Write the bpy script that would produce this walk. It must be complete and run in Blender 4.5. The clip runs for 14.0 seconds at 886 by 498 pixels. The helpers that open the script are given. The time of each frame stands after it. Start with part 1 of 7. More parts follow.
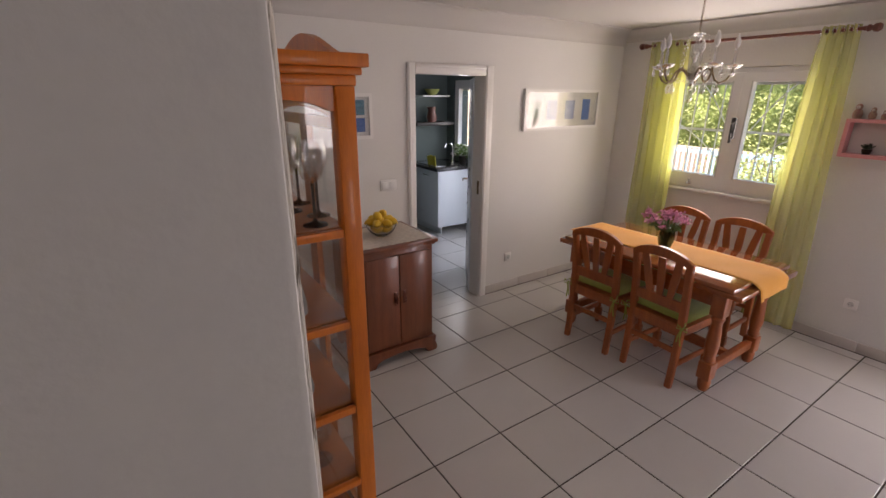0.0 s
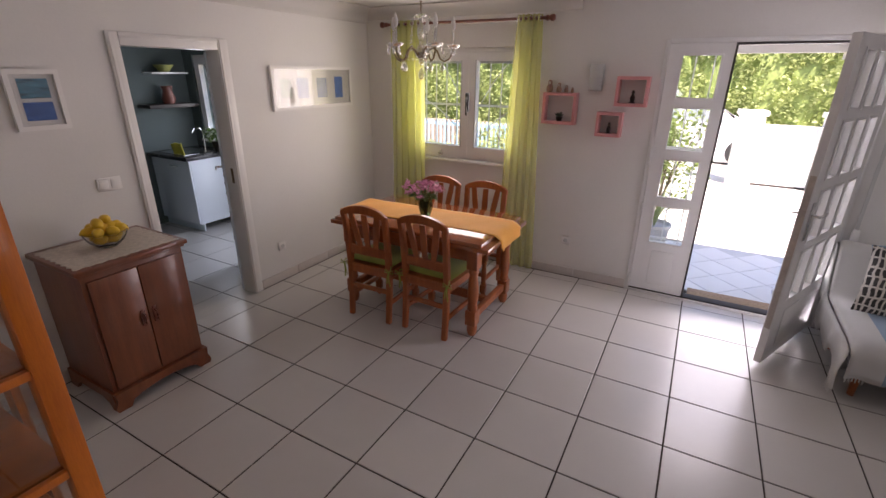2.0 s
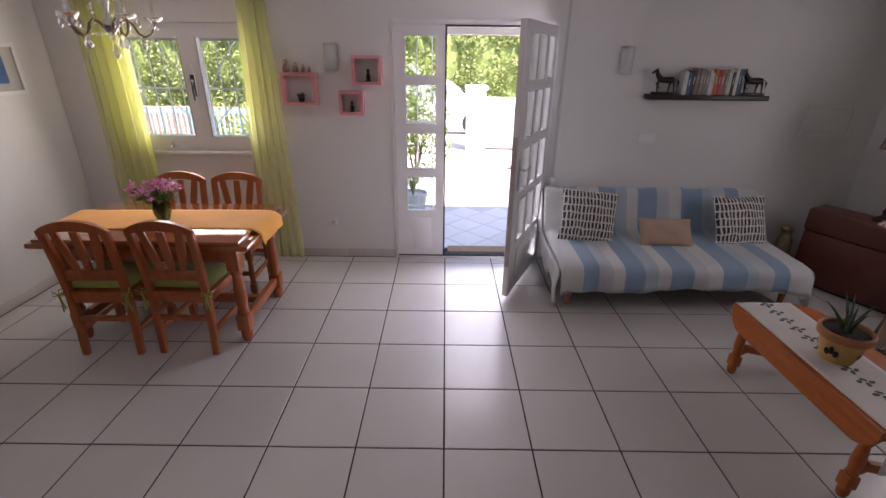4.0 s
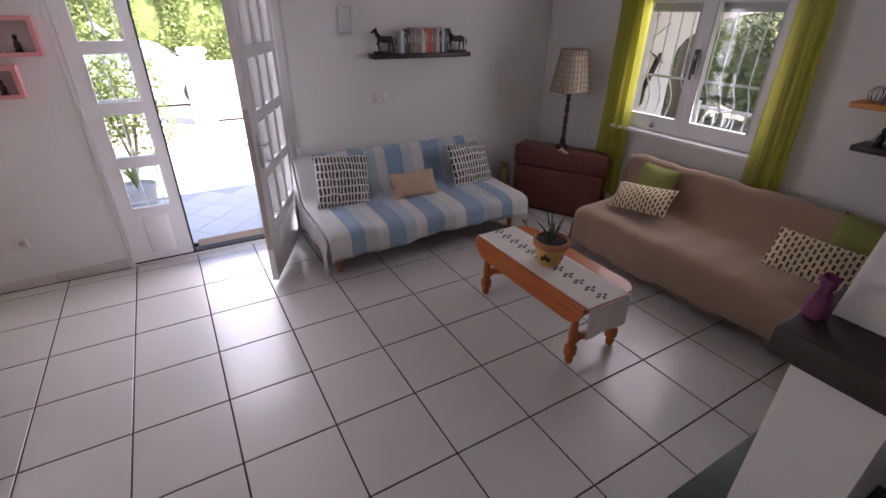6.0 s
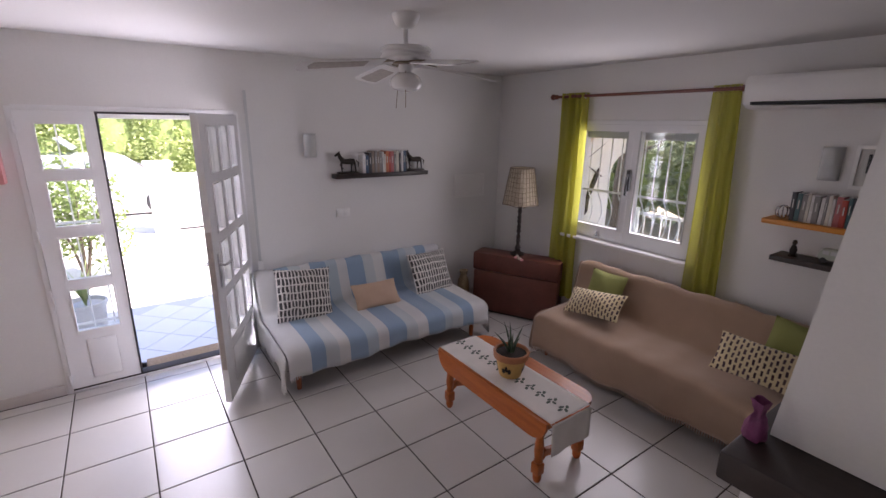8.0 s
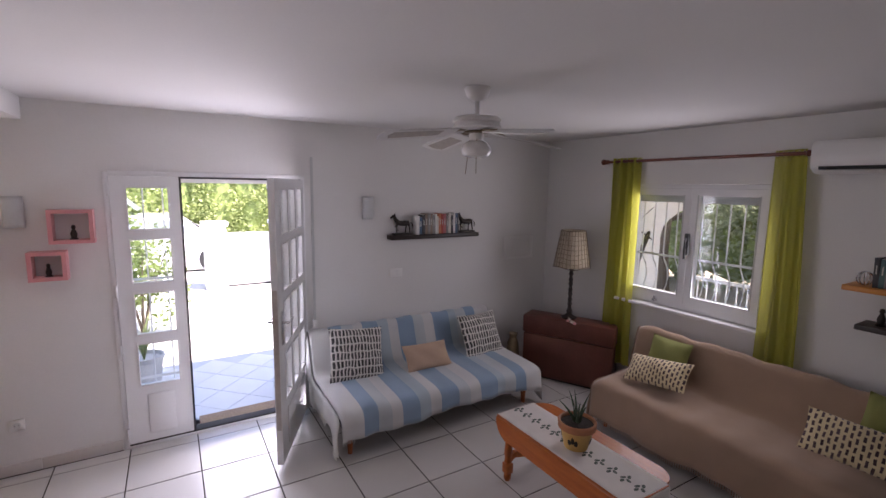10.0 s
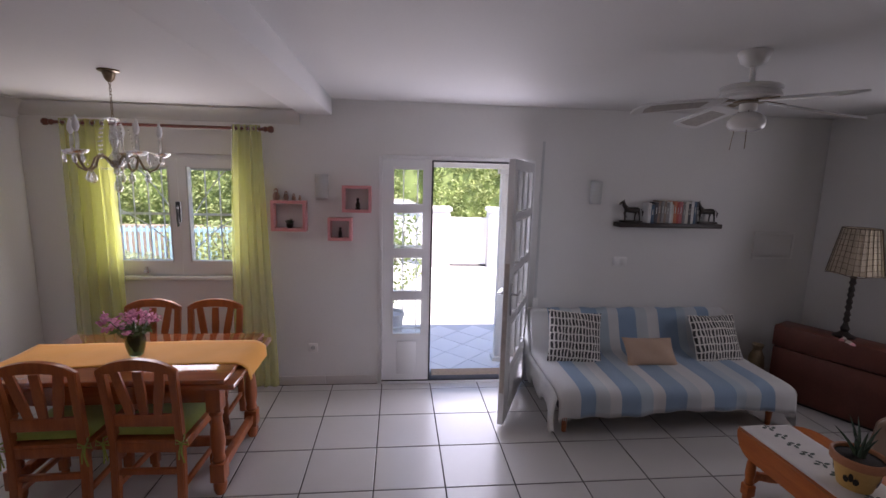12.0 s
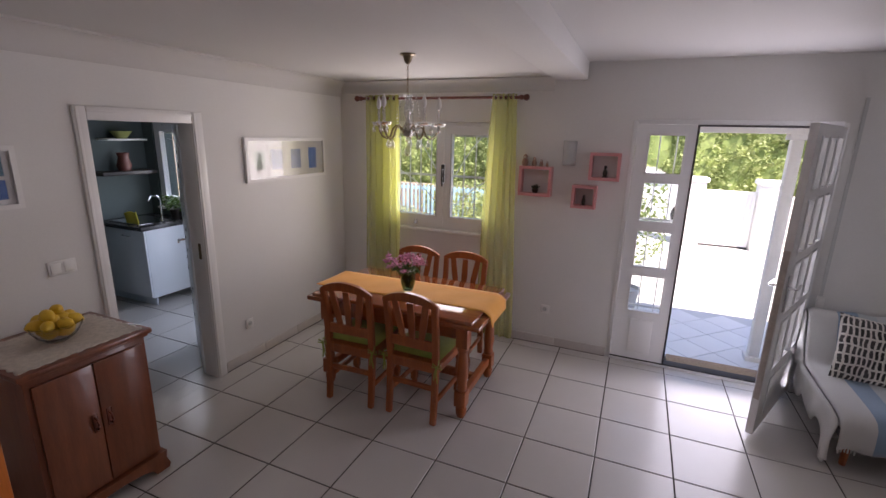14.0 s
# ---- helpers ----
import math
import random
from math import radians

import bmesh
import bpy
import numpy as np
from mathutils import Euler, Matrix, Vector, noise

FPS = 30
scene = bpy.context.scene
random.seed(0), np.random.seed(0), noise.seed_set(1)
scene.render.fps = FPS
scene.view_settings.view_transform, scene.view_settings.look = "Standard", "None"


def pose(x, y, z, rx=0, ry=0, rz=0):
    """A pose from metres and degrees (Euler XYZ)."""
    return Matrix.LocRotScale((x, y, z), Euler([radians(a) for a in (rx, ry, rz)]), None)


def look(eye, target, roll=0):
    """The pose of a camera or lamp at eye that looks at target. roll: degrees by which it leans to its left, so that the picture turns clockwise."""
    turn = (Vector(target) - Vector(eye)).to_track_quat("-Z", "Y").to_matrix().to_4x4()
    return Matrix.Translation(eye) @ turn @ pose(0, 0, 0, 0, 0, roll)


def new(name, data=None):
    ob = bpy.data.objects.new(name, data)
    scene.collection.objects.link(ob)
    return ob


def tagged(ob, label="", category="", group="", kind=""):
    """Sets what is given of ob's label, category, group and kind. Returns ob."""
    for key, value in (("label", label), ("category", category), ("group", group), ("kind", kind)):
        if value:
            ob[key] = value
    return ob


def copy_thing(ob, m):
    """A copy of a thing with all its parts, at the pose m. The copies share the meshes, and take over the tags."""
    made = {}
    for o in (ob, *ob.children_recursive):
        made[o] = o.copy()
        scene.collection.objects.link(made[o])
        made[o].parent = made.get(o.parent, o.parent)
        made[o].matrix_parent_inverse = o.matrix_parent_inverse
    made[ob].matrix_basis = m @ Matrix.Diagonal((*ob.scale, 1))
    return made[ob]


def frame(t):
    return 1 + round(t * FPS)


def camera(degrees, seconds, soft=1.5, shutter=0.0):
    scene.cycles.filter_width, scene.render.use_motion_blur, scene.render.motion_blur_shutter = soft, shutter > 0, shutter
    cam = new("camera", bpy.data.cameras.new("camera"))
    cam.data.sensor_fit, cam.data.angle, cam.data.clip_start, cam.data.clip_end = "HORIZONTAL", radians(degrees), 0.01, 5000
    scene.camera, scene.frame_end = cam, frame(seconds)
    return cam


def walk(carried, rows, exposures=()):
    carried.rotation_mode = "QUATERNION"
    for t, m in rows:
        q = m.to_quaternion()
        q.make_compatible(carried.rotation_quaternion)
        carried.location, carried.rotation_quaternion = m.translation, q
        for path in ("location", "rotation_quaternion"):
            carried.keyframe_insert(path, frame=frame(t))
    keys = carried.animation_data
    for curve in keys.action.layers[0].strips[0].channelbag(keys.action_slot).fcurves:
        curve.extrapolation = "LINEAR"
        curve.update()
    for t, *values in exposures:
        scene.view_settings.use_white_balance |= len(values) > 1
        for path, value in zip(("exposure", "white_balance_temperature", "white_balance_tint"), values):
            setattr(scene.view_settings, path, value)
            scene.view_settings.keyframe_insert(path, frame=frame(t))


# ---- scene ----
cam = camera(88.7, 14.0)
PATH = [
    (0, (0.052, -0.058, 1.83), (1.112, 1.508, 1.179), 0.4),
    (0.5, (0.118, -0.092, 1.819), (1.283, 1.386, 1.144), 0.7),
    (1, (0.158, -0.112, 1.825), (1.491, 1.205, 1.126), 0.5),
    (1.5, (0.183, -0.128, 1.83), (1.677, 0.992, 1.114), 0.5),
    (2, (0.2, -0.152, 1.834), (1.832, 0.746, 1.106), 0.6),
    (2.5, (0.217, -0.183, 1.843), (1.949, 0.491, 1.104), 0.7),
    (3, (0.232, -0.208, 1.842), (2.033, 0.228, 1.092), 0.8),
    (3.5, (0.24, -0.228, 1.839), (2.074, 0.002, 1.074), 0.7),
    (4, (0.249, -0.269, 1.824), (2.088, -0.267, 1.037), 0.7),
    (4.2, (0.254, -0.284, 1.821), (2.083, -0.394, 1.019), 0.7),
    (6.3, (0.286, -0.373, 1.88), (1.784, -1.319, 0.953), 0.6),
    (6.5, (0.271, -0.385, 1.894), (1.764, -1.344, 0.971), 0.4),
    (7, (0.258, -0.379, 1.947), (1.758, -1.398, 1.102), 0.5),
    (7.5, (0.26, -0.364, 1.99), (1.798, -1.442, 1.3), 0.6),
    (7.7, (0.253, -0.364, 1.998), (1.806, -1.462, 1.38), 0.6),
    (9.8, (0.333, -0.241, 2.015), (2.001, -1.308, 1.732), 0.7),
    (10, (0.352, -0.198, 2.01), (2.049, -1.22, 1.736), 0.9),
    (10.5, (0.344, -0.149, 2.0), (2.137, -0.991, 1.729), 0.9),
    (11, (0.343, -0.057, 1.959), (2.217, -0.704, 1.692), 1.1),
    (11.5, (0.325, 0.004, 1.946), (2.256, -0.432, 1.659), 1.4),
    (12, (0.308, 0.028, 1.915), (2.272, -0.171, 1.598), 1.5),
    (12.5, (0.276, 0.056, 1.899), (2.245, 0.088, 1.552), 1.7),
    (13, (0.241, 0.121, 1.924), (2.18, 0.4, 1.52), 1.6),
    (13.5, (0.223, 0.118, 1.934), (2.087, 0.682, 1.479), 1.4),
    (14, (0.221, 0.119, 1.933), (2.008, 0.871, 1.442), 1.4),
]
EXPOSURES = [(0, 1.88, 7300, 27), (1.0, 1.82, 7300, 27), (1.5, 1.70, 7150, 27), (2.0, 1.72, 7000, 27.5), (3.0, 1.85, 6600, 28), (4.0, 1.78, 6600, 28), (6.5, 2.10, 6450, 28), (7.5, 2.18, 6450, 29), (10.0, 2.03, 6400, 29), (11.0, 1.79, 6300, 28), (12.5, 1.36, 6250, 28), (13.5, 1.36, 6300, 28), (14.0, 1.42, 6600, 27)]
walk(cam, [(t, look(eye, target, roll)) for t, eye, target, roll in PATH], EXPOSURES)

# ---- world, sun, daylight at the openings, added kitchen fill ----
SKY, SUN = 0.15, 5.0
W_DOOR, W_WIN_A, W_WIN_B, W_KITCHEN = 9.5, 5.3, 3.4, 1.6
W_UNSEEN_FILL = 4.5
world = bpy.data.worlds.new("sky")
scene.world = world
world.use_nodes = True
wn = world.node_tree
sky = wn.nodes.new("ShaderNodeTexSky")
sky.sky_type = "NISHITA"
sky.sun_disc = False
sky.sun_elevation = radians(56)
sky.sun_rotation = radians(222)
wn.nodes["Background"].inputs["Strength"].default_value = SKY
wn.links.new(sky.outputs["Color"], wn.nodes["Background"].inputs["Color"])

sun_data = bpy.data.lights.new("sun", "SUN")
sun_data.energy, sun_data.angle, sun_data.color = SUN, radians(0.5), (1.0, 0.95, 0.87)
sun = new("sun", sun_data)
sun.matrix_world = look((-4.5, -5, 10), (0, 0, 0))


def daylight(name, eye, target, wide, high, watts, tint):
    data = bpy.data.lights.new(name, "AREA")
    data.shape, data.size, data.size_y, data.energy, data.color = "RECTANGLE", wide, high, watts, tint
    lamp = new(name, data)
    lamp.matrix_world = look(eye, target)
    return lamp


daylight("daylight_door", (4.285, -0.71, 1.05), (0, -0.71, 1.75), 0.84, 1.9, W_DOOR, (0.92, 0.94, 1.0))
daylight("daylight_dining_window", (4.30, 1.893, 1.55), (0, 1.893, 1.6), 0.98, 0.85, W_WIN_A, (1.0, 0.99, 0.93))
daylight("daylight_sofa_window", (2.58, -3.99, 1.52), (2.58, 0, 1.2), 1.05, 0.9, W_WIN_B, (0.95, 0.97, 1.0))
daylight("daylight_kitchen_window", (3.93, 5.10, 1.5), (2.3, 4.6, 1.0), 0.45, 0.8, W_KITCHEN, (0.8, 0.93, 1.0))
# Unseen source, added to brighten the cabinet's end panel and the kitchen floor
daylight("fill_kitchen_unseen", (3.93, 3.80, 1.1), (3.0, 4.3, 0.7), 0.70, 1.7, W_UNSEEN_FILL, (0.72, 0.86, 1.0))

# ---- materials ----
def mat(name, base, rough=0.5, metal=0.0, var=0.12, scale=4.0, bump=0.0, fine=60.0, coat=0.0, tint=None, stretch=None, sheen=0.0, spec=0.5):
    """A painted or plain surface: colour that drifts at a coarse and a fine scale, with fine relief."""
    m = bpy.data.materials.new(name)
    m.use_nodes = True
    t = m.node_tree
    b = t.nodes["Principled BSDF"]
    b.inputs["Roughness"].default_value = rough
    b.inputs["Metallic"].default_value = metal
    b.inputs["Coat Weight"].default_value = coat
    b.inputs["Sheen Weight"].default_value = sheen
    b.inputs["Specular IOR Level"].default_value = spec
    co = t.nodes.new("ShaderNodeTexCoord")
    src = co.outputs["Object"]
    if stretch:
        mp = t.nodes.new("ShaderNodeMapping")
        mp.inputs["Scale"].default_value = stretch
        t.links.new(src, mp.inputs["Vector"])
        src = mp.outputs["Vector"]
    n1 = t.nodes.new("ShaderNodeTexNoise")
    n1.inputs["Scale"].default_value, n1.inputs["Detail"].default_value = scale, 6
    n2 = t.nodes.new("ShaderNodeTexNoise")
    n2.inputs["Scale"].default_value, n2.inputs["Detail"].default_value = fine, 4
    t.links.new(src, n1.inputs["Vector"])
    t.links.new(src, n2.inputs["Vector"])
    mx = t.nodes.new("ShaderNodeMath")
    mx.operation = "MULTIPLY_ADD"
    mx.inputs[1].default_value = 0.35
    t.links.new(n2.outputs["Fac"], mx.inputs[0])
    sc = t.nodes.new("ShaderNodeMath")
    sc.operation = "MULTIPLY"
    sc.inputs[1].default_value = 0.65
    t.links.new(n1.outputs["Fac"], sc.inputs[0])
    t.links.new(sc.outputs[0], mx.inputs[2])
    rp = t.nodes.new("ShaderNodeValToRGB")
    rp.color_ramp.elements[0].position, rp.color_ramp.elements[1].position = 0.3, 0.7
    dark = tint or tuple(c * (1 - var) for c in base)
    rp.color_ramp.elements[0].color = (*dark, 1)
    rp.color_ramp.elements[1].color = (*[min(1, c * (1 + var * 0.6)) for c in base], 1)
    t.links.new(mx.outputs[0], rp.inputs["Fac"])
    t.links.new(rp.outputs["Color"], b.inputs["Base Color"])
    if bump:
        bp = t.nodes.new("ShaderNodeBump")
        bp.inputs["Strength"].default_value, bp.inputs["Distance"].default_value = bump, 0.01
        t.links.new(mx.outputs[0], bp.inputs["Height"])
        t.links.new(bp.outputs["Normal"], b.inputs["Normal"])
    return m


def piecewise(name, base, rough, spread, scale=2.5, bump=0.0, coat=0.0, fine=150.0):
    """A material whose tone differs from piece to piece."""
    m = mat(name, base, rough, var=spread, scale=scale, bump=bump, coat=coat, fine=fine)
    t = m.node_tree
    b = t.nodes["Principled BSDF"]
    rp = b.inputs["Base Color"].links[0].from_node
    oi = t.nodes.new("ShaderNodeObjectInfo")
    hv = t.nodes.new("ShaderNodeHueSaturation")
    mr = t.nodes.new("ShaderNodeMapRange")
    mr.inputs["To Min"].default_value, mr.inputs["To Max"].default_value = 1 - spread * 0.7, 1 + spread * 0.5
    t.links.new(oi.outputs["Random"], mr.inputs["Value"])
    t.links.new(mr.outputs["Result"], hv.inputs["Value"])
    t.links.new(rp.outputs["Color"], hv.inputs["Color"])
    t.links.new(hv.outputs["Color"], b.inputs["Base Color"])
    return m


def wood(name, base, dark, rough=0.4, grain=(1, 14, 14), coat=0.2, bump=0.08):
    return mat(name, base, rough, var=0.25, scale=2.2, bump=bump, fine=26, coat=coat, tint=dark, stretch=grain)


def glass(name, tint=(1, 1, 1), rough=0.0):
    m = bpy.data.materials.new(name)
    m.use_nodes = True
    b = m.node_tree.nodes["Principled BSDF"]
    b.inputs["Base Color"].default_value = (*tint, 1)
    b.inputs["Roughness"].default_value = rough
    b.inputs["Transmission Weight"].default_value = 1.0
    b.inputs["IOR"].default_value = 1.45
    return m


def pane(name, tint=(1, 1, 1), gloss=0.06):
    """Thin flat glass: mostly clear, a little mirror."""
    m = bpy.data.materials.new(name)
    m.use_nodes = True
    t = m.node_tree
    t.nodes.remove(t.nodes["Principled BSDF"])
    out = t.nodes["Material Output"]
    tr = t.nodes.new("ShaderNodeBsdfTransparent")
    tr.inputs["Color"].default_value = (*tint, 1)
    gl = t.nodes.new("ShaderNodeBsdfGlossy")
    gl.inputs["Roughness"].default_value = 0.02
    lw = t.nodes.new("ShaderNodeLayerWeight")
    pw = t.nodes.new("ShaderNodeMath")
    pw.operation = "POWER"
    pw.inputs[1].default_value = 4.0
    t.links.new(lw.outputs["Facing"], pw.inputs[0])
    fr = t.nodes.new("ShaderNodeMath")
    fr.operation = "MULTIPLY_ADD"
    fr.inputs[1].default_value, fr.inputs[2].default_value = 0.5, gloss * 0.5
    t.links.new(pw.outputs[0], fr.inputs[0])
    mixer = t.nodes.new("ShaderNodeMixShader")
    t.links.new(fr.outputs[0], mixer.inputs[0])
    t.links.new(tr.outputs[0], mixer.inputs[1])
    t.links.new(gl.outputs[0], mixer.inputs[2])
    t.links.new(mixer.outputs[0], out.inputs["Surface"])
    return m


def sheer(name, base, clear=0.35):
    """Thin curtain cloth that lets light and some of the view through."""
    m = bpy.data.materials.new(name)
    m.use_nodes = True
    t = m.node_tree
    t.nodes.remove(t.nodes["Principled BSDF"])
    out = t.nodes["Material Output"]
    df = t.nodes.new("ShaderNodeBsdfDiffuse")
    tl = t.nodes.new("ShaderNodeBsdfTranslucent")
    tr = t.nodes.new("ShaderNodeBsdfTransparent")
    wv = t.nodes.new("ShaderNodeTexNoise")
    wv.inputs["Scale"].default_value = 14
    rp = t.nodes.new("ShaderNodeValToRGB")
    rp.color_ramp.elements[0].color = (*[c * 0.82 for c in base], 1)
    rp.color_ramp.elements[1].color = (*base, 1)
    t.links.new(wv.outputs["Fac"], rp.inputs["Fac"])
    for n in (df, tl):
        t.links.new(rp.outputs["Color"], n.inputs["Color"])
    a = t.nodes.new("ShaderNodeMixShader")
    a.inputs[0].default_value = 0.5
    t.links.new(df.outputs[0], a.inputs[1])
    t.links.new(tl.outputs[0], a.inputs[2])
    c = t.nodes.new("ShaderNodeMixShader")
    c.inputs[0].default_value = clear
    t.links.new(a.outputs[0], c.inputs[1])
    t.links.new(tr.outputs[0], c.inputs[2])
    t.links.new(c.outputs[0], out.inputs["Surface"])
    return m


def banded(name, axis, stops, rough=0.85, length=1.0, bump=0.25):
    """Woven cloth with stripes across one axis of the object; stops: (metres, colour)."""
    m = mat(name, (0.5, 0.5, 0.5), rough, var=0.1, scale=6, bump=bump, fine=220, sheen=0.3)
    t = m.node_tree
    b = t.nodes["Principled BSDF"]
    grain = b.inputs["Base Color"].links[0].from_node
    co = [n for n in t.nodes if n.type == "TEX_COORD"][0]
    sp = t.nodes.new("ShaderNodeSeparateXYZ")
    t.links.new(co.outputs["Object"], sp.inputs[0])
    dv = t.nodes.new("ShaderNodeMath")
    dv.operation = "DIVIDE"
    dv.inputs[1].default_value = length
    t.links.new(sp.outputs["XYZ".index(axis.upper())], dv.inputs[0])
    rp = t.nodes.new("ShaderNodeValToRGB")
    rp.color_ramp.interpolation = "CONSTANT"
    els = rp.color_ramp.elements
    while len(els) > 1:
        els.remove(els[-1])
    els[0].position, els[0].color = stops[0][0] / length, (*stops[0][1], 1)
    for p, c in stops[1:]:
        e = els.new(p / length)
        e.color = (*c, 1)
    t.links.new(dv.outputs[0], rp.inputs["Fac"])
    mul = t.nodes.new("ShaderNodeMixRGB")
    mul.blend_type = "MULTIPLY"
    mul.inputs[0].default_value = 0.5
    gain = t.nodes.new("ShaderNodeHueSaturation")
    gain.inputs["Value"].default_value = 1.9
    t.links.new(grain.outputs["Color"], gain.inputs["Color"])
    t.links.new(rp.outputs["Color"], mul.inputs[1])
    t.links.new(gain.outputs["Color"], mul.inputs[2])
    t.links.new(mul.outputs[0], b.inputs["Base Color"])
    return m


def checked(name, ground, mark, scale, bricks=(0.5, 0.25), gap=0.02, rough=0.85, shift=0.5, noise_mix=0.0):
    """Printed cloth: rows of short upright marks on a plain ground."""
    m = mat(name, ground, rough, var=0.08, scale=8, bump=0.2, fine=200, sheen=0.2)
    t = m.node_tree
    b = t.nodes["Principled BSDF"]
    co = [n for n in t.nodes if n.type == "TEX_COORD"][0]
    mp = t.nodes.new("ShaderNodeMapping")
    mp.inputs["Rotation"].default_value = (0, 0, radians(90))
    t.links.new(co.outputs["Object"], mp.inputs["Vector"])
    wob = t.nodes.new("ShaderNodeTexNoise")
    wob.inputs["Scale"].default_value = 14
    t.links.new(co.outputs["Object"], wob.inputs["Vector"])
    addv = t.nodes.new("ShaderNodeMixRGB")
    addv.blend_type = "ADD"
    addv.inputs[0].default_value = noise_mix
    t.links.new(mp.outputs["Vector"], addv.inputs[1])
    t.links.new(wob.outputs["Color"], addv.inputs[2])
    bk = t.nodes.new("ShaderNodeTexBrick")
    bk.offset = shift
    bk.inputs["Scale"].default_value = scale
    bk.inputs["Mortar Size"].default_value = gap
    bk.inputs["Mortar Smooth"].default_value = 0.1
    bk.inputs["Brick Width"].default_value, bk.inputs["Row Height"].default_value = bricks
    bk.inputs["Color1"].default_value = (*mark, 1)
    bk.inputs["Color2"].default_value = (*[c * 1.6 + 0.03 for c in mark], 1)
    bk.inputs["Mortar"].default_value = (*ground, 1)
    t.links.new(addv.outputs[0], bk.inputs["Vector"])
    t.links.new(bk.outputs["Color"], b.inputs["Base Color"])
    return m


def leafy(name, base, rough=0.5, **kw):
    """Leaves: light comes through them from behind."""
    m = mat(name, base, rough, **kw)
    t = m.node_tree
    b = t.nodes["Principled BSDF"]
    col = b.inputs["Base Color"].links[0].from_socket
    tl = t.nodes.new("ShaderNodeBsdfTranslucent")
    t.links.new(col, tl.inputs["Color"])
    mx = t.nodes.new("ShaderNodeMixShader")
    mx.inputs[0].default_value = 0.4
    t.links.new(b.outputs[0], mx.inputs[1])
    t.links.new(tl.outputs[0], mx.inputs[2])
    t.links.new(mx.outputs[0], t.nodes["Material Output"].inputs["Surface"])
    return m


M_WALL = mat("white_wall_paint", (0.74, 0.73, 0.71), 0.75, var=0.05, scale=1.3, bump=0.12, fine=90, spec=0.25)
# White like the walls; the ceiling's dimmer light is put into this darker base
M_CEIL_SHADED = mat("shaded_ceiling_paint", (0.62, 0.605, 0.585), 0.85, var=0.04, scale=0.9, bump=0.08, fine=70, spec=0.2)
M_TILE = piecewise("glazed_floor_tile", (0.55, 0.53, 0.505), 0.30, 0.05, scale=3.0, bump=0.03, coat=0.12)
M_GROUT = mat("brown_grout", (0.05, 0.038, 0.03), 0.9, var=0.3, scale=8, bump=0.2)
M_SKIRT = piecewise("skirting_tile", (0.60, 0.56, 0.53), 0.3, 0.06)
M_WHITE = mat("white_lacquer", (0.80, 0.79, 0.77), 0.35, var=0.03, scale=3, bump=0.02)
M_ALU = mat("white_aluminium", (0.80, 0.80, 0.80), 0.32, var=0.03, scale=5, bump=0.01)
M_SEAL = mat("dark_door_seal", (0.035, 0.03, 0.03), 0.7, var=0.3, scale=20)
M_PINE = wood("honey_pine", (0.46, 0.125, 0.019), (0.33, 0.075, 0.011), 0.42, coat=0.12)
M_CHAIR = wood("stained_pine", (0.40, 0.112, 0.028), (0.27, 0.066, 0.017), 0.32, grain=(12, 12, 1), coat=0.35)
M_TABLE = wood("stained_table_pine", (0.38, 0.108, 0.03), (0.24, 0.06, 0.018), 0.08, grain=(14, 1, 14), coat=1.0, bump=0.004)
M_MAHOG = wood("mahogany_veneer", (0.205, 0.062, 0.024), (0.14, 0.038, 0.015), 0.3, grain=(14, 14, 1.2), coat=0.3)
M_VITRINE = wood("orange_cherry_wood", (0.60, 0.165, 0.014), (0.48, 0.115, 0.010), 0.35, grain=(14, 14, 1.2), coat=0.25)
M_VITRINE_IN = wood("dark_cherry_wood", (0.46, 0.150, 0.03), (0.32, 0.095, 0.02), 0.3, grain=(1.5, 14, 14), coat=0.3)
M_ROD = wood("curtain_pole_wood", (0.16, 0.04, 0.02), (0.09, 0.02, 0.01), 0.3)
M_WENGE = mat("dark_brown_shelf", (0.028, 0.018, 0.014), 0.45, var=0.3, scale=4, bump=0.05, stretch=(1, 12, 12))
M_ORANGE = mat("orange_shelf_lacquer", (0.62, 0.24, 0.025), 0.4, var=0.08, scale=5)
M_PINK = mat("coral_pink_lacquer", (0.70, 0.31, 0.31), 0.4, var=0.08, scale=6)
M_BRONZE = mat("dark_bronze", (0.045, 0.037, 0.032), 0.38, metal=0.7, var=0.3, scale=20, bump=0.1)
M_BRASS = mat("antique_brass", (0.24, 0.18, 0.11), 0.35, metal=0.9, var=0.3, scale=25)
M_CHROME = mat("chrome", (0.72, 0.72, 0.74), 0.12, metal=1.0, var=0.05, scale=10)
M_BLACK = mat("black_plastic", (0.012, 0.012, 0.012), 0.65, var=0.2, scale=10)
M_CURTAIN = sheer("lime_voile", (0.72, 0.74, 0.22), 0.5)
M_CURTAIN_B = sheer("olive_lime_voile", (0.55, 0.53, 0.09), 0.12)
M_LIME = mat("lime_cotton", (0.30, 0.36, 0.055), 0.85, var=0.15, scale=12, bump=0.25, fine=250, sheen=0.3)
M_RUNNER = mat("orange_linen", (0.78, 0.345, 0.045), 0.85, var=0.1, scale=5, bump=0.3, fine=300, sheen=0.2)
M_LACE = mat("cream_lace", (0.62, 0.55, 0.48), 0.9, var=0.25, scale=40, bump=0.4, fine=200)
M_LEMON = mat("lemon_skin", (0.75, 0.47, 0.03), 0.42, var=0.12, scale=12, bump=0.25, fine=120)
M_LEAF = leafy("leaf_green", (0.085, 0.16, 0.035), 0.5, var=0.5, scale=5)
M_ALOE = mat("aloe_green", (0.05, 0.085, 0.05), 0.5, var=0.3, scale=20)
M_PETAL = mat("pink_petal", (0.74, 0.30, 0.47), 0.6, var=0.3, scale=20)
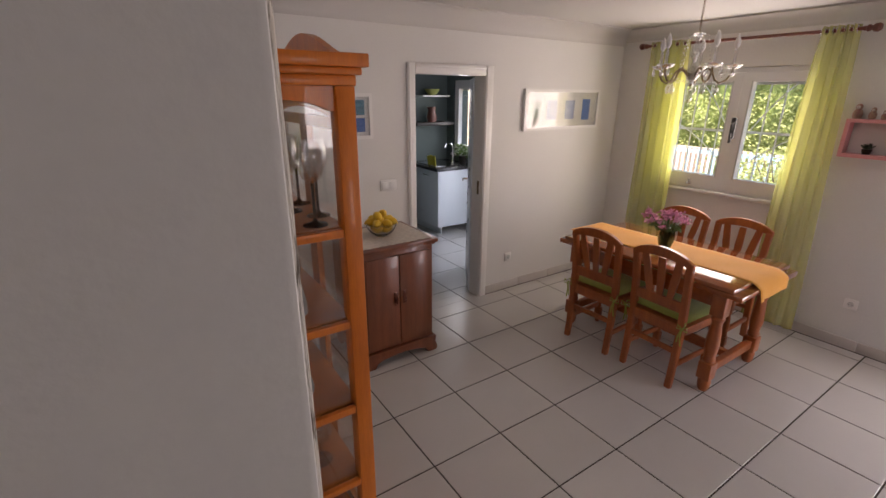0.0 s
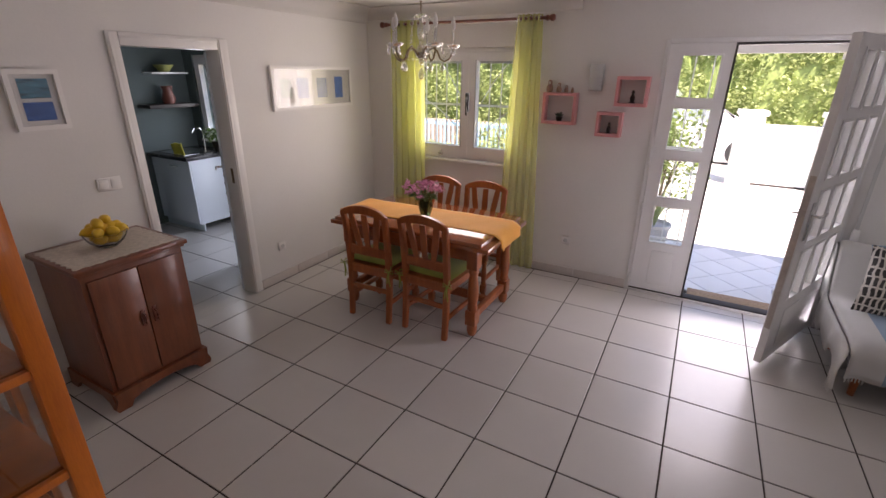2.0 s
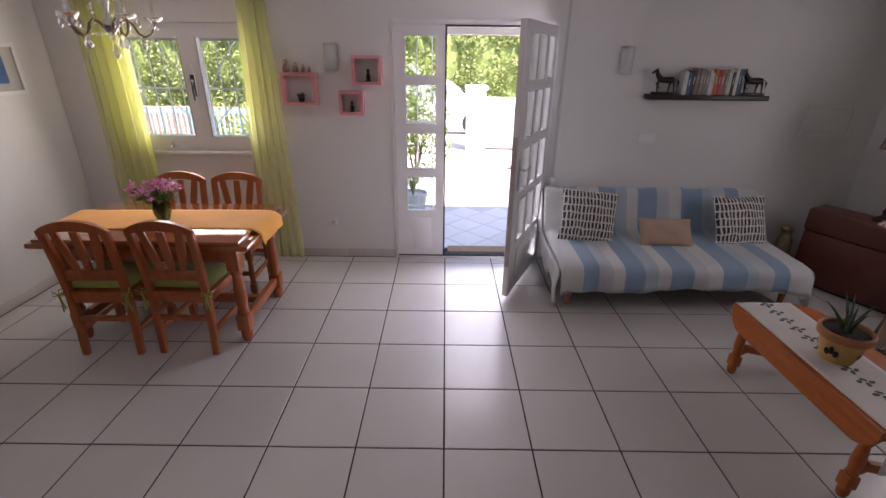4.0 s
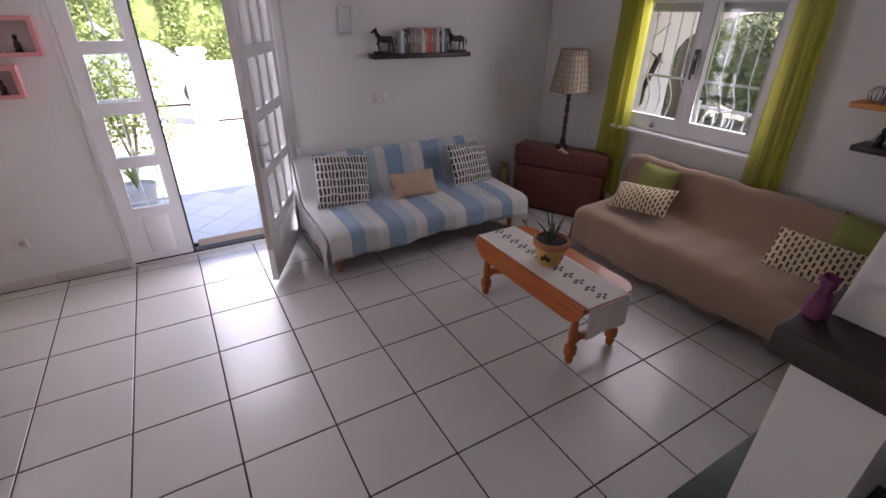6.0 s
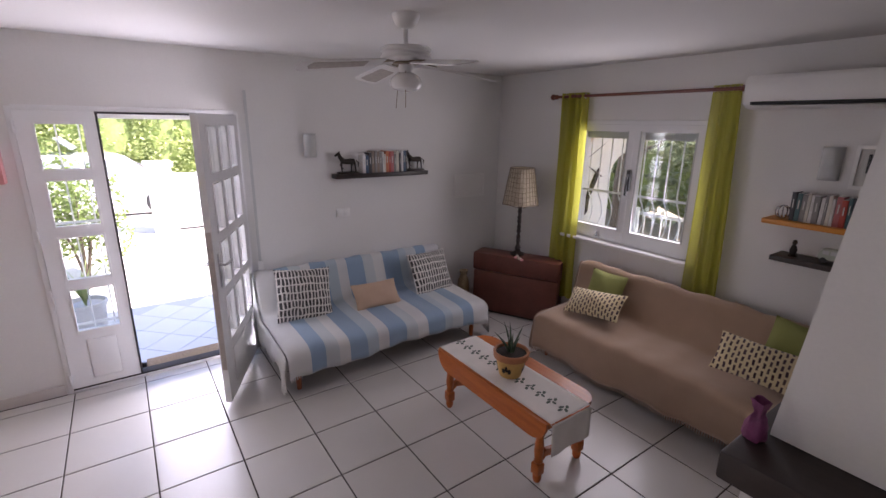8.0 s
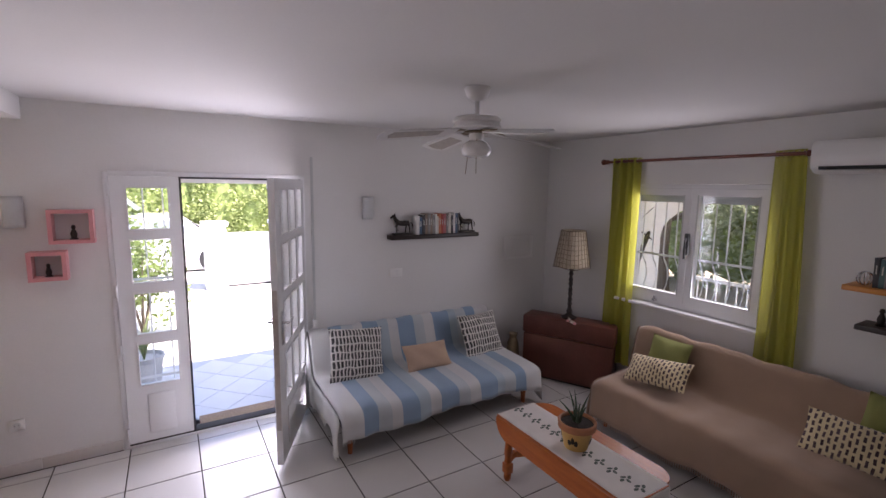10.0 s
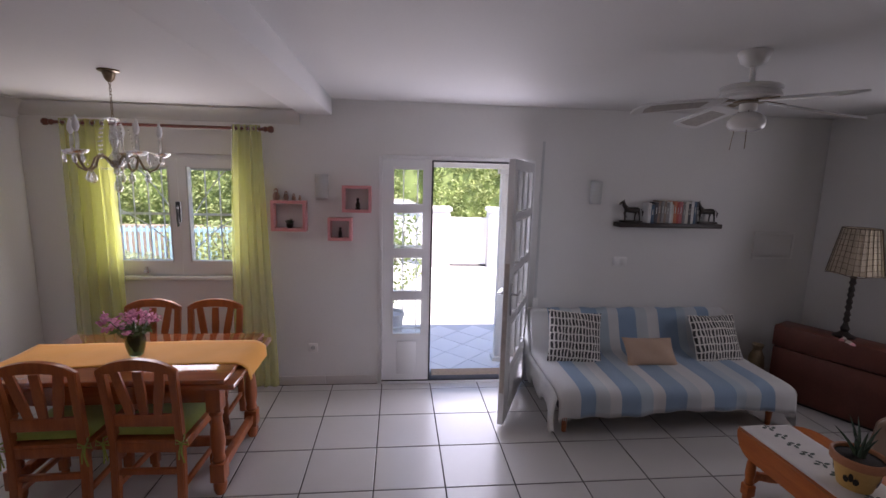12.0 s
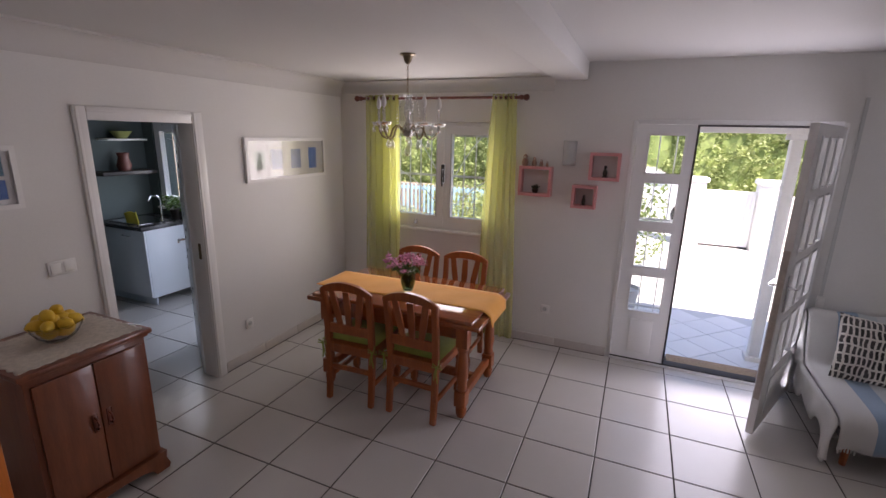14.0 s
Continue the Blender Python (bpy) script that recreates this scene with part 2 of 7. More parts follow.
M_SOIL = mat("dark_soil", (0.03, 0.022, 0.017), 0.95, var=0.4, scale=40, bump=0.5)
M_TERRA = mat("painted_terracotta", (0.56, 0.34, 0.10), 0.6, var=0.15, scale=8, bump=0.1)
M_TERRA_RIM = mat("terracotta_rim", (0.42, 0.17, 0.075), 0.6, var=0.2, scale=9, bump=0.1)
M_BEIGE = mat("beige_cotton_throw", (0.37, 0.25, 0.17), 0.9, var=0.1, scale=6, bump=0.35, fine=260, sheen=0.3)
M_PEACH = mat("peach_cotton", (0.52, 0.37, 0.27), 0.9, var=0.08, scale=10, bump=0.3, fine=240)
M_OLIVE = mat("sage_green_cotton", (0.24, 0.25, 0.075), 0.9, var=0.1, scale=10, bump=0.3, fine=240)
M_TRUNK = mat("oxblood_trunk_hide", (0.145, 0.043, 0.028), 0.42, var=0.3, scale=6, bump=0.15, fine=70)
M_RAFFIA = mat("lamp_shade_mesh", (0.56, 0.47, 0.35), 0.8, var=0.2, scale=20, bump=0.3)
M_CLEAR = pane("window_glass", (0.97, 0.985, 0.98))
M_CABGLASS = pane("cabinet_glass", (0.97, 0.975, 0.97), 0.14)
M_FRAMEGLASS = pane("picture_glass", (0.97, 0.97, 0.97), 0.11)
M_CUTGLASS = pane("chandelier_glass", (0.93, 0.93, 0.92), 0.8)
M_THINGLASS = pane("thin_blown_glass", (0.99, 0.99, 0.99), 0.5)
M_CRYSTAL = glass("crystal", (0.98, 0.98, 1.0))
M_SMOKE = glass("smoked_glass", (0.20, 0.18, 0.18))
M_GREENGLASS = glass("dark_green_glass", (0.25, 0.33, 0.22))
M_OPAL = mat("opal_glass", (0.74, 0.73, 0.71), 0.15, var=0.03, coat=0.5)
M_FANWHITE = mat("fan_enamel", (0.70, 0.69, 0.67), 0.3, var=0.04)
M_CANE = mat("fan_blade_cane", (0.42, 0.38, 0.34), 0.6, var=0.2, scale=40)
M_GREYPLAST = mat("pale_grey_plaster", (0.56, 0.57, 0.56), 0.8, var=0.08, scale=6, bump=0.15)
M_OLDWOOD = mat("whitewashed_old_wood", (0.70, 0.66, 0.60), 0.85, var=0.25, scale=9, bump=1.0, fine=45, tint=(0.20, 0.165, 0.13), stretch=(7, 7, 1))
flaky = [n for n in M_OLDWOOD.node_tree.nodes if n.type == "VALTORGB"][0].color_ramp
flaky.elements[0].position, flaky.elements[1].position = 0.40, 0.475
M_HEARTH = mat("dark_green_stone", (0.045, 0.06, 0.05), 0.35, var=0.4, scale=9)
M_PURPLE = mat("purple_gauze", (0.20, 0.045, 0.13), 0.6, var=0.3, scale=14, bump=0.4)
M_COIR = mat("coir_mat", (0.36, 0.25, 0.16), 0.95, var=0.35, scale=60, bump=0.8, fine=300)
M_PORCH = piecewise("porch_tile", (0.70, 0.70, 0.70), 0.4, 0.06)
M_PAVING = mat("pale_paving", (0.62, 0.59, 0.54), 0.9, var=0.15, scale=2, bump=0.2)
M_EARTH = mat("dry_garden_earth", (0.30, 0.235, 0.16), 0.95, var=0.3, scale=1.5, bump=0.4)
M_STUCCO = mat("white_stucco", (0.76, 0.74, 0.70), 0.85, var=0.08, scale=3, bump=0.35, fine=60)
M_HEDGE = leafy("hedge_leaf", (0.42, 0.46, 0.19), 0.5, var=0.45, scale=0.9, fine=8, tint=(0.17, 0.23, 0.08))
M_OLIVELEAF = leafy("grey_green_leaf", (0.36, 0.40, 0.24), 0.55, var=0.5, scale=1.2, fine=9, tint=(0.15, 0.19, 0.09))
M_BARK = mat("bark", (0.10, 0.075, 0.05), 0.9, var=0.4, scale=12, bump=0.7)
M_POOLFENCE = mat("pale_blue_paint", (0.30, 0.47, 0.55), 0.5, var=0.1, scale=5)
M_BEIGE_EDGE = mat("pale_beige_edge", (0.55, 0.49, 0.45), 0.5, var=0.3, scale=9)
M_CARPAINT = mat("white_car_paint", (0.75, 0.75, 0.76), 0.2, var=0.02, coat=0.6)
M_CARGLASS = mat("tinted_car_glass", (0.30, 0.34, 0.36), 0.1, var=0.05)
M_TYRE = mat("tyre_rubber", (0.02, 0.02, 0.02), 0.8, var=0.2)
M_IRON = mat("white_painted_iron", (0.76, 0.76, 0.75), 0.45, var=0.06, scale=20, bump=0.1)
M_KITCHWALL = mat("kitchen_wall_paint", (0.105, 0.135, 0.13), 0.7, var=0.06, scale=2, bump=0.1)
M_KITCHUNIT = mat("white_kitchen_laminate", (0.76, 0.82, 0.87), 0.3, var=0.03)
M_WORKTOP = mat("dark_worktop", (0.045, 0.042, 0.045), 0.25, var=0.5, scale=60)
M_DARKDECAL = mat("dark_decal", (0.05, 0.07, 0.09), 0.6, var=0.2)
M_YELLOW = mat("yellow_cloth", (0.55, 0.48, 0.06), 0.9, var=0.15)

# ---- mesh tools ----
def box(bm, x0, x1, y0, y1, z0, z1, bevel=0.0):
    if bevel:
        t = bmesh.new()
        box(t, x0, x1, y0, y1, z0, z1)
        bmesh.ops.bevel(t, geom=t.edges[:], offset=bevel, segments=2, affect="EDGES", profile=0.5)
        me = bpy.data.meshes.new("piece")
        t.to_mesh(me)
        t.free()
        bm.from_mesh(me)
        bpy.data.meshes.remove(me)
        return bm
    v = [bm.verts.new((x, y, z)) for x in (x0, x1) for y in (y0, y1) for z in (z0, z1)]
    for q in ((0, 1, 3, 2), (4, 6, 7, 5), (0, 4, 5, 1), (2, 3, 7, 6), (0, 2, 6, 4), (1, 5, 7, 3)):
        bm.faces.new([v[i] for i in q])
    return bm


def rod(bm, a, b, r0, r1=None, seg=10, cap=True):
    a, b = Vector(a), Vector(b)
    r1 = r0 if r1 is None else r1
    q = (b - a).to_track_quat("Z", "Y")
    ring = []
    for p, r in ((a, r0), (b, r1)):
        ring.append([bm.verts.new(p + q @ Vector((r * math.cos(2 * math.pi * i / seg), r * math.sin(2 * math.pi * i / seg), 0))) for i in range(seg)])
    for i in range(seg):
        bm.faces.new((ring[0][i], ring[0][(i + 1) % seg], ring[1][(i + 1) % seg], ring[1][i]))
    if cap:
        bm.faces.new(ring[0][::-1])
        bm.faces.new(ring[1])
    return bm


def lathe(bm, profile, seg=20, at=(0, 0, 0), axis=None):
    """Turn (radius, height) pairs round z at the given place."""
    at = Vector(at)
    rot = axis.to_matrix() if axis else Matrix.Identity(3)
    rings = []
    for r, z in profile:
        if r < 1e-5:
            rings.append([bm.verts.new(at + rot @ Vector((0, 0, z)))])
        else:
            rings.append([bm.verts.new(at + rot @ Vector((r * math.cos(2 * math.pi * i / seg), r * math.sin(2 * math.pi * i / seg), z))) for i in range(seg)])
    for a, b in zip(rings, rings[1:]):
        for i in range(seg):
            j = (i + 1) % seg
            if len(a) == 1 and len(b) > 1:
                bm.faces.new((a[0], b[j], b[i]))
            elif len(b) == 1 and len(a) > 1:
                bm.faces.new((a[i], a[j], b[0]))
            elif len(a) > 1:
                bm.faces.new((a[i], a[j], b[j], b[i]))
    return bm


def tube(bm, pts, r, seg=8):
    """A round bar along a line of points; r may be a list."""
    pts = [Vector(p) for p in pts]
    rs = r if isinstance(r, (list, tuple)) else [r] * len(pts)
    rings = []
    for i, p in enumerate(pts):
        d = (pts[min(i + 1, len(pts) - 1)] - pts[max(i - 1, 0)]).normalized()
        up = Vector((0, 0, 1)) if abs(d.z) < 0.95 else Vector((1, 0, 0))
        s = d.cross(up).normalized()
        u = s.cross(d)
        rings.append([bm.verts.new(p + s * (rs[i] * math.cos(2 * math.pi * k / seg)) + u * (rs[i] * math.sin(2 * math.pi * k / seg))) for k in range(seg)])
    for a, b in zip(rings, rings[1:]):
        for k in range(seg):
            bm.faces.new((a[k], a[(k + 1) % seg], b[(k + 1) % seg], b[k]))
    bm.faces.new(rings[0][::-1])
    bm.faces.new(rings[-1])
    return bm


def slab(bm, outline, depth, axis="y", at=0.0):
    """A flat outline of (u, v) pairs given thickness along one axis; u, v are the other two in order."""
    def place(u, v, w):
        return {"x": (w, u, v), "y": (u, w, v), "z": (u, v, w)}[axis]
    a = [bm.verts.new(place(u, v, at)) for u, v in outline]
    b = [bm.verts.new(place(u, v, at + depth)) for u, v in outline]
    bm.faces.new(a)
    bm.faces.new(b[::-1])
    n = len(a)
    for i in range(n):
        bm.faces.new((a[i], b[i], b[(i + 1) % n], a[(i + 1) % n]))
    return bm


def sheet(bm, nu, nv, fn):
    """A grid of points fn(u, v), u and v from 0 to 1."""
    g = [[bm.verts.new(fn(i / nu, j / nv)) for j in range(nv + 1)] for i in range(nu + 1)]
    for i in range(nu):
        for j in range(nv):
            bm.faces.new((g[i][j], g[i + 1][j], g[i + 1][j + 1], g[i][j + 1]))
    return bm


def finish(bm, smooth=None):
    bmesh.ops.recalc_face_normals(bm, faces=bm.faces)
    for f in bm.faces:
        f.smooth = smooth is not None
    if smooth is not None:
        for e in bm.edges:
            if len(e.link_faces) == 2 and e.calc_face_angle(0) > radians(smooth):
                e.smooth = False
    return bm


def obj(name, bm, material, smooth=35):
    finish(bm, smooth)
    me = bpy.data.meshes.new(name)
    bm.to_mesh(me)
    bm.free()
    me.materials.append(material)
    return new(name, me)


def part(name, bm, material, parent, label="", smooth=35, thick=0.0):
    ob = obj(name, bm, material, smooth)
    ob.parent = parent
    if thick:
        md = ob.modifiers.new("thickness", "SOLIDIFY")
        md.thickness, md.offset = thick, 0
    if label:
        ob["label"] = label
    return ob


def thing(name, m, label, category, group="", kind=""):
    ob = new(name)
    ob.empty_display_size = 0.05
    ob.matrix_basis = m
    return tagged(ob, label, category, group, kind)


def single(name, bm, material, m, label, category, group="", kind="", smooth=35):
    ob = obj(name, bm, material, smooth)
    ob.matrix_basis = m
    return tagged(ob, label, category, group, kind)


def structure(name, bm, material, label, category, smooth=None):
    ob = obj(name, bm, material, smooth)
    return tagged(ob, label, category, kind="structure")


def wall_cells(bm, axis, a0, a1, w0, w1, z0, z1, holes):
    """A wall along x or y from a0 to a1, w0 to w1 thick, with rectangular holes (a, b, low, high)."""
    cuts = sorted({a0, a1, *[h[0] for h in holes], *[h[1] for h in holes]})
    for p, q in zip(cuts, cuts[1:]):
        spans = [(z0, z1)]
        for h in holes:
            if h[0] < (p + q) / 2 < h[1]:
                spans = [s for lo, hi in spans for s in ((lo, min(hi, h[2])), (max(lo, h[3]), hi)) if s[1] - s[0] > 1e-4]
        for lo, hi in spans:
            if axis == "x":
                box(bm, p, q, w0, w1, lo, hi)
            else:
                box(bm, w0, w1, p, q, lo, hi)
    return bm

# ---- the shell of the house ----
X_FRONT, Y_LEFT, Y_RIGHT = 4.305, 3.02, -4.0
Z_LIVING, Z_DINING, Z_BEAM = 2.53, 2.42, 2.392

structure("wall_front", wall_cells(bmesh.new(), "y", Y_RIGHT - 0.25, Y_LEFT + 0.0, X_FRONT, X_FRONT + 0.25, -0.15, 2.7,
          [(-1.172, 0.177, -0.15, 2.070), (1.295, 2.492, 1.011, 2.045)]), M_WALL, "white painted plaster wall with the front door", "wall")
structure("wall_right", wall_cells(bmesh.new(), "x", -1.45, X_FRONT, Y_RIGHT - 0.25, Y_RIGHT, -0.15, 2.7,
          [(1.960, 3.215, 0.960, 2.062)]), M_WALL, "white painted plaster wall behind the beige sofa", "wall")
structure("wall_left", wall_cells(bmesh.new(), "x", 0.155, X_FRONT + 0.25, Y_LEFT, Y_LEFT + 0.13, -0.15, 2.7,
          [(1.846, 2.557, -0.15, 1.988)]), M_WALL, "white painted plaster wall with the kitchen doorway", "wall")
structure("wall_back_left", box(bmesh.new(), 0.03, 0.155, 0.385, Y_LEFT + 0.13, -0.15, 2.7), M_WALL, "white plaster wall behind the glass cabinet", "wall")
structure("wall_back_right", box(bmesh.new(), -1.45, -1.2, Y_RIGHT, 0.33, -0.15, 2.7), M_WALL, "white plaster wall closing the room", "wall")
b = box(bmesh.new(), -1.2, 0.127, 0.218, 0.33, -0.15, 2.7, 0.008)
structure("wall_end", b, M_WALL, "rounded end of a white plaster partition wall", "wall", 40)
structure("ceiling_living", box(bmesh.new(), -1.2, X_FRONT, Y_RIGHT, 0.585, Z_LIVING, 2.7), M_CEIL_SHADED, "white painted ceiling over the sofas", "ceiling")
structure("ceiling_dining", box(bmesh.new(), -1.2, X_FRONT, 0.85, Y_LEFT, Z_DINING, 2.7), M_CEIL_SHADED, "white painted ceiling over the dining table", "ceiling")
structure("ceiling_beam", box(bmesh.new(), -1.2, X_FRONT, 0.585, 0.85, Z_BEAM, 2.7, 0.012), M_CEIL_SHADED, "shallow white plastered ceiling beam", "beam", 40)


def cove(name, along, lo, hi, foot, z, out, r=0.11):
    """A concave plaster cornice under a ceiling at height z; out is the way into the room."""
    bm = bmesh.new()
    prof = [(0.0, z), (r, z), (r, z - 0.012)]
    for i in range(1, 9):
        a = radians(90 * i / 9)
        prof.append((r - (r - 0.012) * math.sin(a), z - 0.012 - (r - 0.01) * (1 - math.cos(a))))
    prof += [(0.012, z - r), (0.0, z - r - 0.012)]
    rings = []
    for s in (lo, hi):
        rings.append([bm.verts.new((s, foot + out * d, h) if along == "x" else (foot + out * d, s, h)) for d, h in prof])
    n = len(prof)
    for i in range(n):
        bm.faces.new((rings[0][i], rings[0][(i + 1) % n], rings[1][(i + 1) % n], rings[1][i]))
    bm.faces.new(rings[0])
    bm.faces.new(rings[1][::-1])
    structure(name, bm, M_CEIL_SHADED, "white concave plaster cornice", "trim", 50)


cove("trim_left", "x", 0.155, X_FRONT, Y_LEFT, Z_DINING, -1, 0.13)
cove("trim_front_dining", "y", 0.85, Y_LEFT, X_FRONT, Z_DINING, -1, 0.10)

# kitchen box beyond the doorway
K_EAST, K_NORTH = 3.95, 5.62
# The second opening is added out of sight, to go with the fill lamp
structure("wall_kitchen_east", wall_cells(bmesh.new(), "y", Y_LEFT + 0.13, K_NORTH, K_EAST, K_EAST + 0.25, -0.15, 2.6, [(4.75, 5.45, 1.0, 2.0), (3.42, 4.22, -0.15, 2.0)]), M_KITCHWALL, "grey-green kitchen wall with a window and an added unseen opening", "wall")
structure("wall_kitchen_north", box(bmesh.new(), 1.0, K_EAST + 0.25, K_NORTH, K_NORTH + 0.15, -0.15, 2.6), M_KITCHWALL, "grey-green kitchen wall", "wall")
structure("wall_kitchen_west", box(bmesh.new(), 0.85, 1.0, Y_LEFT + 0.13, K_NORTH + 0.15, -0.15, 2.6), M_KITCHWALL, "grey-green kitchen wall", "wall")
structure("ceiling_kitchen", box(bmesh.new(), 1.0, K_EAST, Y_LEFT + 0.13, K_NORTH, 2.45, 2.6), M_CEIL_SHADED, "white kitchen ceiling", "ceiling")

# floor bed in grout; the tiles come last
TILE, TX0, TY0 = 0.4455, 4.181, -0.284
bm = bmesh.new()
box(bm, -1.45, X_FRONT + 0.25, Y_RIGHT - 0.25, Y_LEFT + 0.13, -0.15, -0.004)
box(bm, 0.85, K_EAST + 0.25, Y_LEFT + 0.13, K_NORTH + 0.15, -0.15, -0.004)
floor = structure("floor", bm, M_GROUT, "glossy white square floor tiles with dark grout", "floor")

# ---- doors and windows ----
PANES_Z = ((1.666, 1.968), (1.272, 1.592), (0.881, 1.193), (0.484, 0.806))


def door_frame():
    d = thing("door_1", pose(0, 0, 0), "white aluminium front door frame, one leaf open", "door", kind="structure")
    x0, x1 = 4.297, 4.375
    bm = bmesh.new()
    box(bm, x0, x1, 0.165, 0.196, 0, 2.075, 0.004)
    part("frame_post", bm, M_ALU, d)
    part("frame_post", box(bmesh.new(), x0, x1, -1.187, -1.157, 0, 2.075, 0.004), M_ALU, d)
    part("frame_head", box(bmesh.new(), x0, x1, -1.157, 0.165, 2.050, 2.085, 0.004), M_ALU, d)
    part("door_seal", box(bmesh.new(), x0 - 0.004, x1 - 0.03, -1.157, -0.262, 2.036, 2.050), M_SEAL, d, "dark rubber seal")
    part("threshold", box(bmesh.new(), x0 - 0.006, x1 + 0.005, -1.157, 0.165, 0.022, 0.036, 0.003), M_SEAL, d, "dark metal threshold")
    part("sill", box(bmesh.new(), x0 - 0.012, x1 + 0.005, -1.157, 0.165, 0.0, 0.0215, 0.003), M_PORCH, d, "pale stone sill")
    return d


def side_leaf():
    """The narrow closed leaf with four panes."""
    d = thing("door_2", pose(0, 0, 0), "closed narrow white aluminium door leaf with four panes", "door", kind="structure")
    x0, x1, y0, y1 = 4.290, 4.335, -0.262, 0.163
    cells = wall_cells(bmesh.new(), "y", y0, y1, x0, x1, 0.037, 2.048, [(-0.190, 0.067, a, b) for a, b in PANES_Z])
    part("leaf_panel", cells, M_ALU, d, smooth=None)
    for a, b in PANES_Z:
        bm = bmesh.new()
        for q in ((-0.200, -0.186, a - 0.01, b + 0.01), (0.063, 0.077, a - 0.01, b + 0.01)):
            box(bm, x0 - 0.006, x0 - 0.0005, q[0], q[1], q[2], q[3], 0.002)
        for q in ((a - 0.01, a + 0.004), (b - 0.004, b + 0.01)):
            box(bm, x0 - 0.006, x0 - 0.0005, -0.186, 0.063, q[0], q[1], 0.002)
        part("glazing_bead", bm, M_ALU, d)
        g = part("pane", box(bmesh.new(), 4.310, 4.314, -0.190, 0.067, a, b), M_CLEAR, d, smooth=None)
        g.visible_shadow = False
    part("door_seal", box(bmesh.new(), x0 - 0.004, x0 + 0.02, -0.277, -0.263, 0.037, 2.050), M_SEAL, d, "dark rubber seal")
    part("lower_panel", box(bmesh.new(), x0 - 0.008, x0 - 0.0005, -0.15, 0.03, 0.095, 0.41, 0.006), M_ALU, d)
    for z in (0.12, 0.78, 1.22, 1.95):
        part("hinge", rod(bmesh.new(), (x0 - 0.012, 0.169, z - 0.045), (x0 - 0.012, 0.169, z + 0.045), 0.010), M_ALU, d)
    return d


def main_leaf():
    hinge, edge = Vector((4.283, -1.150, 0)), Vector((3.472, -0.765, 0))
    way = edge - hinge
    w = way.length
    d = thing("door_3", Matrix.Translation(hinge) @ Matrix.Rotation(math.atan2(way.y, way.x), 4, "Z"),
              "white front door leaf with twelve panes, standing open into the room", "door", kind="structure")
    cols = [(0.130, 0.288), (0.368, 0.526), (0.606, 0.764)]
    holes = [(a, b, z0, z1) for a, b in cols for z0, z1 in PANES_Z]
    part("leaf_panel", wall_cells(bmesh.new(), "x", 0, w, -0.022, 0.022, 0.040, 2.046, holes), M_ALU, d, smooth=None)
    for a, b, z0, z1 in holes:
        g = part("pane", box(bmesh.new(), a, b, -0.002, 0.002, z0, z1), M_CLEAR, d, smooth=None)
        g.visible_shadow = False
        bm = bmesh.new()
        for s in (-1, 1):
            y0, y1 = sorted((s * 0.0225, s * 0.029))
            box(bm, a - 0.012, a, y0, y1, z0 - 0.012, z1 + 0.012)
            box(bm, b, b + 0.012, y0, y1, z0 - 0.012, z1 + 0.012)
            box(bm, a, b, y0, y1, z0 - 0.012, z0)
            box(bm, a, b, y0, y1, z1, z1 + 0.012)
        part("glazing_bead", bm, M_ALU, d, smooth=None)
    for s in (-1, 1):
        y0, y1 = sorted((s * 0.0225, s * 0.030))
        part("lower_panel", box(bmesh.new(), 0.15, w - 0.15, y0, y1, 0.12, 0.40, 0.005), M_ALU, d)
        bm = bmesh.new()
        box(bm, w - 0.085, w - 0.045, *sorted((s * 0.0225, s * 0.031)), 0.90, 1.14, 0.004)
        tube(bm, [(w - 0.065, s * 0.03, 1.06), (w - 0.065, s * 0.068, 1.06), (w - 0.085, s * 0.072, 1.06), (w - 0.19, s * 0.072, 1.06)], 0.009)
        part("door_handle", bm, M_CHROME, d, "satin metal lever handle")
    # beige strip on the middle part of the free edge
    part("lock_edge", box(bmesh.new(), w + 0.0005, w + 0.004, -0.016, 0.016, 0.30, 1.30), M_BEIGE_EDGE, d, "pale beige lock edge")
    return d


door_frame(), side_leaf(), main_leaf()


def strap():
    d = thing("shutter_strap", pose(4.303, -1.250, 0), "grey shutter strap with a white winder box on the wall", "strap")
    part("strap", box(bmesh.new(), -0.006, -0.002, -0.011, 0.011, 0.80, 2.24), M_GREYPLAST, d)
    part("winder_box", box(bmesh.new(), -0.03, 0.0, -0.022, 0.022, 0.64, 0.82, 0.008), M_WHITE, d)


strap()


